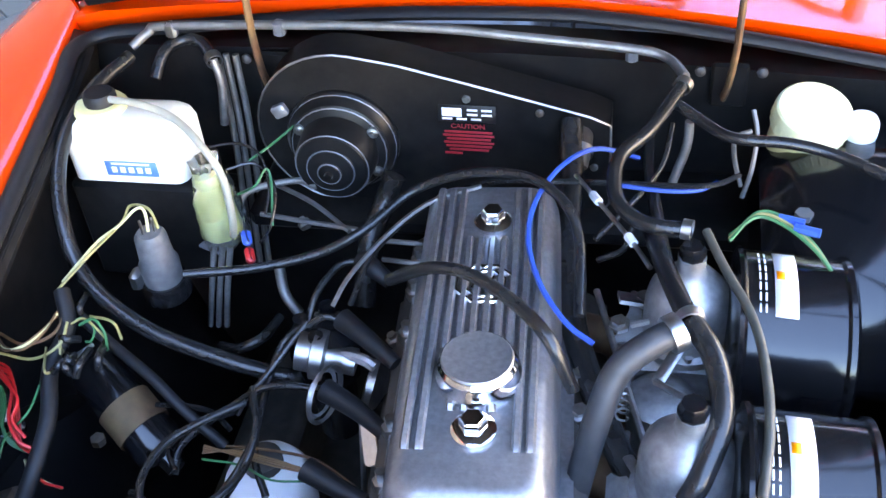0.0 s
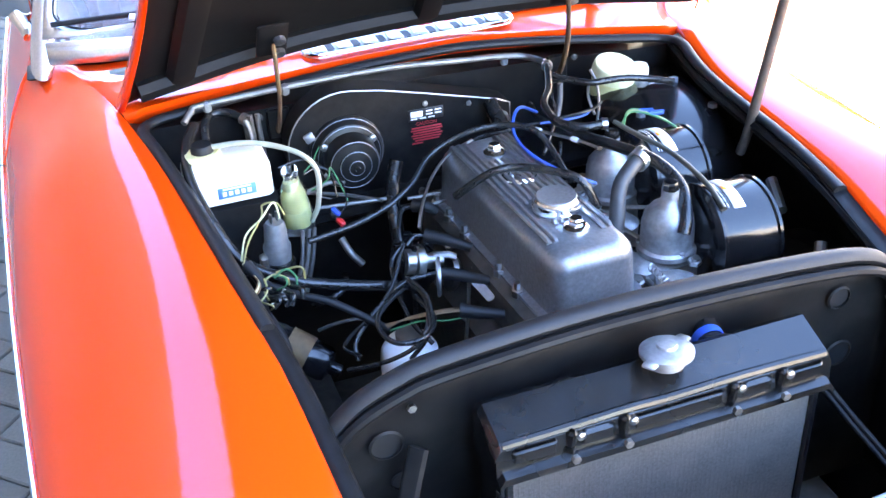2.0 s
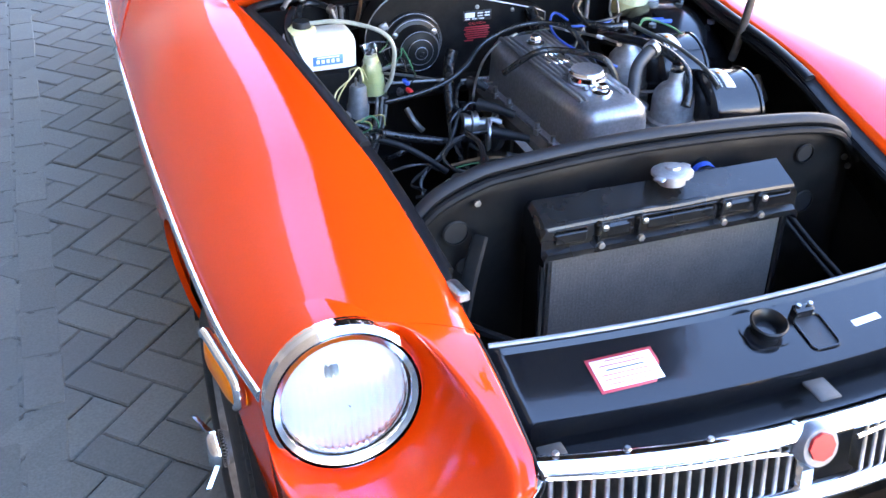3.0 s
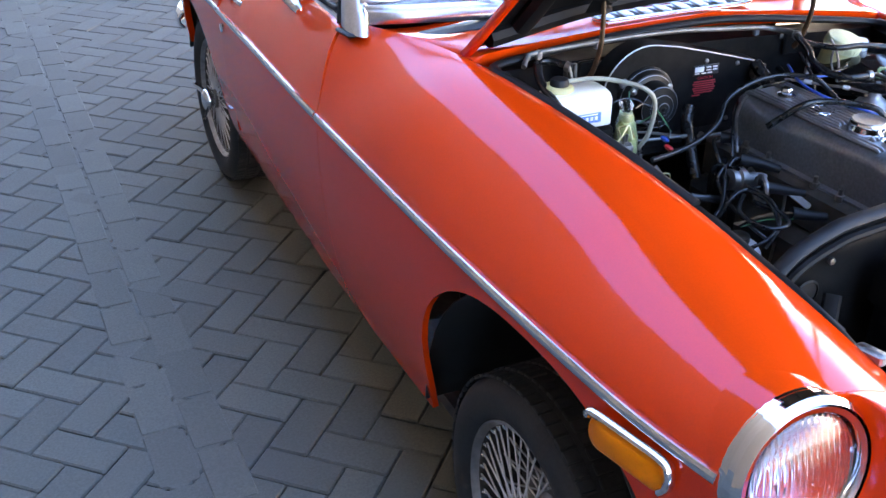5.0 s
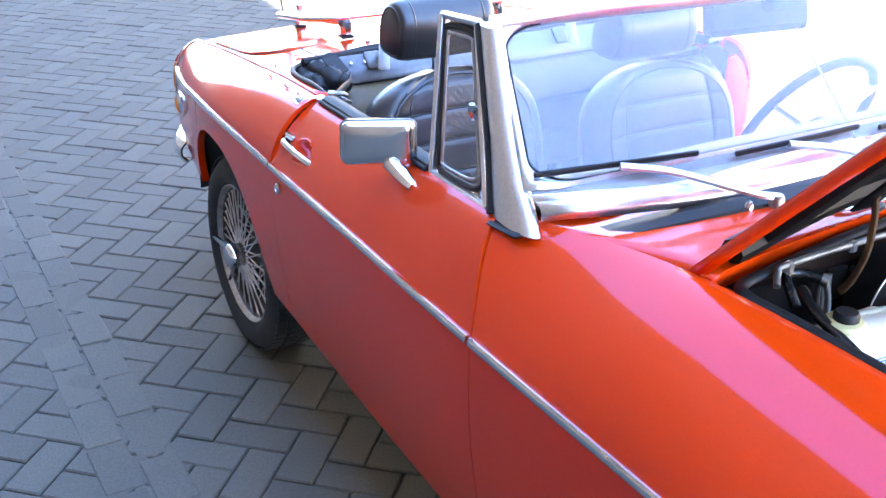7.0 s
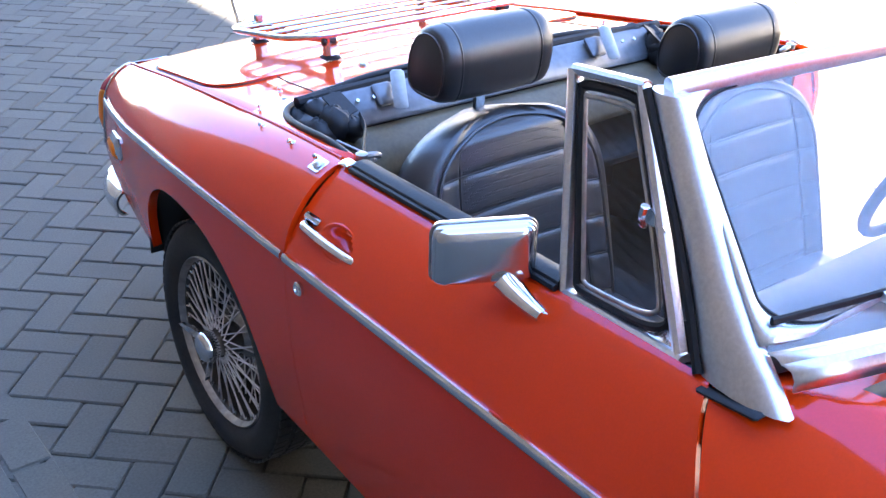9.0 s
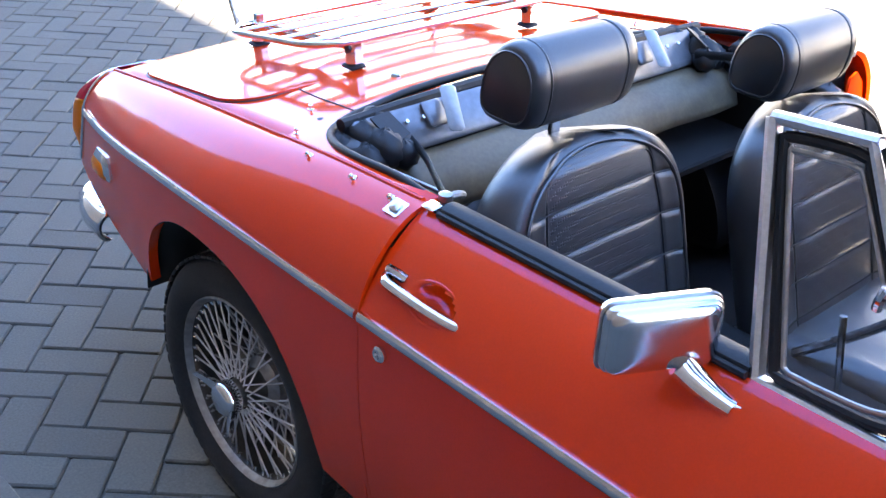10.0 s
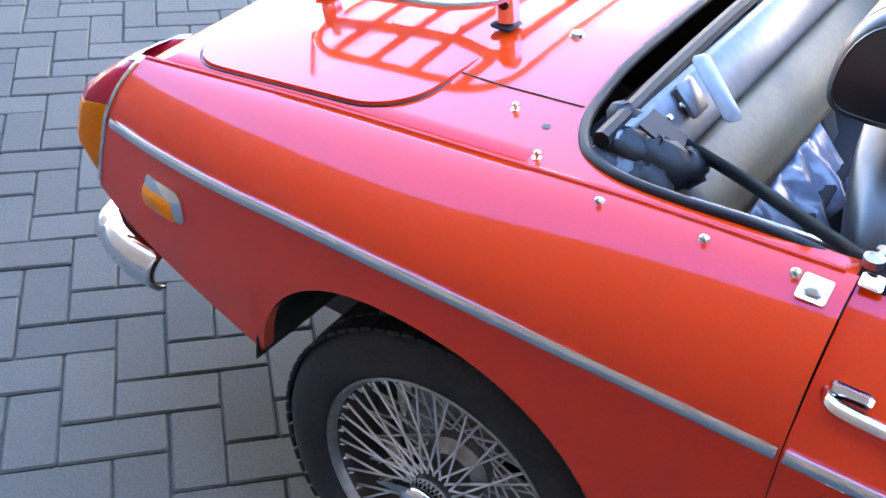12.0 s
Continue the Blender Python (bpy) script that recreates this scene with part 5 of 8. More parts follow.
cup = part("catch_cup", lathe([(0.022, -0.01), (0.022, 0.004), (0.0235, 0.010), (0.0275, 0.013), (0.0285, 0.018), (0.026, 0.020), (0.023, 0.017), (0.017, 0.004), (0.0165, -0.004), (0.012, -0.006), (0.011, -0.012), (0.0, -0.012)], 36, SL @ pose(0.026, -0.004, 0.004), caps=False), MOTOR, slam, "round black bonnet catch cup")
part("catch_flange", plate(rounded(0.066, 0.05, 0.012), 0.003, SL @ pose(0.020, -0.010, 0.004)), BLACK, slam)
# Black plate on the uncut panel gives the catch opening's shade.
part("catch_hole", plate(rounded(0.042, 0.062, 0.008), 0.0020, SL @ pose(0.100, -0.024, 0.0015)), PRINT_SHADE_BLACK, slam)
part("catch_frame", tube([SL @ Vector((0.100 + x, -0.024 + y, 0.003)) for x, y in rounded(0.046, 0.066, 0.010)], 0.0026, 6, smooth=False, closed=True), BLACK, slam)
part("safety_catch", rbox(0.034, 0.016, 0.02, 0.003, SL @ pose(0.098, 0.014, 0.008)), BLACK, slam)
for dx in (-0.01, 0.01):
    part("catch_bolt", lathe([(0.004, 0), (0.004, 0.005), (0.0, 0.006)], 8, SL @ pose(0.098 + dx, 0.014, 0.018)), STEEL, slam)
part("worn_label", rbox(0.05, 0.012, 0.0008, 0.0002, SL @ pose(0.190, -0.022, 0.001, 0, 0, 6)), WHITE, slam, "worn off white label")


def grille_y(x):
    return -0.585 - 0.062 * (1 - (x / 0.40) ** 2)


grille = part("grille", tube([(x, grille_y(x) + 0.008, 0.700 + 0.006 * (1 - (x / 0.4) ** 2)) for x in [-0.395 + 0.79 * i / 16 for i in range(17)]], 0.0125, 12, 3, flat=1.3, up=(0, 0, 1)), CHROME, car, "chrome grille with upright slats")
for side in (-1, 1):
    part("grille_end", tube([(side * 0.395, grille_y(0.395), 0.695), (side * 0.412, grille_y(0.41) - 0.004, 0.66), (side * 0.410, grille_y(0.41) - 0.008, 0.635), (side * 0.39, grille_y(0.395) - 0.012, 0.612)], 0.014, 12, 6), CHROME, grille)
    for k in range(19):
        x = side * (0.060 + 0.0178 * k)
        part("slat", rbox(0.0078, 0.024, 0.085, 0.002, pose(x, grille_y(x) + 0.006, 0.657, -6)), STEEL, grille)
    part("grille_inner", tube([(side * x, grille_y(x) - 0.002, 0.688 if x > 0.06 else 0.680) for x in (0.045, 0.12, 0.2, 0.3, 0.385)], 0.004, 8, 3), CHROME, grille)
# Black sheet stands in for the shaded space behind the slats.
part("grille_back", grid([[(x, grille_y(x) + 0.03, z) for x in [-0.40 + 0.8 * i / 10 for i in range(11)]] for z in (0.54, 0.69)]), PRINT_SHADE_BLACK, grille, skin=0.002)
part("grille_base", tube([(x, grille_y(x) - 0.014, 0.612) for x in [-0.40 + 0.8 * i / 12 for i in range(13)]], 0.014, 10, 3), CHROME, grille)
part("badge_housing", lathe([(0.030, -0.02), (0.030, -0.002), (0.027, 0.003), (0.0, 0.003)], 28, axes((-0.030, grille_y(0) - 0.0170, 0.697), (1, 0, 0), (0, 0.3, 1), (0, -1, 0.3))), GREY_METAL, grille)
part("centre_bar", rbox(0.030, 0.020, 0.075, 0.006, pose(-0.030, grille_y(0) + 0.002, 0.640, -6)), CHROME, grille)
part("badge", lathe([(0.020, 0.0), (0.020, 0.006), (0.0, 0.007)], 8, axes((-0.030, grille_y(0) - 0.0180, 0.700), (1, 0, 0), (0, 0.3, 1), (0, -1, 0.3))), REDPL, grille, "plain red eight-sided badge")
for x in (-0.37, -0.28, -0.17, -0.05, 0.12, 0.3):
    part("grille_screw", lathe([(0.005, 0), (0.004, 0.003), (0.0, 0.003)], 10, pose(x, grille_y(x) + 0.014, 0.716)), STEEL, grille)
for x in (-0.36, 0.05, 0.36):
    part("grille_bracket", rbox(0.036, 0.045, 0.006, 0.002, pose(x, -0.560, 0.690)), IRON, grille)
blade = smooth_path([(0.705, -0.47, 0.540), (0.668, -0.585, 0.545), (0.53, -0.660, 0.550), (0.25, -0.700, 0.553), (0.0, -0.710, 0.553)], 6)
blade = [Vector((-p.x, p.y, p.z)) for p in blade] + [p for p in blade[-2::-1]]
rows = []
for i, p in enumerate(blade):
    t = (blade[min(i + 1, len(blade) - 1)] - blade[max(i - 1, 0)]).normalized()
    o = Vector((t.y, -t.x, 0)).normalized()
    o = o if o.dot(p - Vector((0, 0.5, p.z))) > 0 else -o
    rows.append([p - o * 0.03 + Vector((0, 0, 0.044))] + [p + o * (0.026 * (1 - abs(h) ** 2.4)) + Vector((0, 0, 0.050 * h)) for h in (1, 0.85, 0.6, 0.3, 0, -0.3, -0.6, -0.85, -1)])
bs = grid(rows)
bs.f += [tuple(range(10)), tuple(len(bs.v) - 10 + j for j in range(10))]
bump_f = part("front_bumper", bs, CHROME, car, "curved chrome front bumper", face=(0, -1, 0.2), skin=0.003)
plate_f = part("number_plate", rbox(0.46, 0.010, 0.105, 0.004, pose(0.0, -0.760, 0.455, -8)), PRINT_SHADE_BLACK, car, "dark number plate with plain white bars")
for k in range(6):
    part("plate_bar", rbox(0.038, 0.004, 0.06, 0.001, pose(-0.18 + 0.072 * k, -0.766, 0.455, -8)), PRINT_WHITE, plate_f)
for side in (-1, 1):
    ind = part("indicator_lamp", rbox(0.15, 0.035, 0.055, 0.012, axes((side * 0.565, -0.632, 0.545), (side, 0.42, 0), (0, 0, 1), (0, -1, 0.1)) @ pose(0, 0, 0, 90)), ORANGE, car, "amber and clear front indicator lamp")
    part("indicator_rim", tube([Vector((side * x, y - 0.014, z)) for x, y, z in ((0.495, -0.650, 0.575), (0.565, -0.632, 0.578), (0.635, -0.602, 0.575), (0.635, -0.602, 0.52), (0.565, -0.632, 0.517), (0.495, -0.650, 0.52))], 0.005, 8, 3, closed=True, smooth=False), CHROME, ind)

# ---- bonnet hinges, prop, vents, seal ----
for x in (-0.292, 0.232):
    h = part("bonnet_hinge", tube([(x - 0.006, 0.600, 0.862), (x - 0.003, 0.585, 0.89), (x, 0.572, 0.94), (x + 0.001, 0.572, 0.99), (x + 0.002, 0.578, 1.03)], 0.0065, 8, 8, flat=0.6, up=(0, 1, 0.3)), RUST, car, "rusty steel bonnet hinge arm")
    part("hinge_plate", rbox(0.05, 0.09, 0.006, 0.002, axes((x, 0.570, 1.036), (1, 0, 0), bdir, bnor)), UNDER, h)
    for d in (-0.012, 0.016):
        part("hinge_bolt", lathe([(0.010, 0), (0.010, 0.008), (0.006, 0.010), (0.0, 0.010)], 8, axes((x + 0.01, 0.568 + d * 0.7, 1.028 - d), (1, 0, 0), bdir, -bnor)), STEEL, h)
    part("hinge_bracket", rbox(0.040, 0.010, 0.055, 0.003, pose(x, 0.617, 0.868)), BAY, h)
    for d in (-0.032, 0.034):
        part("bracket_bolt", lathe([(0.006, 0), (0.006, 0.004), (0.003, 0.006), (0.0, 0.006)], 10, axes((x + d, 0.617, 0.885), (1, 0, 0), (0, 0, 1), (0, -1, 0))), IRON, h)
part("prop_rod", tube([(0.428, 0.303, 0.80), (0.428, 0.285, 0.86), (0.430, 0.241, 1.08), (0.433, 0.166, 1.44)], 0.0085, 10, 4), PROP, car, "dull brown steel bonnet prop")
seal = part("aperture_seal", tube([(-edge_x(y) + 0.014, y, edge_z(y) - 0.006) for y in (0.05, 0.2, 0.35, 0.5, 0.575)] + [(-0.50, 0.612, 0.914), (-0.44, 0.624, 0.917), (-0.2, 0.650, 0.926), (0, 0.657, 0.928), (0.2, 0.650, 0.926), (0.44, 0.624, 0.917), (0.50, 0.612, 0.914)] + [(edge_x(y) - 0.014, y, edge_z(y) - 0.006) for y in (0.575, 0.5, 0.35, 0.2, 0.05)], 0.0080, 10, 6, flat=1.3), RUBBER, car, "black rubber seal round the engine bay")
part("seal_end_cap", rbox(0.02, 0.05, 0.016, 0.003, pose(-edge_x(-0.31) + 0.01, -0.31, edge_z(-0.31) - 0.002, -8, 0, 4)), STEEL, car, "scuffed bump stop")
part("seal_end_cap", rbox(0.02, 0.05, 0.016, 0.003, pose(edge_x(-0.31) - 0.01, -0.31, edge_z(-0.31) - 0.002, -8, 0, -4)), STEEL, car)
vent = part("scuttle_vent", placed(plate(rounded(0.40, 0.056, 0.027, 6), 0.006), axes((-0.015, 0.722, 0.9435), (1, 0, 0), (0, 1, 0), (0, 0, 1))), ALU, car, "bright louvred scuttle vent")
part("vent_rim", tube([(-0.015 + x, 0.722 + y, 0.944) for x, y in rounded(0.40, 0.056, 0.027, 6)], 0.003, 6, smooth=False, closed=True), CHROME, vent)
for k in range(8):
    part("louvre", rbox(0.030, 0.036, 0.006, 0.002, pose(-0.189 + 0.048 * k, 0.722, 0.9465, 0, 10, 0)), ALU, vent)
    # Black inlay beside each louvre supplies the slot's shade.
    part("vent_slot", plate(rounded(0.016, 0.034, 0.006, 3), 0.001, pose(-0.167 + 0.048 * k, 0.722, 0.9446)), PRINT_SHADE_BLACK, vent)

# ---- hoses, leads and wires ----
def line(name, r, material, label, pts):
    """One hose, lead, wire or pipe through a few bends."""
    ob = part(name, tube(pts, [r * 1.25, r * 0.8] if name == "plug_boot" else r, 10 if r > 0.003 else 6, 7), material, None, label)
    return tagged(ob, category=name.replace("_", " "), group=name.replace("_", " ") + " set in the engine bay")


line("brake_hose", 0.0085, HOSE, "black rubber hose looping along the inner wing", [(-0.438, 0.557, 0.92), (-0.462, 0.5, 0.91), (-0.469, 0.42, 0.89), (-0.453, 0.356, 0.85), (-0.424, 0.316, 0.8), (-0.363, 0.285, 0.77), (-0.295, 0.271, 0.75), (-0.218, 0.266, 0.73), (-0.176, 0.279, 0.71)])
line("control_cable", 0.0052, HOSE, "black sheathed cable arching over the engine", [(-0.319, 0.33, 0.8), (-0.247, 0.346, 0.8), (-0.183, 0.362, 0.81), (-0.136, 0.379, 0.83), (-0.094, 0.417, 0.85), (-0.052, 0.423, 0.87), (-0.01, 0.416, 0.885), (0.037, 0.403, 0.89), (0.073, 0.366, 0.89), (0.089, 0.334, 0.87), (0.094, 0.267, 0.84)])
line("control_cable", 0.003, HOSE, "thin black cable behind the engine", [(-0.141, 0.321, 0.78), (-0.12, 0.356, 0.82), (-0.081, 0.403, 0.84), (-0.037, 0.431, 0.85), (0.004, 0.435, 0.86), (0.044, 0.438, 0.86), (0.123, 0.44, 0.86), (0.205, 0.429, 0.87), (0.238, 0.449, 0.87)])
line("plug_lead", 0.0062, HOSE, "black plug lead lying across the rocker cover", [(-0.089, 0.299, 0.84), (-0.041, 0.27, 0.885), (-0.003, 0.258, 0.892), (0.041, 0.226, 0.892), (0.074, 0.192, 0.885), (0.096, 0.178, 0.84)])
line("vacuum_hose", 0.0027, BLUE, "bright blue vacuum hose", [(0.139, 0.498, 0.85), (0.098, 0.47, 0.88), (0.067, 0.429, 0.89), (0.045, 0.379, 0.885), (0.042, 0.326, 0.88), (0.058, 0.271, 0.875), (0.085, 0.228, 0.87), (0.11, 0.214, 0.86)])
line("breather_hose", 0.0122, GREY_HOSE, "thick grey rubber breather hose", [(0.1, 0.141, 0.74), (0.115, 0.154, 0.82), (0.131, 0.178, 0.865), (0.157, 0.194, 0.885), (0.181, 0.208, 0.89)])
line("breather_hose", 0.01, HOSE, "black rubber breather hose", [(0.19, 0.219, 0.89), (0.209, 0.185, 0.88), (0.215, 0.139, 0.865), (0.202, 0.102, 0.84), (0.191, 0.089, 0.82)])
line("breather_hose", 0.0095, HOSE, "black rubber breather hose", [(0.153, 0.376, 0.86), (0.169, 0.29, 0.88), (0.188, 0.218, 0.89)])
line("heater_hose", 0.0075, HOSE, "black heater hose with steel clips", [(0.18, 0.548, 0.91), (0.148, 0.471, 0.905), (0.12, 0.428, 0.9), (0.12, 0.379, 0.89), (0.147, 0.343, 0.89), (0.19, 0.336, 0.89)])
line("fuel_hose", 0.0042, OLIVE, "dull grey fuel hose by the air filters", [(0.203, 0.336, 0.89), (0.22, 0.289, 0.885), (0.24, 0.24, 0.88), (0.249, 0.188, 0.875), (0.25, 0.128, 0.87), (0.243, 0.069, 0.86)])
line("heater_hose", 0.013, HOSE, "thick black heater hose beside the engine", [(0.065, 0.532, 0.87), (0.071, 0.47, 0.83), (0.072, 0.396, 0.8), (0.083, 0.327, 0.78), (0.107, 0.249, 0.77), (0.134, 0.186, 0.76), (0.158, 0.136, 0.75)])
line("wiring_loom", 0.006, HOSE, "grey taped wiring loom", [(0.175, 0.518, 0.905), (0.204, 0.492, 0.9), (0.23, 0.469, 0.9), (0.284, 0.463, 0.9), (0.326, 0.454, 0.895), (0.369, 0.431, 0.89)])
line("brake_pipe", 0.0026, PIPE, "thin bent steel brake pipe", [(0.251, 0.52, 0.9), (0.256, 0.504, 0.88), (0.253, 0.486, 0.85), (0.246, 0.477, 0.82)])
line("brake_pipe", 0.0026, PIPE, "thin bent steel brake pipe", [(0.249, 0.497, 0.89), (0.234, 0.49, 0.885), (0.235, 0.491, 0.86), (0.244, 0.483, 0.83)])
line("throttle_cable", 0.0026, STEEL, "bare steel throttle cable", [(0.077, 0.45, 0.86), (0.109, 0.392, 0.865), (0.138, 0.338, 0.87), (0.155, 0.304, 0.87)])
line("washer_tube", 0.0042, TUBING, "yellowed clear washer tube", [(-0.432, 0.47, 0.92), (-0.382, 0.454, 0.925), (-0.338, 0.436, 0.92), (-0.298, 0.402, 0.91), (-0.280, 0.392, 0.88), (-0.284, 0.398, 0.82), (-0.295, 0.412, 0.785)])
line("heater_hose", 0.008, HOSE, "short bent black hose at the heater pipe", [(-0.424, 0.573, 0.88), (-0.418, 0.597, 0.9), (-0.403, 0.619, 0.905), (-0.378, 0.617, 0.905), (-0.353, 0.588, 0.9)])
line("water_pipe", 0.005, PIPE, "grey steel water pipe", [(-0.353, 0.588, 0.9), (-0.347, 0.581, 0.87), (-0.351, 0.572, 0.82)])
line("plug_lead", 0.0038, HOSE, "black plug lead from the distributor", [(-0.181, 0.299, 0.77), (-0.176, 0.324, 0.79), (-0.159, 0.358, 0.8), (-0.137, 0.367, 0.8)])
line("plug_boot", 0.0095, RUBBER, "black rubber plug boot", [(-0.137, 0.367, 0.8), (-0.119, 0.354, 0.8), (-0.104, 0.348, 0.79)])
line("plug_lead", 0.0038, HOSE, "black plug lead from the distributor", [(-0.176, 0.287, 0.78), (-0.159, 0.293, 0.79), (-0.139, 0.292, 0.785)])
line("plug_boot", 0.0095, RUBBER, "black rubber plug boot", [(-0.143, 0.296, 0.785), (-0.113, 0.276, 0.78), (-0.081, 0.255, 0.77)])
line("plug_lead", 0.0038, HOSE, "black plug lead from the distributor", [(-0.241, 0.219, 0.72), (-0.223, 0.217, 0.75), (-0.194, 0.224, 0.76), (-0.146, 0.224, 0.76)])
line("plug_boot", 0.0095, RUBBER, "black rubber plug boot", [(-0.146, 0.224, 0.76), (-0.111, 0.207, 0.755), (-0.073, 0.181, 0.75)])
line("plug_lead", 0.0038, HOSE, "black coil lead in a wide loop", [(-0.298, 0.167, 0.68), (-0.294, 0.187, 0.7), (-0.262, 0.21, 0.72), (-0.224, 0.234, 0.74), (-0.19, 0.278, 0.77), (-0.178, 0.293, 0.78)])
line("plug_boot", 0.0095, RUBBER, "black rubber plug boot", [(-0.145, 0.141, 0.745), (-0.116, 0.129, 0.74), (-0.083, 0.118, 0.735)])
line("plug_lead", 0.0038, HOSE, "black plug lead from the distributor", [(-0.19, 0.137, 0.7), (-0.209, 0.173, 0.72), (-0.212, 0.235, 0.74), (-0.204, 0.279, 0.76), (-0.181, 0.293, 0.78)])
line("control_cable", 0.003, HOSE, "thin black cable loop", [(-0.294, 0.163, 0.69), (-0.311, 0.193, 0.69), (-0.286, 0.213, 0.7), (-0.242, 0.221, 0.72)])
line("wire", 0.0016, RUST, "brown wire over the oil filter", [(-0.234, 0.169, 0.73), (-0.193, 0.166, 0.735), (-0.141, 0.159, 0.735), (-0.1, 0.138, 0.73)])
line("wire", 0.0016, YELLOW, "yellow wire to the valve", [(-0.429, 0.273, 0.82), (-0.41, 0.319, 0.83), (-0.382, 0.348, 0.85), (-0.376, 0.364, 0.86), (-0.355, 0.361, 0.86), (-0.346, 0.354, 0.84)])
line("wire", 0.0016, CREAM, "pale wire to the valve", [(-0.429, 0.286, 0.82), (-0.411, 0.337, 0.83), (-0.383, 0.343, 0.85), (-0.364, 0.354, 0.865), (-0.357, 0.356, 0.86), (-0.355, 0.348, 0.84)])
line("wire", 0.0018, REDPL, "red wire by the inner wing", [(-0.468, 0.198, 0.78), (-0.444, 0.175, 0.78), (-0.437, 0.148, 0.77), (-0.423, 0.131, 0.76), (-0.409, 0.13, 0.75)])
line("wire", 0.0018, REDPL, "red wire by the inner wing", [(-0.464, 0.191, 0.78), (-0.433, 0.165, 0.78), (-0.432, 0.146, 0.77), (-0.417, 0.135, 0.76)])
line("wire", 0.0018, RUST, "brown wire by the inner wing", [(-0.476, 0.228, 0.8), (-0.445, 0.216, 0.8), (-0.422, 0.23, 0.8), (-0.414, 0.248, 0.81), (-0.425, 0.269, 0.82)])
line("wire", 0.0016, YELLOW, "yellow wire by the inner wing", [(-0.471, 0.211, 0.79), (-0.433, 0.207, 0.79), (-0.408, 0.22, 0.8), (-0.406, 0.241, 0.81)])
line("wiring_loom", 0.0085, RUBBER, "dark taped wiring loom", [(-0.424, 0.274, 0.82), (-0.41, 0.243, 0.8), (-0.418, 0.207, 0.78), (-0.405, 0.16, 0.76), (-0.405, 0.115, 0.74), (-0.412, 0.09, 0.72)])
line("wiring_loom", 0.006, RUBBER, "dark taped wiring loom to the coil", [(-0.412, 0.269, 0.79), (-0.365, 0.245, 0.77), (-0.321, 0.22, 0.76), (-0.283, 0.198, 0.74), (-0.244, 0.184, 0.71)])
line("wire", 0.0015, GREEN, "green wire with bullet connector", [(-0.392, 0.238, 0.81), (-0.374, 0.238, 0.82), (-0.362, 0.23, 0.81), (-0.363, 0.226, 0.79)])
line("wire", 0.0015, YELLOW, "yellow wire with bullet connector", [(-0.386, 0.251, 0.81), (-0.353, 0.236, 0.82), (-0.348, 0.233, 0.8)])
line("wire", 0.0015, YELLOW, "yellow wire with bullet connector", [(-0.411, 0.227, 0.8), (-0.406, 0.214, 0.79), (-0.388, 0.208, 0.79)])
line("wire", 0.0023, STEEL, "grey sleeved bullet connectors", [(-0.404, 0.216, 0.78), (-0.386, 0.224, 0.79), (-0.381, 0.232, 0.79)])
line("wire", 0.0015, GREEN, "green and yellow fan motor wire", [(-0.233, 0.544, 0.86), (-0.256, 0.512, 0.85), (-0.268, 0.485, 0.85), (-0.286, 0.476, 0.84)])
line("wire", 0.0016, HOSE, "black fan motor wire", [(-0.327, 0.472, 0.86), (-0.293, 0.473, 0.865), (-0.265, 0.461, 0.86), (-0.25, 0.433, 0.84), (-0.25, 0.409, 0.82)])
line("wire", 0.0016, HOSE, "black fan motor wire", [(-0.294, 0.433, 0.86), (-0.266, 0.445, 0.86), (-0.241, 0.427, 0.845), (-0.239, 0.391, 0.82), (-0.253, 0.386, 0.8)])
line("wire", 0.0014, GREEN, "thin green wire by the heater", [(-0.286, 0.428, 0.83), (-0.26, 0.419, 0.85), (-0.251, 0.436, 0.86), (-0.245, 0.43, 0.85), (-0.237, 0.391, 0.82)])
line("water_pipe", 0.006, PIPE, "bent grey pipe low in the bay", [(-0.25, 0.412, 0.74), (-0.241, 0.392, 0.72), (-0.225, 0.383, 0.7)])
line("water_pipe", 0.004, PIPE, "bent grey pipe below the heater", [(-0.217, 0.487, 0.8), (-0.246, 0.495, 0.8), (-0.293, 0.471, 0.8), (-0.299, 0.442, 0.79)])
line("heater_hose", 0.013, HOSE, "thick black hose below the heater", [(-0.124, 0.488, 0.82), (-0.137, 0.475, 0.79), (-0.15, 0.441, 0.76), (-0.155, 0.403, 0.7)])
line("heater_hose", 0.007, HOSE, "black hose on the bulkhead", [(0.149, 0.554, 0.84), (0.151, 0.505, 0.83), (0.162, 0.4, 0.84), (0.17, 0.32, 0.86)])
line("water_pipe", 0.005, PIPE, "grey pipe on the bulkhead", [(0.188, 0.51, 0.89), (0.187, 0.507, 0.86), (0.175, 0.496, 0.82)])
line("wire", 0.0014, GREEN, "green wire looping to the fuse block", [(-0.489, 0.175, 0.765), (-0.491, 0.193, 0.764), (-0.483, 0.199, 0.76), (-0.471, 0.182, 0.754), (-0.461, 0.161, 0.745), (-0.45, 0.147, 0.734), (-0.436, 0.147, 0.72)])
line("wire", 0.0014, GREEN, "green wire looping to the fuse block", [(-0.486, 0.173, 0.765), (-0.488, 0.191, 0.764), (-0.48, 0.197, 0.76), (-0.467, 0.18, 0.755), (-0.459, 0.159, 0.745), (-0.449, 0.148, 0.734), (-0.435, 0.148, 0.72)])
line("wire", 0.0014, GREEN, "green wire looping to the fuse block", [(-0.482, 0.171, 0.765), (-0.484, 0.189, 0.764), (-0.477, 0.196, 0.76), (-0.464, 0.178, 0.754), (-0.457, 0.157, 0.745), (-0.448, 0.149, 0.734), (-0.434, 0.149, 0.72)])
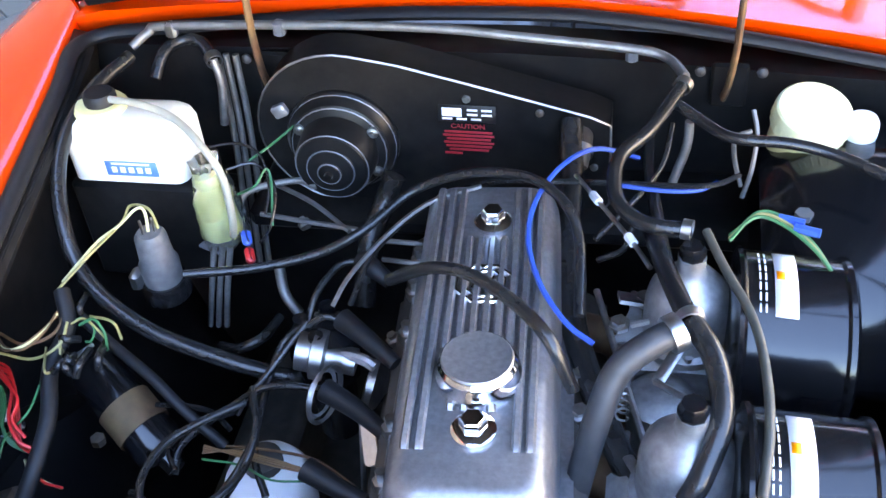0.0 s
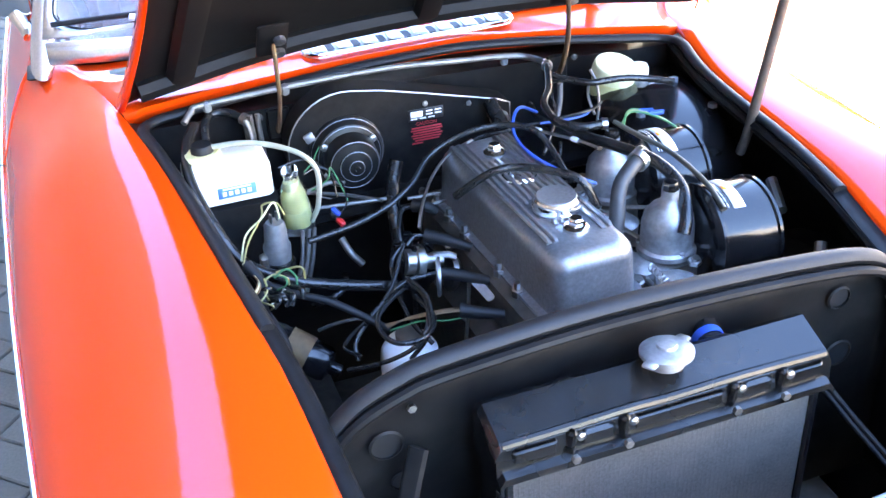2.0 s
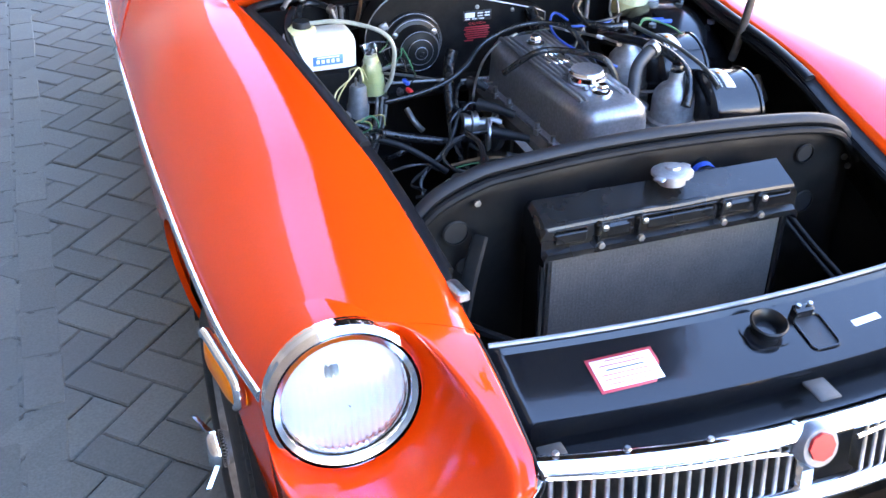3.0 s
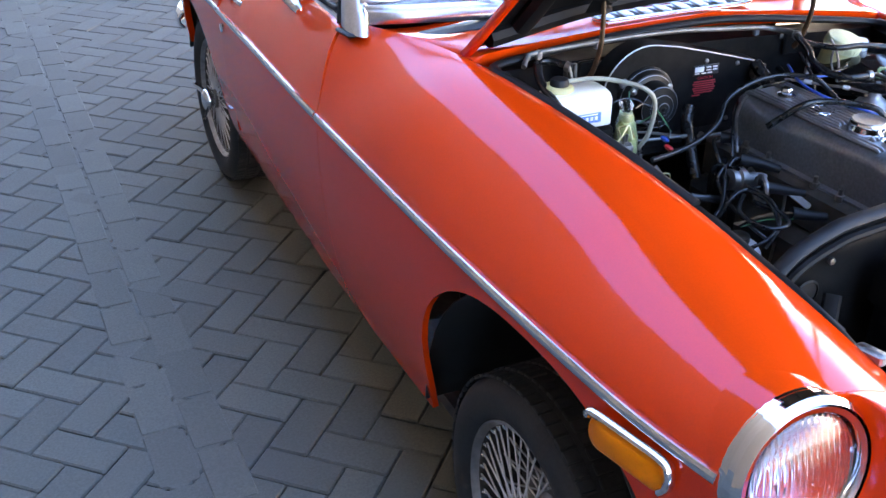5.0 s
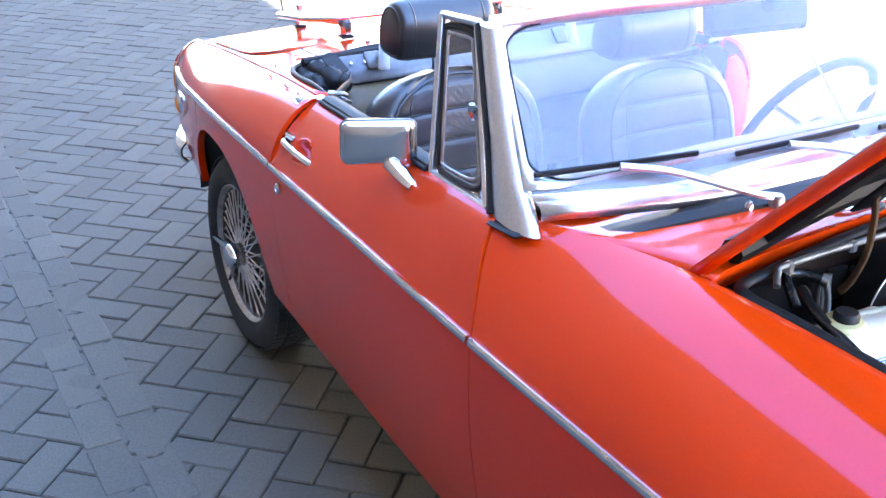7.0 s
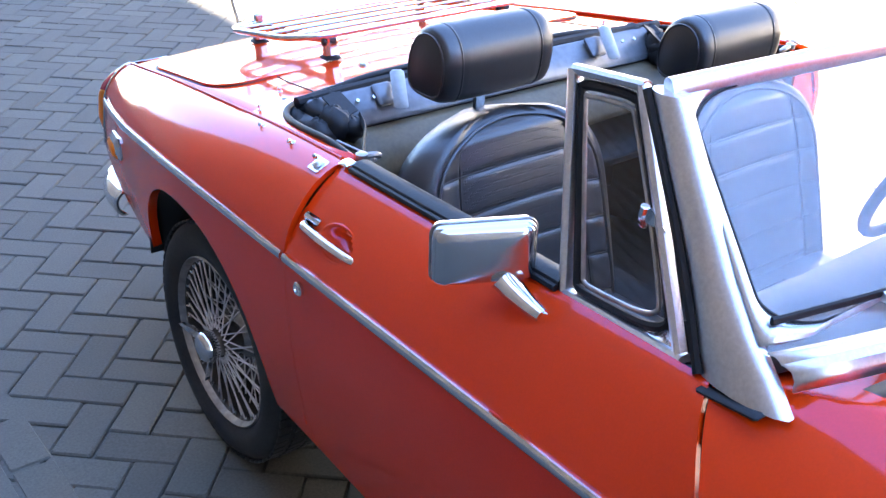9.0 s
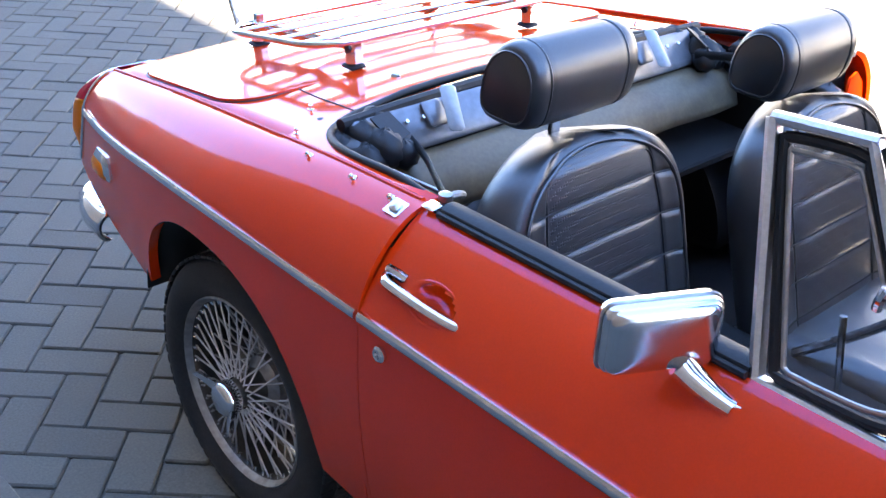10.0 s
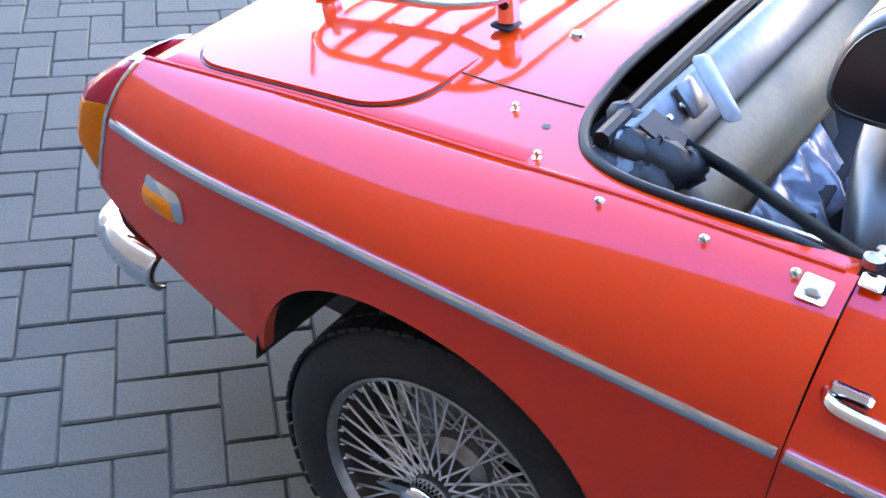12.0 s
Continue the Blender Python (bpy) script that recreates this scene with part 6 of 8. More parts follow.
line("wire", 0.0014, GREEN, "green wire looping to the fuse block", [(-0.479, 0.169, 0.765), (-0.481, 0.187, 0.764), (-0.473, 0.194, 0.76), (-0.461, 0.177, 0.754), (-0.456, 0.155, 0.745), (-0.448, 0.15, 0.734), (-0.434, 0.15, 0.72)])
line("wire", 0.0014, REDPL, "red wire looping to the fuse block", [(-0.512, 0.206, 0.775), (-0.494, 0.216, 0.772), (-0.472, 0.213, 0.767), (-0.458, 0.193, 0.76), (-0.448, 0.168, 0.749), (-0.441, 0.148, 0.735), (-0.433, 0.148, 0.72)])
line("wire", 0.0014, REDPL, "red wire looping to the fuse block", [(-0.511, 0.201, 0.775), (-0.492, 0.211, 0.772), (-0.469, 0.208, 0.767), (-0.455, 0.189, 0.76), (-0.446, 0.167, 0.749), (-0.439, 0.147, 0.735), (-0.43, 0.147, 0.72)])
line("wire", 0.0014, REDPL, "red wire looping to the fuse block", [(-0.509, 0.196, 0.775), (-0.49, 0.207, 0.772), (-0.465, 0.204, 0.767), (-0.452, 0.184, 0.76), (-0.444, 0.165, 0.749), (-0.437, 0.146, 0.735), (-0.428, 0.146, 0.72)])
line("wire", 0.0014, REDPL, "red wire looping to the fuse block", [(-0.507, 0.192, 0.775), (-0.489, 0.202, 0.772), (-0.462, 0.199, 0.767), (-0.448, 0.18, 0.76), (-0.441, 0.164, 0.749), (-0.434, 0.144, 0.735), (-0.426, 0.144, 0.72)])
line("wire", 0.0014, CREAM, "pale wire by the fuse block", [(-0.44, 0.145, 0.71), (-0.423, 0.126, 0.717), (-0.4, 0.118, 0.714), (-0.394, 0.124, 0.7)])
line("wire", 0.0014, REDPL, "red wire low in the bay", [(-0.417, 0.126, 0.715), (-0.399, 0.113, 0.722), (-0.39, 0.121, 0.705)])
line("wire", 0.0014, GREEN, "thin green wire low in the bay", [(-0.426, 0.211, 0.78), (-0.423, 0.187, 0.773), (-0.426, 0.161, 0.764), (-0.442, 0.137, 0.752), (-0.445, 0.112, 0.737), (-0.47, 0.106, 0.719), (-0.504, 0.123, 0.7)])
line("wire", 0.0014, RUST, "brown wire by the inner wing", [(-0.48, 0.227, 0.8), (-0.451, 0.2, 0.812), (-0.427, 0.193, 0.819), (-0.416, 0.214, 0.82), (-0.419, 0.249, 0.815)])
line("wire", 0.0014, CREAM, "brown wire by the inner wing", [(-0.479, 0.223, 0.8), (-0.45, 0.198, 0.812), (-0.428, 0.196, 0.82), (-0.417, 0.217, 0.82), (-0.418, 0.246, 0.815)])
line("wire", 0.0014, RUST, "brown wire by the inner wing", [(-0.477, 0.219, 0.8), (-0.45, 0.196, 0.812), (-0.428, 0.199, 0.82), (-0.418, 0.22, 0.82), (-0.417, 0.242, 0.815)])
line("wire", 0.0013, GREEN, "green and yellow wire with bullet connectors", [(-0.41, 0.243, 0.8), (-0.397, 0.251, 0.806), (-0.378, 0.239, 0.807), (-0.377, 0.227, 0.801), (-0.39, 0.235, 0.79)])
line("wire", 0.0013, YELLOW, "yellow wire with bullet connectors", [(-0.405, 0.243, 0.805), (-0.391, 0.247, 0.81), (-0.374, 0.238, 0.805), (-0.371, 0.241, 0.79)])
line("wire", 0.0013, YELLOW, "yellow wire with bullet connectors", [(-0.427, 0.223, 0.79), (-0.407, 0.184, 0.8), (-0.409, 0.197, 0.785)])
line("bullet_connector", 0.0042, HOSE, "dark sleeved bullet connector", [(-0.405, 0.193, 0.79), (-0.394, 0.193, 0.802), (-0.394, 0.216, 0.79)])
line("bullet_connector", 0.0042, HOSE, "dark sleeved bullet connector", [(-0.406, 0.221, 0.79), (-0.39, 0.2, 0.802), (-0.385, 0.202, 0.79)])
line("bullet_connector", 0.0042, HOSE, "dark sleeved bullet connector", [(-0.38, 0.189, 0.79), (-0.375, 0.195, 0.802), (-0.381, 0.224, 0.79)])
line("bullet_connector", 0.0042, HOSE, "dark sleeved bullet connector", [(-0.411, 0.267, 0.79), (-0.409, 0.27, 0.802), (-0.419, 0.299, 0.79)])
line("bullet_connector", 0.0042, HOSE, "dark sleeved bullet connector", [(-0.422, 0.239, 0.79), (-0.404, 0.226, 0.802), (-0.398, 0.237, 0.79)])
line("bullet_connector", 0.0042, HOSE, "dark sleeved bullet connector", [(-0.386, 0.193, 0.79), (-0.389, 0.191, 0.802), (-0.403, 0.213, 0.79)])
line("bullet_connector", 0.0042, HOSE, "dark sleeved bullet connector", [(-0.369, 0.235, 0.79), (-0.36, 0.206, 0.802), (-0.361, 0.201, 0.79)])
line("plug_lead", 0.0038, HOSE, "black lead in a wide loop", [(-0.214, 0.192, 0.77), (-0.245, 0.164, 0.773), (-0.27, 0.132, 0.776), (-0.277, 0.094, 0.777), (-0.264, 0.062, 0.777), (-0.233, 0.059, 0.775), (-0.208, 0.08, 0.771), (-0.193, 0.12, 0.766), (-0.2, 0.181, 0.76)])
line("plug_lead", 0.0034, HOSE, "black lead in a wide loop", [(-0.323, 0.127, 0.7), (-0.277, 0.1, 0.719), (-0.237, 0.09, 0.737), (-0.212, 0.101, 0.752), (-0.198, 0.126, 0.764), (-0.193, 0.16, 0.773), (-0.206, 0.193, 0.78)])
line("plug_lead", 0.0034, HOSE, "black lead along the block", [(-0.206, 0.198, 0.785), (-0.191, 0.156, 0.777), (-0.195, 0.121, 0.764), (-0.212, 0.096, 0.745), (-0.239, 0.09, 0.72)])
line("wire", 0.0012, RUST, "brown wire over the oil filter", [(-0.252, 0.155, 0.735), (-0.217, 0.154, 0.745), (-0.178, 0.145, 0.75), (-0.149, 0.14, 0.747), (-0.125, 0.141, 0.74)])
line("wire", 0.0012, RUST, "brown wire over the oil filter", [(-0.252, 0.158, 0.735), (-0.217, 0.152, 0.745), (-0.178, 0.143, 0.75), (-0.149, 0.139, 0.747), (-0.125, 0.14, 0.74)])
line("wire", 0.0012, RUST, "brown wire over the oil filter", [(-0.253, 0.161, 0.735), (-0.216, 0.151, 0.745), (-0.178, 0.141, 0.75), (-0.148, 0.138, 0.747), (-0.125, 0.139, 0.74)])
line("wire", 0.0012, RUST, "brown wire over the oil filter", [(-0.253, 0.164, 0.735), (-0.216, 0.149, 0.745), (-0.178, 0.138, 0.75), (-0.148, 0.136, 0.747), (-0.125, 0.138, 0.74)])
line("wire", 0.0012, GREEN, "thin green wire over the oil filter", [(-0.25, 0.148, 0.735), (-0.207, 0.138, 0.745), (-0.173, 0.125, 0.745), (-0.14, 0.135, 0.735)])
line("control_cable", 0.003, HOSE, "thin black cable low in the bay", [(-0.339, 0.236, 0.7), (-0.304, 0.23, 0.71), (-0.271, 0.224, 0.71), (-0.25, 0.212, 0.7)])
line("water_pipe", 0.0035, PIPE, "thin grey upright pipe", [(-0.314, 0.399, 0.78), (-0.323, 0.388, 0.732), (-0.343, 0.393, 0.66)])
line("water_pipe", 0.0035, PIPE, "thin grey upright pipe", [(-0.304, 0.399, 0.78), (-0.314, 0.388, 0.732), (-0.333, 0.393, 0.66)])
line("water_pipe", 0.0035, PIPE, "thin grey upright pipe", [(-0.295, 0.399, 0.78), (-0.305, 0.389, 0.732), (-0.323, 0.394, 0.66)])
line("water_pipe", 0.006, HOSE, "black bent pipe low in the bay", [(-0.319, 0.361, 0.66), (-0.288, 0.344, 0.677), (-0.263, 0.358, 0.684), (-0.255, 0.394, 0.68)])
line("control_cable", 0.0026, STEEL, "bare cable behind the engine", [(-0.151, 0.298, 0.8), (-0.136, 0.323, 0.82), (-0.103, 0.369, 0.84), (-0.063, 0.397, 0.86), (-0.015, 0.412, 0.87)])
line("water_pipe", 0.003, PIPE, "thin grey pipe along the bulkhead", [(-0.278, 0.513, 0.78), (-0.223, 0.481, 0.78), (-0.169, 0.435, 0.78)])
line("water_pipe", 0.003, PIPE, "thin grey pipe along the bulkhead", [(-0.278, 0.457, 0.78), (-0.223, 0.448, 0.78), (-0.161, 0.439, 0.78)])
line("water_pipe", 0.003, PIPE, "thin grey pipe along the bulkhead", [(-0.129, 0.423, 0.78), (-0.086, 0.421, 0.78), (-0.047, 0.418, 0.78)])
line("water_pipe", 0.003, PIPE, "thin grey pipe along the bulkhead", [(-0.123, 0.393, 0.78), (-0.084, 0.391, 0.78), (-0.055, 0.401, 0.78)])
line("control_cable", 0.0035, HOSE, "black cable by the carburettors", [(0.171, 0.519, 0.88), (0.164, 0.48, 0.86), (0.142, 0.437, 0.85), (0.101, 0.386, 0.83)])
line("control_cable", 0.0035, HOSE, "black cable by the carburettors", [(0.137, 0.396, 0.84), (0.129, 0.385, 0.82), (0.104, 0.39, 0.8)])
line("vacuum_hose", 0.0024, BLUE, "blue hose along the bulkhead", [(0.118, 0.437, 0.86), (0.161, 0.431, 0.86), (0.198, 0.434, 0.86), (0.217, 0.443, 0.865)])


def clip_at(p, q, r, w=0.009, material=STEEL):
    ob = part("hose_clip", lathe([(r, -w / 2), (r + 0.0018, -w / 2), (r + 0.0018, w / 2), (r, w / 2)], 20, along(p, q), caps=False), material, None, "bright steel hose clip")
    tagged(ob, category="hose clip", group="hose clips in the engine bay")
    return ob


clip_at((0.176, 0.205, 0.889), (0.181, 0.208, 0.89), 0.0148, 0.012, ALU)
clip_at((0.189, 0.222, 0.889), (0.19, 0.216, 0.889), 0.0105, 0.010, ALU)
clip_at((0.186, 0.337, 0.89), (0.19, 0.336, 0.89), 0.0078)
clip_at((0.180, 0.547, 0.910), (0.176, 0.538, 0.909), 0.0080)
clip_at((-0.353, 0.588, 0.900), (-0.358, 0.595, 0.902), 0.0082, 0.011)
for p, c in (((-0.262, 0.375, 0.815), BLUE), ((-0.258, 0.365, 0.800), REDPL)):
    ob = part("spade_connector", rbox(0.010, 0.018, 0.010, 0.003, pose(*p, 20, 10, 30)), c, None, "plastic wire connector, red or blue")
    tagged(ob, category="connector", group="wire connectors")
for p in ((0.270, 0.375, 0.878), (0.283, 0.362, 0.878)):
    ob = part("wire_connector", tube([p, (p[0] + 0.022, p[1] - 0.008, p[2] + 0.001)], 0.0045, 8, smooth=False), BLUE, None, "blue crimped wire connector")
    tagged(ob, category="connector", group="wire connectors")
for k, c in enumerate((GREEN, YELLOW, GREEN)):
    ob = part("wire", tube([(0.225, 0.345 + 0.004 * k, 0.872), (0.25, 0.376 - 0.003 * k, 0.882), (0.275, 0.374 - 0.006 * k, 0.879), (0.30, 0.350 - 0.004 * k, 0.87), (0.315, 0.325, 0.86)], 0.0018, 6), c, None, "green and yellow sensor wire")
    tagged(ob, category="wire", group="wire set in the engine bay")
for p, q in (((0.096, 0.415, 0.864), (0.103, 0.402, 0.865)), ((0.133, 0.347, 0.870), (0.139, 0.336, 0.870))):
    ob = part("cable_sleeve", tube([p, q], 0.0045, 8, smooth=False), WHITE, None, "white plastic cable sleeve")
    tagged(ob, category="cable sleeve", group="cable sleeves")
# heater pipe along the bulkhead
pipe = part("heater_pipe", tube([(-0.452, 0.590, 0.912), (-0.435, 0.607, 0.922), (-0.408, 0.612, 0.929), (-0.2, 0.612, 0.934), (-0.08, 0.612, 0.932), (0.0, 0.610, 0.926), (0.13, 0.607, 0.915), (0.165, 0.597, 0.910), (0.182, 0.560, 0.912)], 0.0055, 10, 7), PIPE, None, "bright steel heater pipe along the bulkhead")
tagged(pipe, category="pipe")
for x, z in ((-0.408, 0.927), (-0.275, 0.932), (0.125, 0.910)):
    ob = part("pipe_clip", rbox(0.014, 0.013, 0.020, 0.003, pose(x, 0.612, z - 0.003)), ALU if x < -0.4 else GREY_METAL, None, "small steel pipe clip")
    tagged(ob, category="pipe clip", group="pipe clips")
for x in (-0.352, -0.342, -0.330):
    ob = part("water_pipe", tube([(x, 0.60, 0.90), (x + 0.002, 0.59, 0.80), (x + 0.004, 0.55, 0.62)], 0.0042, 8), PIPE, None, "thin grey upright pipe")
    tagged(ob, category="pipe", group="water pipe set in the engine bay")

# ---- near side fittings on the body ----
for side in (-1, 1):
    d = near_door if side < 0 else door
    sx = lambda v: (side * v[0], v[1], v[2])
    handle = part("door_handle", tube([sx(p) for p in ((0.706, 1.818, 0.782), (0.722, 1.808, 0.780), (0.727, 1.790, 0.779), (0.728, 1.72, 0.777), (0.722, 1.66, 0.775), (0.704, 1.642, 0.776))], 0.0085, 10, 6, flat=1.15, up=(0, 0, 1)), CHROME, car, "chrome pull door handle")
    part("handle_button", rbox(0.011, 0.044, 0.015, 0.004, pose(side * 0.714, 1.797, 0.793, 0, side * -40, 0)), CHROME, handle)
    sec = section(1.712, "door")
    k = min(range(10, len(sec)), key=lambda i: abs(sec[i][1] - 0.787))
    up_ = Vector((sec[k + 1][0] - sec[k - 1][0], 0, sec[k + 1][1] - sec[k - 1][1])).normalized()
    out_ = Vector((up_.z, 0, -up_.x))
    cm = axes(sx((sec[k][0], 1.712, sec[k][1])), (0, 1, 0), (side * up_.x, 0, up_.z), (side * out_.x, 0, out_.z))
    part("handle_recess", lathe([(0.040, 0.0004), (0.0375, 0.0014), (0.034, 0.0006), (0.030, -0.004), (0.024, -0.012), (0.014, -0.017), (0.0, -0.018)], 44, cm @ Matrix.Diagonal((1.30, 0.80, 1, 1)), caps=False), RED, car)
    part("door_lock", lathe([(0.013, 0.0), (0.013, 0.005), (0.010, 0.008), (0.006, 0.008), (0.005, 0.004), (0.0, 0.004)], 24, axes(sx((0.754, 1.778, 0.682)), (0, 1, 0), (0, 0, 1), (side, 0, -0.05))), CHROME, car, "round chrome door lock")
    cap = part("door_capping", tube([sx((door_x(y) - 0.018, y, door_z(y) + 0.004)) for y in (1.27, 1.4, 1.6, 1.80)], 0.013, 10, 6, flat=1.6, up=(0, 0, 1)), RUBBER, car, "padded black door top")
    part("window_slot", tube([sx((door_x(y) + 0.004, y, door_z(y) + 0.004)) for y in (1.27, 1.4, 1.6, 1.80)], 0.005, 8, 6), RUBBER, car)
    part("door_striker", rbox(0.024, 0.024, 0.007, 0.003, pose(side * 0.628, 1.822, 0.865, 0, side * 8, 0)), CHROME, car, "chrome capping end")
    # front marker lamp
    m = axes(sx((low_x(-0.244, 0.692) - 0.004, -0.244, 0.692)), (side * 0.16, 1, -0.06), (0, 0.06, 1), (side, -0.16, 0.05))
    lens = Shape()
    rows = []
    for k, h in ((1.0, 0.0), (1.0, 0.012), (0.92, 0.020), (0.7, 0.025), (0.3, 0.027)):
        rows.append([m @ Vector((x * k, y * k, h)) for x, y in rounded(0.154, 0.050, 0.022, 6)])
    grid(rows, True, lens)
    lens.f.append(tuple(len(lens.v) - 28 + j for j in range(28)))
    ml = part("side_marker_lamp", lens, ORANGE, car, "long amber front side marker in chrome")
    part("marker_rim", tube([m @ Vector((x, y + 0.004, 0.016)) for x, y in ((0.076, 0.016), (0.066, 0.0245), (0.0, 0.0255), (-0.066, 0.0245), (-0.079, 0.011), (-0.077, -0.011), (-0.066, -0.0235))], 0.0065, 10, 5, flat=1.4), CHROME, ml)
    # rear marker lamp
    my, mz = 2.785, 0.570
    slope = (low_x(my + 0.05, mz) - low_x(my - 0.05, mz)) / 0.1
    m = axes(sx((low_x(my, mz), my + tail_lean(my, mz), mz)), (side * slope, 1, -0.10), (0, 0.10, 1), (side, -slope, 0))
    rm_ = part("side_marker_lamp", rbox(0.086, 0.040, 0.030, 0.008, m @ pose(0.004, -0.003, 0.004)), ORANGE, car, "short amber rear side marker in chrome")
    part("marker_rim", rbox(0.100, 0.056, 0.026, 0.010, m @ pose(0, 0.001, 0.0)), CHROME, rm_)
    # tail lamp on the wing's rear end
    sec = section(WING_END, "rear", 12, 20)
    sec = [(x, z) for x, z in sec if z > 0.500]
    rim = [sx((x, WING_END + tail_lean(WING_END, z) + 0.002, z)) for x, z in sec]
    part_at = [sum((Vector(rim[j + 1]) - Vector(rim[j])).length for j in range(i)) for i in range(len(rim))]
    part_at = [q / part_at[-1] for q in part_at]

    def lens_rows(lo, hi):
        rows = []
        for q, p in zip(part_at, rim):
            if lo <= q <= hi:
                out = 0.012 + 0.090 * min(1.0, q / 0.30) * min(1.0, (1.0 - q) / 0.40 + 0.22)
                p = Vector(p)
                rows.append([p + Vector((side * -k, o * out, -0.25 * o * out)) for k, o in ((0.003, 0.0), (0.010, 0.72), (0.030, 1.0), (0.070, 1.0), (0.095, 0.7), (0.104, 0.0))])
        return rows

    def at_least(rows):
        return grid(rows)

    tl = part("tail_lamp", at_least(lens_rows(0.0, 0.64)), ORANGE, car, "pointed tail lamp, amber below and red above", angle=20, face=(0, 1, 0), skin=0.002)
    part("brake_lens", at_least(lens_rows(0.58, 0.96)), REDLENS, tl, "red upper lens", angle=20, face=(0, 1, 0), skin=0.002)
    part("lamp_cap", at_least(lens_rows(0.93, 1.0)), CHROME, tl, "chrome cap", angle=40, face=(0, 1, 0), skin=0.002)
    part("lamp_rim", tube(rim, 0.0042, 8, smooth=False), CHROME, tl)
    # hood studs
    for y, dx in ((1.892, 0.645), (1.993, 0.638), (2.122, 0.627), (2.235, 0.572), (2.322, 0.478)):
        if dx > 0.6:
            sec = section(y, "rear")
            k = min(range(len(sec)), key=lambda i: abs(sec[i][0] - dx))
            z, tilt = sec[k][1], 42
        else:
            z, tilt = deck_z(dx, y), 4
        stud = part("hood_stud", lathe([(0.010, -0.002), (0.009, 0.002), (0.004, 0.003), (0.004, 0.008), (0.0062, 0.010), (0.0062, 0.014), (0.003, 0.017), (0.0, 0.017)], 14, pose(side * dx, y, z, 0, side * tilt, 0) @ Matrix.Scale(0.68, 4)), CHROME, car, "small chrome hood stud")
    sec = section(1.868, "rear")
    k = min(range(10, len(sec) - 1), key=lambda i: abs(sec[i][0] - 0.652))
    up_ = Vector((sec[k + 1][0] - sec[k - 1][0], 0, sec[k + 1][1] - sec[k - 1][1])).normalized()
    om = axes(sx((sec[k][0] + 0.003 * up_.z, 1.868, sec[k][1] - 0.003 * up_.x)), (0, 1, 0), (side * up_.x, 0, up_.z), (side * up_.z, 0, -up_.x))
    so = part("hood_socket", placed(plate(rounded(0.031, 0.031, 0.003, 3), 0.004), om), CHROME, car, "square chrome hood socket")
    part("socket_block", rbox(0.018, 0.018, 0.008, 0.003, om @ pose(0, 0, 0.003)), ALU, so)
    # Flat black disc on the deck takes the place of a shaded hole.
    part("hood_hole", lathe([(0.007, 0.0), (0.0, 0.0005)], 14, pose(side * 0.50, 2.262, deck_z(0.50, 2.262) + 0.0005), caps=False), PRINT_SHADE_BLACK, car)
    part("deck_button", lathe([(0.011, 0.0), (0.009, 0.006), (0.0, 0.009)], 14, pose(side * 0.24, 2.36, deck_z(0.24, 2.36))), CHROME, car, "small chrome deck button")
# rear bumper
blade = smooth_path([(0.652, 2.864, 0.386), (0.646, 2.935, 0.385), (0.622, 3.000, 0.384), (0.56, 3.048, 0.384), (0.2, 3.075, 0.386), (0, 3.078, 0.386)], 6)
blade = [Vector((-p.x, p.y, p.z)) for p in blade] + [p for p in blade[-2::-1]]
rows = []
for i, p in enumerate(blade):
    t = (blade[min(i + 1, len(blade) - 1)] - blade[max(i - 1, 0)]).normalized()
    o = Vector((t.y * -1, t.x, 0)).normalized()
    o = o if o.dot(p - Vector((0, 2.5, p.z))) > 0 else -o
    rows.append([p + o * (0.022 * (1 - abs(h) ** 2.4)) + Vector((0, 0, 0.037 * h)) for h in (-1, -0.85, -0.6, -0.3, 0, 0.3, 0.6, 0.85, 1)] + [p - o * 0.018 + Vector((0, 0, 0.038)), p - o * 0.030 + Vector((0, 0, 0.032))])
# the ends are rounded inwards
for k, q in ((0, 2), (-1, -3)):
    d = (rows[k][4] - rows[q][4]).normalized()
    rows.insert(0 if k == 0 else len(rows), [p + d * 0.008 + Vector((-0.010 if p.x > 0 else 0.010, 0, 0.15 * (0.39 - p.z))) for p in rows[k]])
bs = grid(rows)
part("rear_bumper", bs, CHROME, car, "wrapped chrome rear bumper", face=(0, 1, 0), skin=0.004)
part("bumper_bolt", lathe([(0.008, 0.0), (0.007, 0.004), (0.0, 0.006)], 14, axes((-0.634, 2.998, 0.366), (0, 1, 0), (0, 0, 1), (-0.8, 0.6, 0))), STEEL, car)

# Thin black bead draws the shade of the groove in the deck.
for side in (-1, 1):
    part("panel_seam", tube([(side * x, y, deck_z(x, y) + 0.0004) for x, y in ((0.415, 2.446), (0.425, 2.38), (0.43, 2.31), (0.435, 2.245))], 0.0016, 6, 3), PRINT_SHADE_BLACK, car)
# cockpit edge rubber round the rear opening
edge = [(-0.590, 1.85, 0.848)] + [(-opening_x(y), y, deck_z(min(opening_x(y), 0.59), y) + 0.001) for y in (1.95, 2.05, 2.12, 2.17, 2.20, 2.225, 2.238)] + [(-0.30, 2.2455, 0.838), (-0.15, 2.246, 0.842), (0, 2.246, 0.843), (0.15, 2.246, 0.842), (0.30, 2.2455, 0.838)] + [(opening_x(y), y, deck_z(min(opening_x(y), 0.59), y) + 0.001) for y in (2.238, 2.225, 2.20, 2.17, 2.12, 2.05, 1.95)] + [(0.590, 1.85, 0.848)]
part("cockpit_beading", tube(edge, 0.0075, 10, 6), RUBBER, car, "black edge beading round the cockpit")

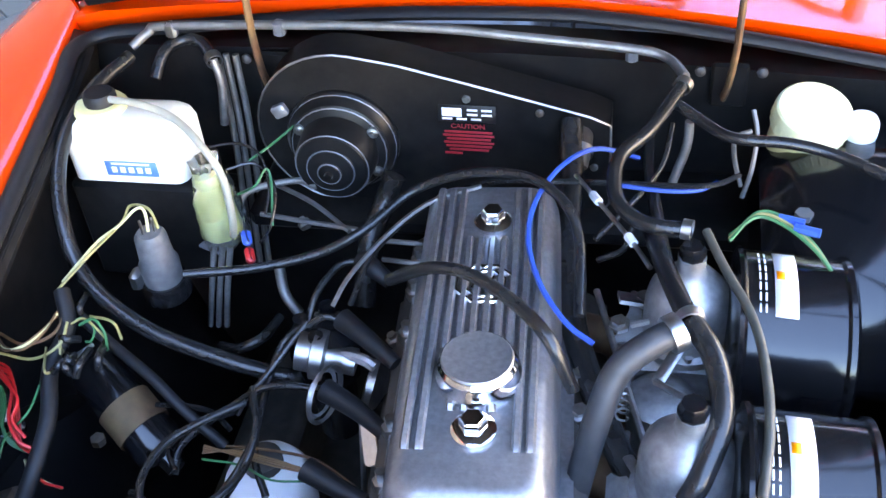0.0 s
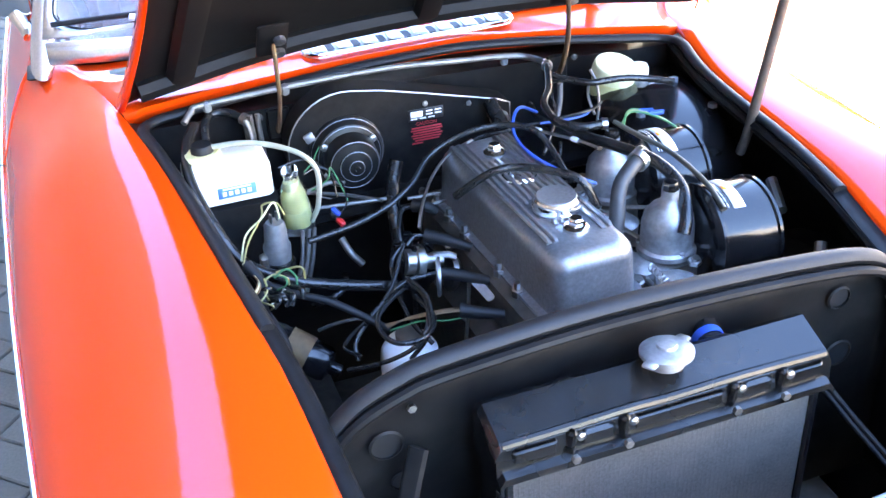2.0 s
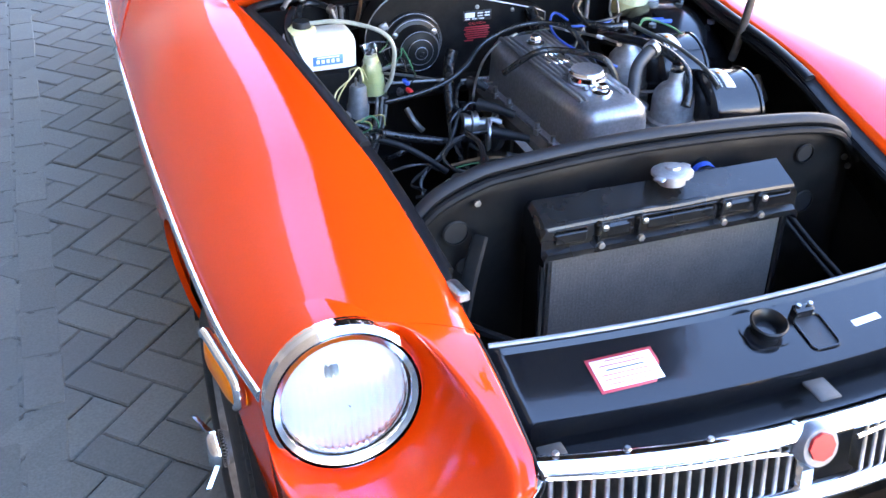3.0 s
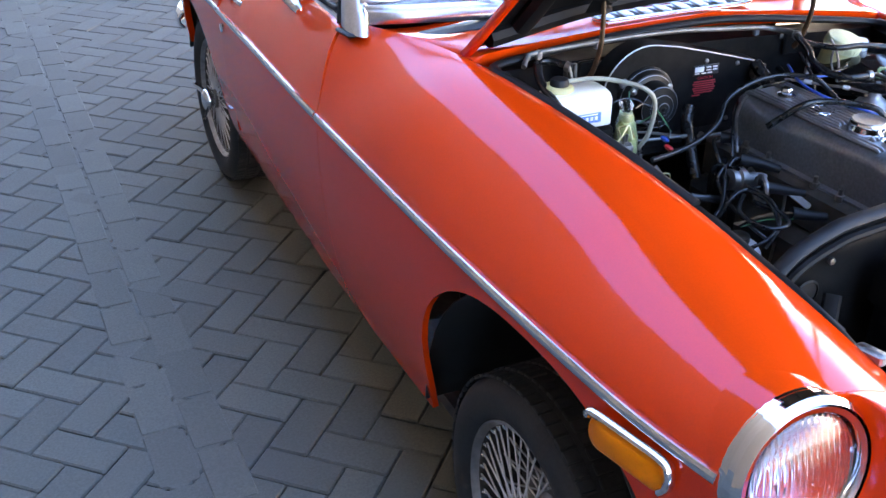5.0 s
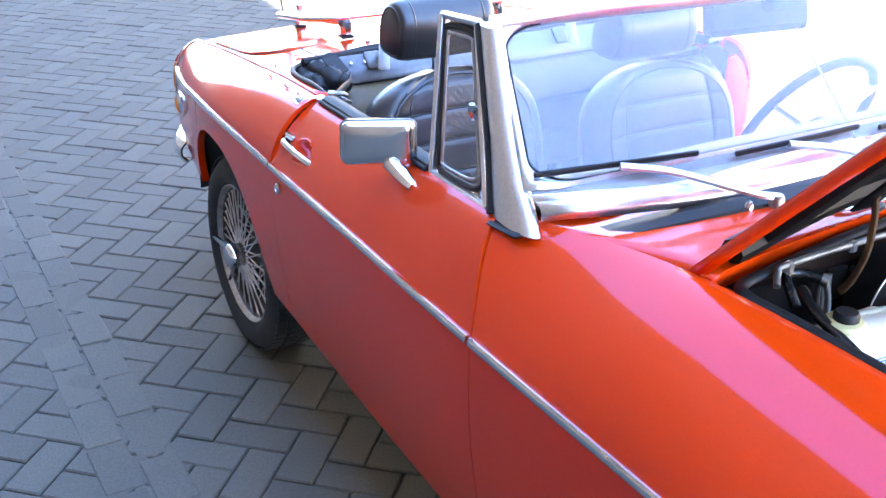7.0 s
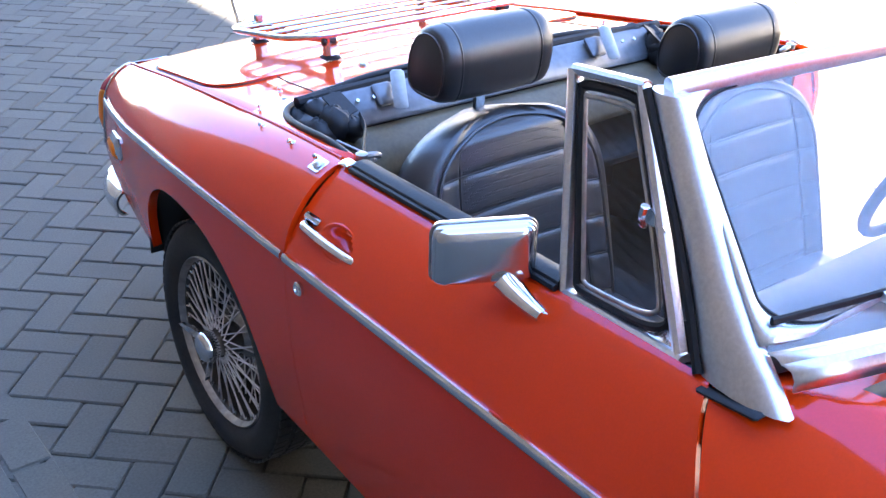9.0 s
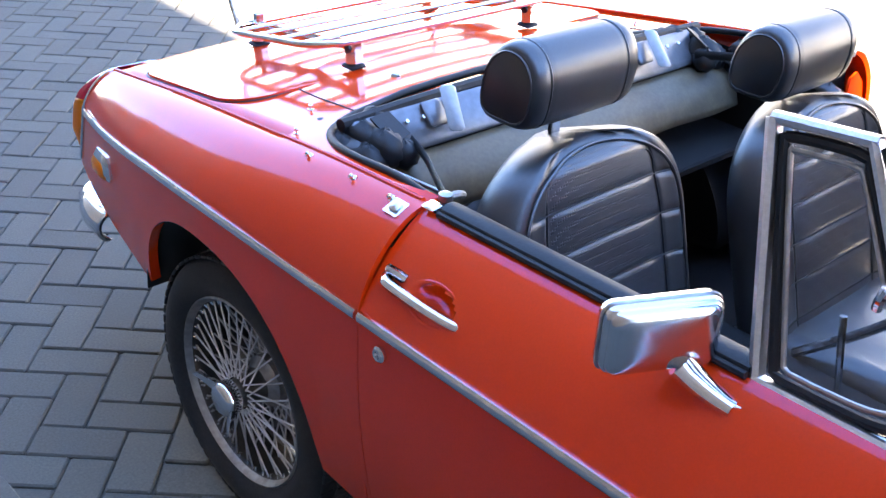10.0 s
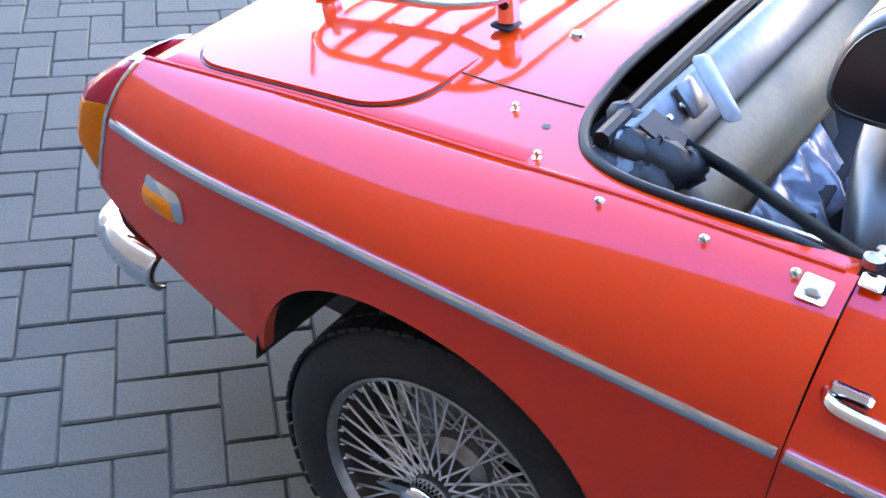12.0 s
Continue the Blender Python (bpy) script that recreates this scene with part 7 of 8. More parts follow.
# ---- quarter lights ----
for side in (-1, 1):
    A, B, C, D = (Vector((side * x, y, z)) for x, y, z in ((0.643, 1.264, 0.880), (0.652, 1.052, 0.892), (0.574, 1.228, 1.165), (0.580, 1.346, 1.155)))
    ql = part("quarter_light", tube([A, D], 0.0125, 8, smooth=False, flat=0.7, up=(side, 0, 0.3)), ALU, car, "hinged quarter light in a satin metal frame")
    part("frame_top", tube([D, C], 0.011, 8, smooth=False, flat=0.7, up=(side, 0, 0.3)), ALU, ql)
    part("frame_front", tube([C + Vector((0, 0.006, 0)), B + Vector((0, 0.006, 0))], 0.011, 8, smooth=False, flat=0.7, up=(side, 0, 0.3)), ALU, ql)
    part("frame_base", tube([B, A], 0.014, 8, smooth=False, flat=0.8, up=(side, 0, 0.3)), ALU, ql)

    def inside(u, v, off=0.0):
        """u from rear to front, v from foot to top."""
        p = (A.lerp(B, u)).lerp(D.lerp(C, u), v)
        return p + Vector((side * off, 0, 0))

    ring = [inside(u, v) for u, v in ((0.10, 0.07), (0.10, 0.5), (0.11, 0.90), (0.14, 0.94), (0.5, 0.95), (0.84, 0.94), (0.89, 0.88), (0.93, 0.5), (0.93, 0.18), (0.88, 0.10), (0.70, 0.06), (0.4, 0.05), (0.14, 0.05))]
    part("rubber", tube(ring, 0.0068, 8, 4, closed=True), RUBBER, ql, "black rubber channel")
    ring2 = [inside(u, v, 0.003) for u, v in ((0.17, 0.11), (0.17, 0.5), (0.18, 0.87), (0.22, 0.90), (0.5, 0.905), (0.76, 0.90), (0.82, 0.85), (0.865, 0.5), (0.865, 0.22), (0.82, 0.14), (0.66, 0.105), (0.4, 0.095), (0.2, 0.095))]
    part("inner_frame", tube(ring2, 0.0034, 8, 4, closed=True), STEEL, ql)
    g = grid([[inside(0.15 + 0.73 * i / 4, 0.09 + 0.83 * j / 4, 0.002) for i in range(5)] for j in range(5)])
    pane2 = part("pane", g, GLASS, ql, skin=0.0012)
    pane2.visible_shadow = False
    pane2.modifiers[0].use_rim = False
    corner = [inside(u, v, 0.005) for u, v in ((1.0, -0.02), (1.0, 0.46), (0.95, 0.36), (0.94, 0.20), (0.90, 0.10), (0.78, 0.05), (0.60, 0.03), (0.42, -0.02))]
    part("corner_filler", Shape().add(corner, [tuple(range(8))]), ALU_SOFT, ql, "polished metal corner plate", skin=0.004)
    q = inside(0.90, 0.50, 0.006)
    part("catch", tube([q + Vector((0, 0.012, -0.012)), q + Vector((side * 0.008, 0.008, 0.004)), q + Vector((side * 0.010, 0.004, 0.018))], 0.006, 8, 4), CHROME, ql, "chrome quarter light catch")
    part("catch_plate", plate([(-0.022, 0.0), (0.012, 0.012), (0.012, -0.012)], 0.003, axes(q + Vector((side * 0.003, -0.006, 0)), (0, 1, 0.3), (0, -0.3, 1), (side, 0, 0.2))), CHROME, ql)
    part("base_seal", tube([A + Vector((0, 0.02, -0.012)), B + Vector((0, -0.05, -0.008))], 0.010, 8, smooth=False, flat=1.4), RUBBER, ql)

# ---- door mirrors ----
for side in (-1, 1):
    m = axes((side * 0.716, 1.349, 0.926), (side * -0.876, -0.48, 0.03), (0.0, 0.0, 1), (side * 0.48, -0.876, 0))
    sh = Shape()
    rows = []
    for h, k, dy in ((-0.022, 0.985, 0), (-0.020, 1.0, 0), (0.0, 1.0, 0), (0.003, 0.985, 0), (0.004, 0.955, 0), (0.006, 0.950, 0), (0.0105, 0.93, 0), (0.0135, 0.88, 0), (0.0155, 0.78, 0), (0.0168, 0.6, 0), (0.0176, 0.40, 0), (0.018, 0.15, 0)):
        rows.append([m @ Vector((x * k, y * k + dy, h)) for x, y in rounded(0.140, 0.084, 0.014, 5)])
    grid(rows, True, sh)
    sh.f += [tuple(range(24))[::-1], tuple(len(sh.v) - 24 + j for j in range(24))]
    dm = part("door_mirror", sh, ALU_SOFT, car, "rectangular chrome door mirror on a stalk", angle=48)
    part("mirror_glass", placed(plate(rounded(0.128, 0.072, 0.01, 4), 0.002), m @ pose(0, 0, -0.0225, 180)), CHROME, dm)
    part("mirror_rim", tube([m @ Vector((x, y, -0.010)) for x, y in rounded(0.1415, 0.0855, 0.014, 5)], 0.0022, 6, smooth=False, closed=True), STEEL, dm)
    part("stalk", tube([(side * 0.698, 1.330, 0.892), (side * 0.692, 1.312, 0.878), (side * 0.686, 1.288, 0.866), (side * 0.684, 1.262, 0.861)], [0.017, 0.010], 12, 8, flat=1.3), CHROME, dm, "chrome stalk")
    part("stalk_foot", rbox(0.022, 0.055, 0.010, 0.005, axes((side * 0.684, 1.268, 0.860), (side * -0.6, 0, 0.8), (0, 1, 0), (side * 0.8, 0, 0.6))), CHROME, dm)

# ---- wipers ----
for px, u0, u1 in ((-0.375, -0.53, -0.975), (-0.045, 0.02, -0.42), (0.285, 0.52, 0.10)):
    w = part("wiper", tube([(px + 0.10, 0.772, 0.950), (px + 0.06, 0.790, 0.958)] + [on_glass((px + d) / HALF, t, 0.018) for d, t in ((-0.03, 0.06), (-0.12, 0.12))], 0.005, 8, 6, flat=1.6, up=(0, -0.6, 1)), ALU, car, "wiper arm with black blade")
    part("spindle", lathe([(0.013, -0.03), (0.013, 0.0), (0.010, 0.006), (0.0, 0.007)], 16, pose(px + 0.10, 0.772, 0.948)), STEEL, w)
    a, b = on_glass(u0, 0.15, 0.012), on_glass(u1, 0.12, 0.012)
    part("blade", tube([a, on_glass((u0 + u1) / 2, 0.135, 0.016), b], 0.0055, 8, 5, flat=0.7), RUBBER, w, "black rubber blade")
part("washer_jet", lathe([(0.009, -0.01), (0.008, 0.006), (0.004, 0.012), (0.0, 0.012)], 14, pose(-0.318, 0.790, 0.932)), CHROME, car)

# ---- cockpit ----
for side in (-1, 1):
    rows = [[(side * (0.632 if y < 1.83 else 0.575), y, 0.85 - 0.05 * (y > 1.83)), (side * (0.61 if y < 1.83 else 0.565), y, 0.825 - 0.04 * (y > 1.83)), (side * (0.58 if y < 1.83 else 0.55), y, 0.70), (side * (0.60 if y < 1.83 else 0.56), y, 0.30)] for y in (0.95, 1.3, 1.7, 1.826, 1.85, 2.0, 2.2)]
    part("door_trim", grid(rows[:4]), TRIM, car, "black door trim", face=(-side, 0, 0), skin=0.003)
    part("side_trim", grid(rows[4:]), TRIM, car, "black side trim behind the door", face=(-side, 0, 0), skin=0.003)
    part("door_sill", rbox(0.08, 0.88, 0.08, 0.012, pose(side * 0.600, 1.385, 0.325)), TRIM, car)
part("cockpit_floor", rbox(1.18, 1.35, 0.02, 0.004, pose(0, 1.55, 0.295)), CARPET, car)
part("rear_bulkhead", rbox(1.16, 0.02, 0.40, 0.004, pose(0, 2.225, 0.60)), CARPET, car)
part("rear_shelf", rbox(1.14, 0.26, 0.02, 0.004, pose(0, 2.10, 0.62)), CARPET, car)
part("tunnel", rbox(0.17, 1.2, 0.16, 0.03, pose(0, 1.5, 0.38)), CARPET, car, "black carpeted transmission tunnel")
dash = part("dashboard", tube([(-0.60, 1.06, 0.865), (-0.3, 1.03, 0.880), (0, 1.02, 0.884), (0.3, 1.03, 0.880), (0.60, 1.06, 0.865)], 0.05, 14, 6, flat=1.4, up=(0, 0, 1)), TRIM, car, "padded black dashboard")
part("dash_face", rbox(1.18, 0.03, 0.17, 0.01, pose(0, 1.07, 0.78)), TRIM, dash)
part("dash_top", grid([[(x, y + 0.10 * (x / 0.6) ** 2 * (1.08 - y) / 0.22, 0.922 - 0.03 * abs(x) ** 2) for x in [-0.60 + 1.2 * i / 10 for i in range(11)]] for y in (0.86, 0.93, 1.0, 1.08)]), TRIM, dash, skin=0.004)
for x in (0.22, 0.36, 0.50):
    part("gauge", lathe([(0.04, 0.0), (0.04, 0.008), (0.034, 0.010), (0.033, 0.004), (0.0, 0.004)], 28, axes((x, 1.087, 0.80), (1, 0, 0), (0, 0, 1), (0, 1, 0)), caps=False), CHROME, dash)
sw = part("steering_wheel", tube([axes((0.40, 1.32, 0.80), (1, 0, 0), (0, -0.42, 0.9), (0, 0.9, 0.42)) @ Vector((0.19 * math.cos(radians(q)), 0.19 * math.sin(radians(q)), 0)) for q in range(0, 360, 10)], 0.012, 10, smooth=False, closed=True), TRIM, car, "thin rimmed black steering wheel")
swm = axes((0.40, 1.32, 0.80), (1, 0, 0), (0, -0.42, 0.9), (0, 0.9, 0.42))
for a in (0, 120, 240):
    part("wheel_spoke", tube([swm @ Vector((0, 0, -0.03)), swm @ Vector((0.19 * math.cos(radians(a + 30)), 0.19 * math.sin(radians(a + 30)), 0))], 0.010, 8, smooth=False, flat=2), ALU, sw)
part("wheel_boss", lathe([(0.0, -0.05), (0.05, -0.045), (0.045, -0.02), (0.0, -0.018)], 24, swm), TRIM, sw)
part("steering_column", tube([swm @ Vector((0, 0, -0.03)), swm @ Vector((0, 0, -0.30))], 0.025, 12, smooth=False), TRIM, sw)
rv = part("interior_mirror", rbox(0.250, 0.030, 0.080, 0.014, pose(-0.002, 1.140, 1.146, -14, 0, -6)), TRIM, car, "wide interior mirror")
part("mirror_stem", tube([(0.106, 1.135, 1.112), (0.10, 0.935, 0.935)], 0.0022, 8, smooth=False), STEEL, rv)
part("mirror_mount", rbox(0.045, 0.03, 0.05, 0.008, pose(0.02, 1.122, 1.172)), TRIM, rv)
part("gear_lever", tube([(0.0, 1.42, 0.45), (0.0, 1.44, 0.56), (0.0, 1.45, 0.62)], 0.007, 8), CHROME, car, "chrome gear lever")
part("handbrake", tube([(0.07, 1.55, 0.46), (0.075, 1.46, 0.54), (0.078, 1.40, 0.60)], 0.010, 8), CHROME, car, "chrome handbrake lever")


def seat(cx, drop, shift=0.0, lean=0.30):
    st = thing("car_seat", "black vinyl bucket seat with pleated panel and headrest" if drop == 0 else "black vinyl driver's seat with lowered headrest", "car seat", "front seats")
    up = Vector((0, lean, 1)).normalized()
    fw = Vector((1, 0, 0)).cross(up) * -1
    fw = Vector((0, -1, lean)).normalized()
    base = Vector((cx, 1.745 + shift, 0.42 - drop))
    H, W = 0.475, 0.250

    def half(v):
        k = max(0.0, (v - 0.60) / 0.40)
        return W * (0.94 + 0.06 * math.sin(v * 2.4)) * (1 - k**2.6) ** 0.42 if k < 1 else 0.0

    def skin_at(x, v, lift=0.0):
        """A point on the front of the backrest."""
        w = max(half(v), 1e-4)
        u = max(-1.0, min(1.0, x / w))
        bulge = 0.048 * (1 - abs(u) ** 3.0) ** 0.7 * min(1.0, (1 - v) * 9 + 0.25)
        pad = 0.018 * math.exp(-((abs(u) - 0.84) / 0.14) ** 2)
        return base + Vector((x, 0, 0)) + up * (H * v) + fw * (0.030 + bulge + pad + lift)

    rows = [[skin_at(half(i / 40 * 0.997) * (-1 + 2 * j / 32), i / 40 * 0.997) for j in range(33)] for i in range(41)]
    back = [[p - fw * ((p - (base + up * (H * i / 40))).dot(fw) + 0.05 * (1 - ((j - 16) / 16) ** 4)) for j, p in enumerate(r)] for i, r in enumerate(rows)]
    s = grid(rows)
    grid([list(r) for r in back], False, s)
    for i in range(40):
        s.add([rows[i][0], rows[i + 1][0], back[i + 1][0], back[i][0]], [(0, 1, 2, 3)])
        s.add([rows[i][-1], rows[i + 1][-1], back[i + 1][-1], back[i][-1]], [(0, 1, 2, 3)])
    s.add(rows[-1] + back[-1][::-1], [tuple(range(66))])
    part("backrest", s, LEATHER, st, "pleated black vinyl backrest", angle=70)

    def rimline(v):
        return 0.200 * max(0.0, 1 - max(0.0, (v - 0.56) / 0.405) ** 3.0) ** 0.5

    def mid(v):
        """Half width of the pleated middle."""
        return min(0.146 * (1 - 0.9 * max(0.0, v - 0.62) ** 1.5), rimline(v) * 0.96)

    cuts = (-0.02, 0.14, 0.30, 0.46, 0.62, 0.775, 0.955)

    def pad(a, b, x0, x1, material, name, bow=0.02):
        rows = []
        for i in range(13):
            row = []
            for j in range(13):
                p, q = i / 12, j / 12
                v = a + (b - a) * p
                l, r = x0(v), x1(v)
                x = l + (r - l) * q
                v = min(0.985, v + bow * (1 - min(1.0, abs(x) / 0.20) ** 2) * (1 if b < 0.9 else 1 - p))
                puff = 0.0042 * (1 - abs(2 * p - 1) ** 10) * (1 - abs(2 * q - 1) ** 10) - 0.0010
                row.append(skin_at(x, v, puff))
            rows.append(row)
        part(name, grid(rows), material, st, angle=80, face=fw)

    for a, b in zip(cuts[:-1], cuts[1:]):
        pad(a, b, lambda v: -mid(v), mid, PERF, "pleat")
        pad(a, b, lambda v: -rimline(v), lambda v: -mid(v), LEATHER, "side_pleat")
        pad(a, b, mid, rimline, LEATHER, "side_pleat")
    for v in cuts[1:-1]:
        part("seam", tube([skin_at(x, v + 0.02 * (1 - min(1.0, abs(x) / 0.20) ** 2), 0.0006) for x in [rimline(v) * (-1 + k / 8) for k in range(17)]], 0.0020, 6, 2), PRINT_SHADE_BLACK, st)
    for sg in (-1, 1):
        part("seam", tube([skin_at(sg * mid(v), v, 0.0006) for v in [0.94 * k / 14 for k in range(15)]], 0.0020, 6, 2), PRINT_SHADE_BLACK, st)
    arch = [0.965 * math.sin(radians(90 * k / 20)) for k in range(21)]
    part("piping", tube([skin_at(-rimline(v), v, 0.002) for v in arch] + [skin_at(rimline(v), v, 0.002) for v in arch[-2::-1]], 0.0036, 6, 2), LEATHER, st)
    # cushion
    rows = []
    for i in range(25):
        v = i / 24
        rows.append([(cx + 0.245 * u * (1 - 0.08 * v), 1.80 + shift - 0.46 * v, 0.44 - drop + 0.055 * (1 - abs(u) ** 4) * (1 - (2 * v - 1) ** 6) + 0.03 * v + 0.02 * math.exp(-((abs(u) - 0.85) / 0.15) ** 2)) for u in [-1 + 2 * j / 20 for j in range(21)]])
    c = grid(rows)
    part("cushion", c, LEATHER, st, face=(0, 0, 1), skin=0.12)
    # headrest: a padded D-section block with two seams
    hz = 0.972 - (0.046 if drop else 0.0)
    hc = Vector((cx, 1.905 + shift, hz))

    def loaf(a, k):
        """The headrest's section: a round top over a flatter, wider foot."""
        yy, zz = math.cos(a), math.sin(a)
        if zz >= 0:
            yy, zz = math.copysign(abs(yy) ** 0.92, yy), zz**0.90
            yy *= 1.0 - 0.06 * zz
        else:
            yy, zz = math.copysign(abs(yy) ** 0.50, yy), -(abs(zz) ** 0.62) * 0.88
        return Vector((0, (0.062 if yy > 0 else 0.068) * yy * k - 0.008 * zz, 0.078 * zz * k))

    rows = []
    for i in range(41):
        u = -1 + 2 * i / 40
        k = 0.80 + 0.20 * (1 - max(0.0, (abs(u) - 0.74) / 0.26) ** 2.6) ** 0.5
        k *= 1 - 0.035 * math.exp(-((abs(u) - 0.72) / 0.02) ** 2) - 0.03 * abs(u) ** 2
        row = []
        for j in range(28):
            a = 2 * math.pi * j / 28
            yy, zz = math.cos(a), math.sin(a)
            row.append(hc + Vector((0.131 * u, 0, 0)) + loaf(a, k))
        rows.append(row)
    h = grid(rows, True)
    h.f += [tuple(range(28)), tuple(len(h.v) - 28 + j for j in range(28))]
    part("headrest", h, LEATHER, st, "padded black headrest", angle=60)
    for u, k in ((-0.72, 0.965), (0.72, 0.965), (-0.992, 0.79), (0.992, 0.79)):
        part("headrest_piping", tube([hc + Vector((0.131 * u, 0, 0)) + loaf(2 * math.pi * j / 28, k) for j in range(28)], 0.0024, 6, smooth=False, closed=True), LEATHER, st)
    part("headrest_post", rbox(0.026, 0.010, 0.10, 0.003, pose(cx, 1.905 + shift, hz - 0.09)), CHROME, st, "flat chrome post")
    return st


seat(-0.276, 0.0)
seat(0.296, 0.030, -0.10)

# ---- folded hood behind the seats ----
hood = thing("folded_hood", "folded soft top with grey header rail and tan lining", "soft top")
part("header_rail", rbox(0.99, 0.082, 0.018, 0.006, pose(-0.01, 2.145, 0.815, 46)), GREY_METAL, hood, "grey metal header rail")
part("header_seal", tube([(-0.52, 2.178, 0.842), (-0.3, 2.186, 0.846), (0, 2.190, 0.848), (0.3, 2.186, 0.846), (0.52, 2.178, 0.842)], 0.012, 8, 4), RUBBER, hood)
rows = []
for i in range(25):
    x = -0.46 + 0.98 * i / 24
    rows.append([(x, 2.118 - 0.086 * t - 0.016 * math.sin(math.pi * t), 0.782 - 0.086 * t + 0.010 * math.sin(math.pi * t) + 0.003 * math.sin(i * 0.8) * t) for t in [j / 8 for j in range(9)]])
part("lining", grid(rows), BEIGE, hood, "smooth tan fabric lining", face=(0, -1, 0.6), skin=0.003)
cloth = Shape()
rows = []
for i in range(25):
    x = -0.54 + 1.08 * i / 24
    rows.append([(x, 2.21 - 0.012 * j + 0.006 * math.sin(i * 1.3 + j), 0.80 - 0.022 * j + 0.006 * math.sin(i * 0.7 + j * 1.9)) for j in range(8)])
part("hood_cloth", grid(rows), TRIM, hood, "creased black hood cloth", skin=0.003)
for x, y in ((-0.315, 2.125), (0.288, 2.125)):
    lv = part("clamp_lever", rbox(0.030, 0.105, 0.014, 0.0065, pose(x, y - 0.01, 0.850, 30, 0, -28 if x < 0 else -24)), LEVER, hood, "grey clamp lever")
    part("lever_base", rbox(0.045, 0.05, 0.014, 0.004, pose(x - 0.02, y + 0.015, 0.836, 44)), GREY_METAL, hood)
for x in (-0.40, -0.36, 0.36, 0.40):
    part("rail_screw", lathe([(0.005, 0), (0.004, 0.003), (0.0, 0.003)], 10, pose(x, 2.141, 0.8335, 38)), CHROME, hood)
for side in (-1, 1):
    part("frame_arm", tube([(side * 0.418, 2.105, 0.815), (side * 0.462, 2.02, 0.825), (side * 0.53, 1.92, 0.843), (side * 0.590, 1.83, 0.858)], 0.010, 8, 6, flat=0.35), TRIM, hood, "flat black folding frame arm")
    part("frame_rod", tube([(side * 0.50, 2.06, 0.795), (side * 0.495, 1.945, 0.80), (side * 0.545, 1.87, 0.835)], 0.004, 8, 6), STEEL, hood, "thin steel rod")
    part("frame_arm", tube([(side * 0.52, 2.15, 0.80), (side * 0.525, 2.05, 0.785), (side * 0.535, 1.95, 0.790), (side * 0.56, 1.87, 0.82)], 0.009, 8, 6, flat=1.5), TRIM, hood)
    part("arm_rivet", lathe([(0.011, -0.006), (0.011, 0.004), (0.006, 0.007), (0.0, 0.007)], 16, pose(side * 0.592, 1.832, 0.866)), STEEL, hood)
    part("frame_catch", tube([(side * 0.595, 1.835, 0.862), (side * 0.572, 1.826, 0.866), (side * 0.556, 1.832, 0.858)], 0.006, 8, 4), STEEL, hood)
    # torn, crumpled cloth round the knuckle
    crumple = Shape()
    rnd3 = random.Random(11)
    for cx, cy, cz, r in ((0.485, 2.165, 0.815, 0.034), (0.470, 2.120, 0.806, 0.036), (0.505, 2.120, 0.790, 0.034), (0.445, 2.095, 0.800, 0.026), (0.520, 2.175, 0.800, 0.030), (0.440, 2.185, 0.836, 0.020)):
        rows = []
        for i in range(13):
            t = math.pi * i / 12
            rows.append([(side * cx + r * math.sin(t) * math.cos(q) * (1 + rnd3.uniform(-0.13, 0.13)), cy + 1.2 * r * math.sin(t) * math.sin(q) * (1 + rnd3.uniform(-0.13, 0.13)), cz + r * math.cos(t) * (1 + rnd3.uniform(-0.12, 0.12))) for q in [2 * math.pi * j / 16 for j in range(16)]])
        grid(rows, True, crumple)
    part("crumpled_cloth", crumple, TRIM, hood, "torn black cloth round the hinge", angle=50)
    part("knuckle_plate", plate([(-0.025, -0.03), (0.02, -0.035), (0.03, 0.02), (-0.01, 0.035)], 0.004, pose(side * 0.455, 2.125, 0.842, 30, side * 15, 20)), TRIM, hood)
rnd4 = random.Random(23)
rows = []
for i in range(29):
    y = 2.10 - 0.30 * i / 28
    drop = 0.05 * (i / 28) ** 3
    rows.append([(0.545 + 0.075 * j / 6 + rnd4.uniform(-0.004, 0.004) * (1 + j / 3), y + rnd4.uniform(-0.004, 0.004), 0.800 + 0.028 * math.sin(j * 0.55) - drop - 0.004 * j * (i / 28) ** 2 + rnd4.uniform(-0.005, 0.005)) for j in range(7)])
for j in range(7):
    x, y, z = rows[-1][j]
    rows[-1][j] = (x, y + rnd4.uniform(-0.02, 0.0), z - 0.045)
part("ragged_edge", grid(rows), LEATHER, hood, "ragged black cloth edge", face=(0, 0, 1), angle=30, skin=0.003)
rows = []
for i in range(37):
    x = -0.50 + 0.50 * i / 36
    rows.append([(x, 2.045 - 0.022 * j + 0.008 * math.sin(i * 1.1 + j * 0.8), 0.685 - 0.020 * j + 0.007 * math.sin(i * 0.9 + j * 1.3) + 0.004 * math.sin(i * 2.3 - j * 0.7)) for j in range(5)])
part("folded_window", grid(rows), FOIL, hood, "crumpled clear plastic rear window", angle=40, skin=0.002)
pouch = Shape()
grid([[(-0.505 + 0.042 * math.sin(a) * math.cos(q), 2.175 + 0.050 * math.sin(a) * math.sin(q), 0.806 + (0.022 + 0.004 * math.sin(3 * q)) * math.cos(a)) for q in [2 * math.pi * j / 20 for j in range(20)]] for a in [math.pi * i / 12 for i in range(13)]], True, pouch)
part("folded_corner", pouch, LEATHER, hood, "soft grey-black vinyl fold", angle=70)
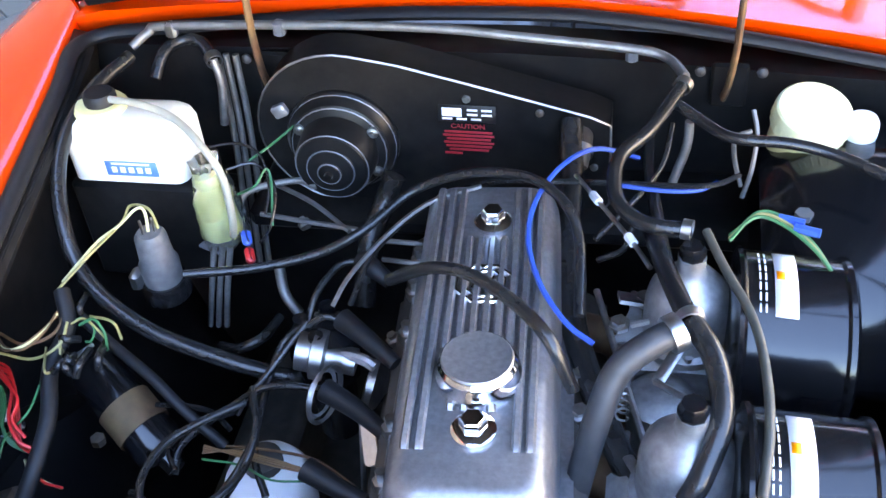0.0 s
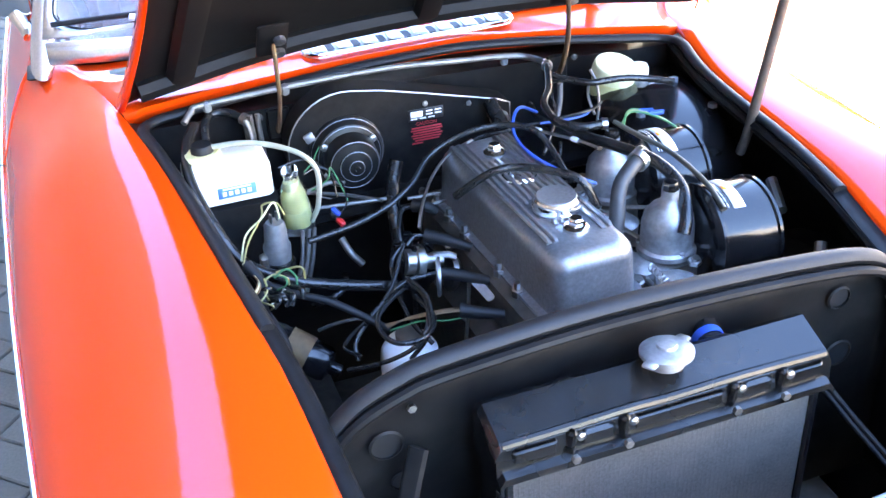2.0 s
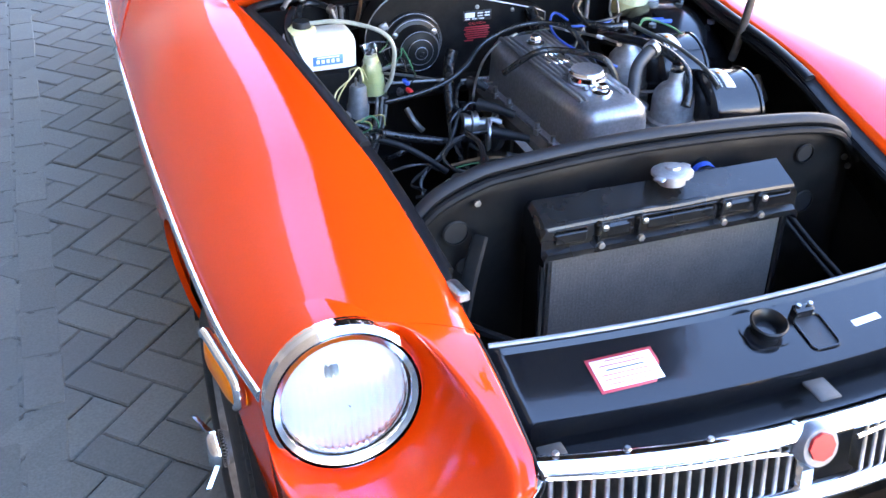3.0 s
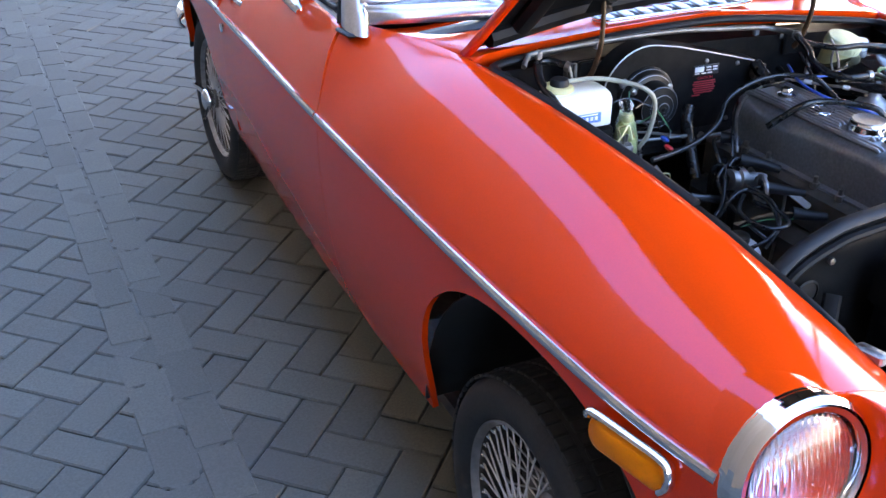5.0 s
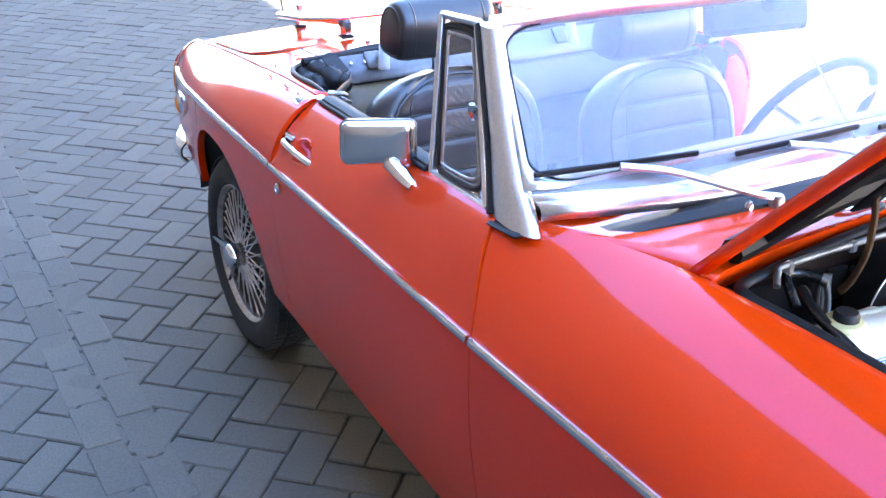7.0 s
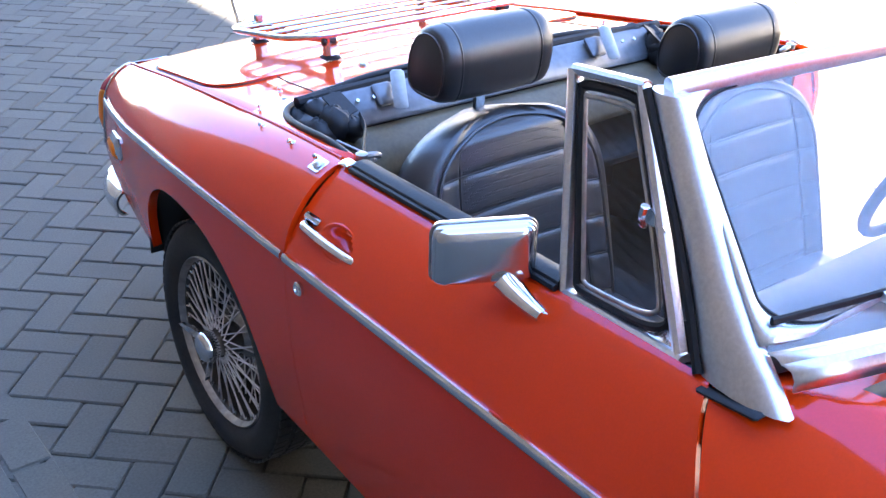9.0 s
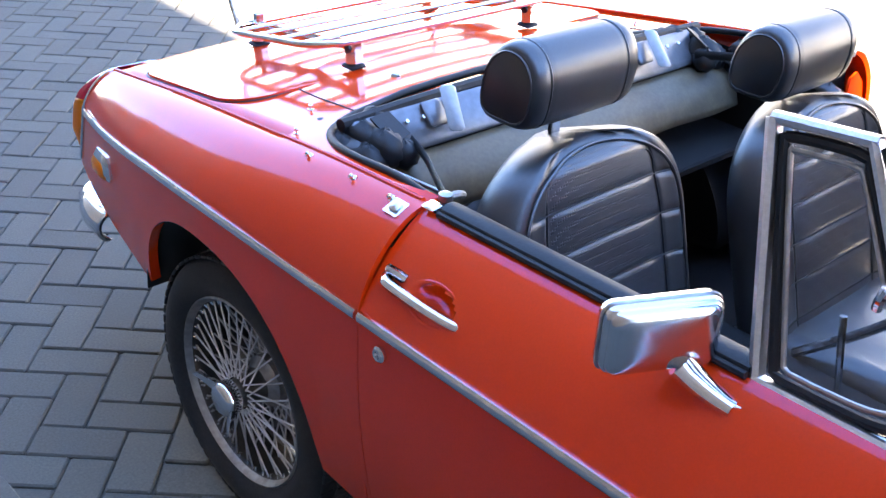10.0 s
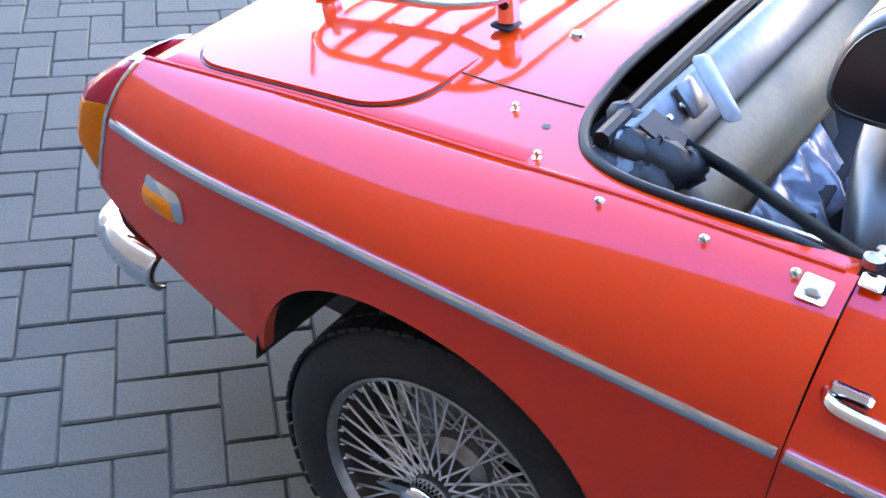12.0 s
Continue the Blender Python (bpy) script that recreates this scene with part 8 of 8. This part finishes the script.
rows = [[(0.035 + 0.085 * t + u * 0.030 * (1 - 0.55 * t), 2.045 - 0.07 * t, 0.700 - 0.20 * t + 0.004 * math.sin(6 * t + 2 * u)) for u in (-1, -0.5, 0, 0.5, 1)] for t in [i / 8 for i in range(9)]]
part("webbing_strap", grid(rows), STRAP, hood, "brown-grey webbing strap hanging down", face=(0, -1, 0.3), skin=0.002)

# ---- luggage rack ----
rack = thing("luggage_rack", "chrome tube luggage rack on the boot lid", "luggage rack")
RK = axes((-0.01, 2.635, 0.842), (1, 0, 0), (0, 1, -0.17), (0, 0.17, 1))
outl = rounded(0.70, 0.38, 0.09, 6)
part("rack_frame", tube([RK @ Vector((x, y, 0)) for x, y in outl], 0.0075, 10, smooth=False, closed=True), CHROME, rack)
for y in (-0.12, -0.04, 0.04, 0.12):
    part("rack_bar", rbox(0.69, 0.022, 0.006, 0.002, RK @ pose(0, y, 0.002)), CHROME, rack, "flat chrome bar")
part("rack_rail", tube([RK @ Vector(p) for p in ((-0.30, 0.19, 0.0), (-0.30, 0.21, 0.07), (-0.28, 0.21, 0.085), (0, 0.21, 0.088), (0.28, 0.21, 0.085), (0.30, 0.21, 0.07), (0.30, 0.19, 0.0))], 0.006, 8, 5), CHROME, rack, "raised chrome end rail")
for x in (-0.26, 0.26):
    part("rack_runner", tube([(x, 2.462, deck_z(x, 2.462) + 0.052), (x - 0.004, 2.60, deck_z(x, 2.6) + 0.046), (x - 0.006, 2.72, deck_z(x, 2.72) + 0.048), (x - 0.01, 2.80, deck_z(x, 2.80) + 0.052)], 0.011, 8, 5, flat=0.4, up=(0, 0, 1)), CHROME, rack, "chrome runner")
    for y in (2.470, 2.815):
        z = deck_z(x, y)
        f = part("rack_foot", rbox(0.034, 0.030, 0.058, 0.008, pose(x, y, z + 0.036, -8)), CHROME, rack, "chrome clamp foot")
        part("foot_bolt", lathe([(0.009, 0), (0.009, 0.004), (0.0, 0.005)], 16, axes((x - 0.018, y - 0.004, z + 0.048), (0, 1, 0), (0, 0, 1), (-1, 0, 0))), BLACK, f)
        part("foot_pad", rbox(0.040, 0.036, 0.008, 0.003, pose(x, y, z + 0.008)), RUBBER, f)
        part("foot_post", rbox(0.02, 0.02, 0.05, 0.003, pose(x, y, 0.80 + (0.045 if y < 2.6 else 0.01))), CHROME, f)

# ---- small bay details ----
for side in (-1, 1):
    part("bay_flange", tube([(side * (edge_x(y) - 0.018), y, edge_z(y) - 0.020) for y in (-0.25, -0.1, 0.0, 0.2, 0.4, 0.6)], 0.008, 8, 5, flat=1.6, up=(0, 0, 1)), BAY, car)
part("chassis_leg", rbox(0.09, 1.2, 0.12, 0.012, pose(-0.33, 0.0, 0.36)), IRON, car)
part("chassis_leg", rbox(0.09, 1.2, 0.12, 0.012, pose(0.33, 0.0, 0.36)), IRON, car)
part("steering_shaft", tube([(0.30, 0.58, 0.66), (0.27, 0.30, 0.52), (0.25, 0.10, 0.42)], 0.012, 10), IRON, car)
part("bulkhead_rib", tube([(-0.5, 0.62, 0.70), (-0.2, 0.62, 0.69), (0.2, 0.62, 0.69), (0.5, 0.62, 0.70)], 0.012, 8, 4), BAY, car)
part("bulkhead_shelf", rbox(0.60, 0.12, 0.03, 0.008, pose(-0.02, 0.57, 0.725)), BAY, car)
fb = part("fuse_box", rbox(0.048, 0.085, 0.022, 0.004, pose(-0.492, 0.157, 0.728, 0, 28, -38)), BLACK, car, "black fuse block with four fuses")
for k in range(4):
    part("fuse", tube([Vector((-0.492, 0.157, 0.728)) + Matrix.Rotation(radians(-47), 3, "Z") @ Vector((-0.016, -0.030 + 0.020 * k, 0.026)), Vector((-0.492, 0.157, 0.728)) + Matrix.Rotation(radians(-38), 3, "Z") @ Vector((0.016, -0.030 + 0.020 * k, 0.010))], 0.0046, 10, smooth=False), WHITE, fb, "white glass fuse")
part("relay_box", rbox(0.035, 0.04, 0.03, 0.004, pose(-0.43, 0.09, 0.70, 0, 60, 0)), STEEL, car)
part("horn", lathe([(0.0, 0.0), (0.045, 0.002), (0.05, 0.02), (0.03, 0.04), (0.012, 0.05), (0.0, 0.05)], 24, pose(0.36, -0.02, 0.63, 20, 60, 0)), BLACK, car)
for p, q in (((0.42, 0.20, 0.80), (0.40, 0.14, 0.78)), ((0.41, 0.05, 0.77), (0.39, 0.02, 0.74))):
    part("wing_union", tube([p, q], 0.010, 8, smooth=False), STEEL, car)

# shut faces behind the doors; far door open, angled to fit the camera's view
for side in (-1, 1):
    part("door_shut_face", plate([(side * x, z) for x, z in ((0.640, 0.34), (0.715, 0.34), (0.740, 0.52), (0.742, 0.71), (0.715, 0.77), (0.68, 0.80), (0.655, 0.79))], 0.006, axes((0, 1.846, 0), (1, 0, 0), (0, 0, 1), (0, -1, 0))), RED, car)
# Added black plate darkens the bright open hollow of the far wing.
part("wing_lining", plate([(0.575, 0.50), (0.690, 0.50), (0.700, 0.70), (0.670, 0.80), (0.62, 0.835), (0.575, 0.83)], 0.006, axes((0, 1.870, 0), (1, 0, 0), (0, 0, 1), (0, -1, 0))), TRIM, car)
swing = pose(0.70, 0.93, 0) @ Matrix.Rotation(radians(-47), 4, "Z") @ pose(-0.70, -0.93, 0)
for ob in list(car.children):
    corners = [v.co for v in ob.data.vertices] if ob.type == "MESH" else []
    if corners and min(v.x for v in corners) > 0.5 and min(v.y for v in corners) > 0.86 and max(v.y for v in corners) < 1.838 and ob.name.split(".")[0] in ("chrome_strip", "door", "door_capping", "door_handle", "door_lock", "door_mirror", "door_striker", "handle_recess", "quarter_light", "window_slot", "door_trim"):
        ob.matrix_local = swing @ ob.matrix_local

# far rear corner of bonnet opening bent lower and in to fit camera's view
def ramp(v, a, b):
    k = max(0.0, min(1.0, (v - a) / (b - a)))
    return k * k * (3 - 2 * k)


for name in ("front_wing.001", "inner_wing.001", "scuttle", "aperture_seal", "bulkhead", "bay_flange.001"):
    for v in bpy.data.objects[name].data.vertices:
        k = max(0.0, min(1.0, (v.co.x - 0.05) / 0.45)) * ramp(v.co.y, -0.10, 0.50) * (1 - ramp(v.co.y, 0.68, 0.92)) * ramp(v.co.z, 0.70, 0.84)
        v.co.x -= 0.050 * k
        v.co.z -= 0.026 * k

# ---- linkages and brackets round the engine ----
link = thing("throttle_linkage", "greasy steel throttle linkage and brackets by the carburettors", "linkage")
part("bracket", plate([(-0.045, -0.012), (0.03, -0.02), (0.05, 0.01), (-0.02, 0.026)], 0.004, pose(0.165, 0.318, 0.785, 12, -8, 10)), CARB, link)
part("bracket", plate([(-0.02, -0.02), (0.02, -0.015), (0.018, 0.02), (-0.02, 0.018)], 0.004, pose(0.147, 0.345, 0.792, -30, 10, 0)), STEEL, link)
for x, y, z, h in ((0.152, 0.344, 0.79, 0.010), (0.100, 0.214, 0.765, 0.012), (0.109, 0.181, 0.76, 0.010), (0.171, 0.131, 0.78, 0.014), (0.214, 0.112, 0.78, 0.016), (0.208, 0.079, 0.77, 0.012), (0.13, 0.313, 0.785, 0.010), (0.098, 0.256, 0.77, 0.01), (0.12, 0.09, 0.75, 0.012)):
    part("nut", lathe([(0.0105, 0.0), (0.0105, h * 0.5), (0.007, h * 0.6), (0.007, h), (0.0, h)], 6, pose(x, y, z, 8, -6, 20)), STEEL, link)
for p, q in (((0.105, 0.36, 0.785), (0.175, 0.12, 0.775)), ((0.165, 0.24, 0.79), (0.215, 0.20, 0.80)), ((0.14, 0.30, 0.80), (0.19, 0.31, 0.81)), ((0.17, 0.16, 0.775), (0.21, 0.11, 0.79)), ((0.12, 0.20, 0.75), (0.10, 0.10, 0.74))):
    part("rod", tube([p, q], 0.0034, 8, smooth=False), STEEL, link)
part("lever", rbox(0.012, 0.05, 0.005, 0.002, pose(0.178, 0.265, 0.79, 20, 0, -30)), STEEL, link)
part("lever", rbox(0.010, 0.04, 0.005, 0.002, pose(0.152, 0.15, 0.775, -10, 0, 25)), STEEL, link)
gear = thing("distributor_clamp", "steel and brass distributor body with vacuum unit", "distributor")
part("collar", lathe([(0.0, -0.02), (0.020, -0.02), (0.020, -0.006), (0.026, -0.004), (0.026, 0.008), (0.014, 0.010), (0.014, 0.040), (0.0, 0.04)], 24, axes((-0.166, 0.272, 0.757), (0, 1, 0), (0.2, 0, 1), (1, 0, -0.2))), STEEL, gear)
part("ring", lathe([(0.029, -0.004), (0.031, 0.0), (0.029, 0.004), (0.026, 0.0)], 28, axes((-0.147, 0.225, 0.752), (0.3, 1, 0), (0, 0, 1), (1, -0.3, 0.6)), caps=False), STEEL, gear)
part("ring", lathe([(0.024, -0.003), (0.026, 0.0), (0.024, 0.003), (0.021, 0.0)], 28, axes((-0.149, 0.222, 0.757), (0.3, 1, 0), (0, 0, 1), (1, -0.3, 0.6)), caps=False), CARB, gear)
part("arm", tube([(-0.145, 0.271, 0.76), (-0.119, 0.267, 0.76), (-0.105, 0.262, 0.755)], 0.006, 8), CARB, gear)
part("clip", plate(rounded(0.014, 0.05, 0.005, 3), 0.003, pose(-0.094, 0.180, 0.745, 20, -20, 10)), ALU, gear)
for x, y in ((-0.080, 0.291), (-0.078, 0.244), (-0.096, 0.313), (-0.067, 0.188), (-0.078, 0.495), (-0.239, 0.487)):
    part("nut", lathe([(0.0085, 0.0), (0.0085, 0.006), (0.005, 0.007), (0.005, 0.012), (0.0, 0.012)], 6, pose(x, y, 0.740, 0, -20, 15)), STEEL, gear)

# ---- paving ----
def herringbone():
    """Blocks of 200 x 100 mm at 45 degrees; gives x, y and turn of each."""
    W = 0.100
    for i in range(-130, 131):
        for j in range(-130, 131):
            if (i - j) % 4 == 0:
                yield (i + 1) * W, (j + 0.5) * W, 0
            elif (i - j) % 4 == 2:
                yield (i + 0.5) * W, j * W, 90


block = rbox(0.1970, 0.0970, 0.05, 0.0042, pose(0, 0, -0.025))
block_mesh = mesh_of("paving_block", block, PAVER, 25)
rest = Shape()
paving = part("paving", Shape().add([(-4.3, -4, -0.0095), (8, -4, -0.0095), (8, 15, -0.0095), (-4.3, 15, -0.0095)], [(0, 1, 2, 3)]), JOINT, None, "grey herringbone block paving with sandy joints")
tagged(paving, category="paving", kind="structure")
rnd = random.Random(5)
turn45 = Matrix.Rotation(radians(-43.0), 4, "Z")
singles = []
spots = []
for bx, by, a in herringbone():
    p = turn45 @ Vector((bx, by, 0)) + Vector((-0.55, 3.0, 0))
    if -3.3 < p.x < 5.0 and -2.2 < p.y < 13.0:
        spots.append((p.x, p.y, a - 43.0))
for k in range(80):
    for c in (-1.075, -1.178):
        spots.append((c, -2.1 + 0.203 * k + (0.1 if c < -1.1 else 0.0), 90.0))
for x, y, a in spots:
    m = pose(x + rnd.uniform(-0.0012, 0.0012), y + rnd.uniform(-0.0012, 0.0012), rnd.uniform(-0.0025, 0.001) + (0.0015 if a == 90.0 else 0.0), rnd.uniform(-0.5, 0.5), rnd.uniform(-0.5, 0.5), a + rnd.uniform(-0.5, 0.5))
    if -1.02 < x < -0.1 and 2.55 < y < 4.1 and len(singles) < 300:
        singles.append(m)
    else:
        rest.join(block, m)
me = bpy.data.meshes.new("paving_blocks")
me.from_pydata(rest.v, [], rest.f)
me.materials.append(PAVER)
blocks = new("paving_blocks", me)
blocks.parent = paving
tagged(blocks, kind="stuff")
for m in singles:
    ob = new("paving_block", block_mesh)
    ob.matrix_basis = m
    ob.parent = paving
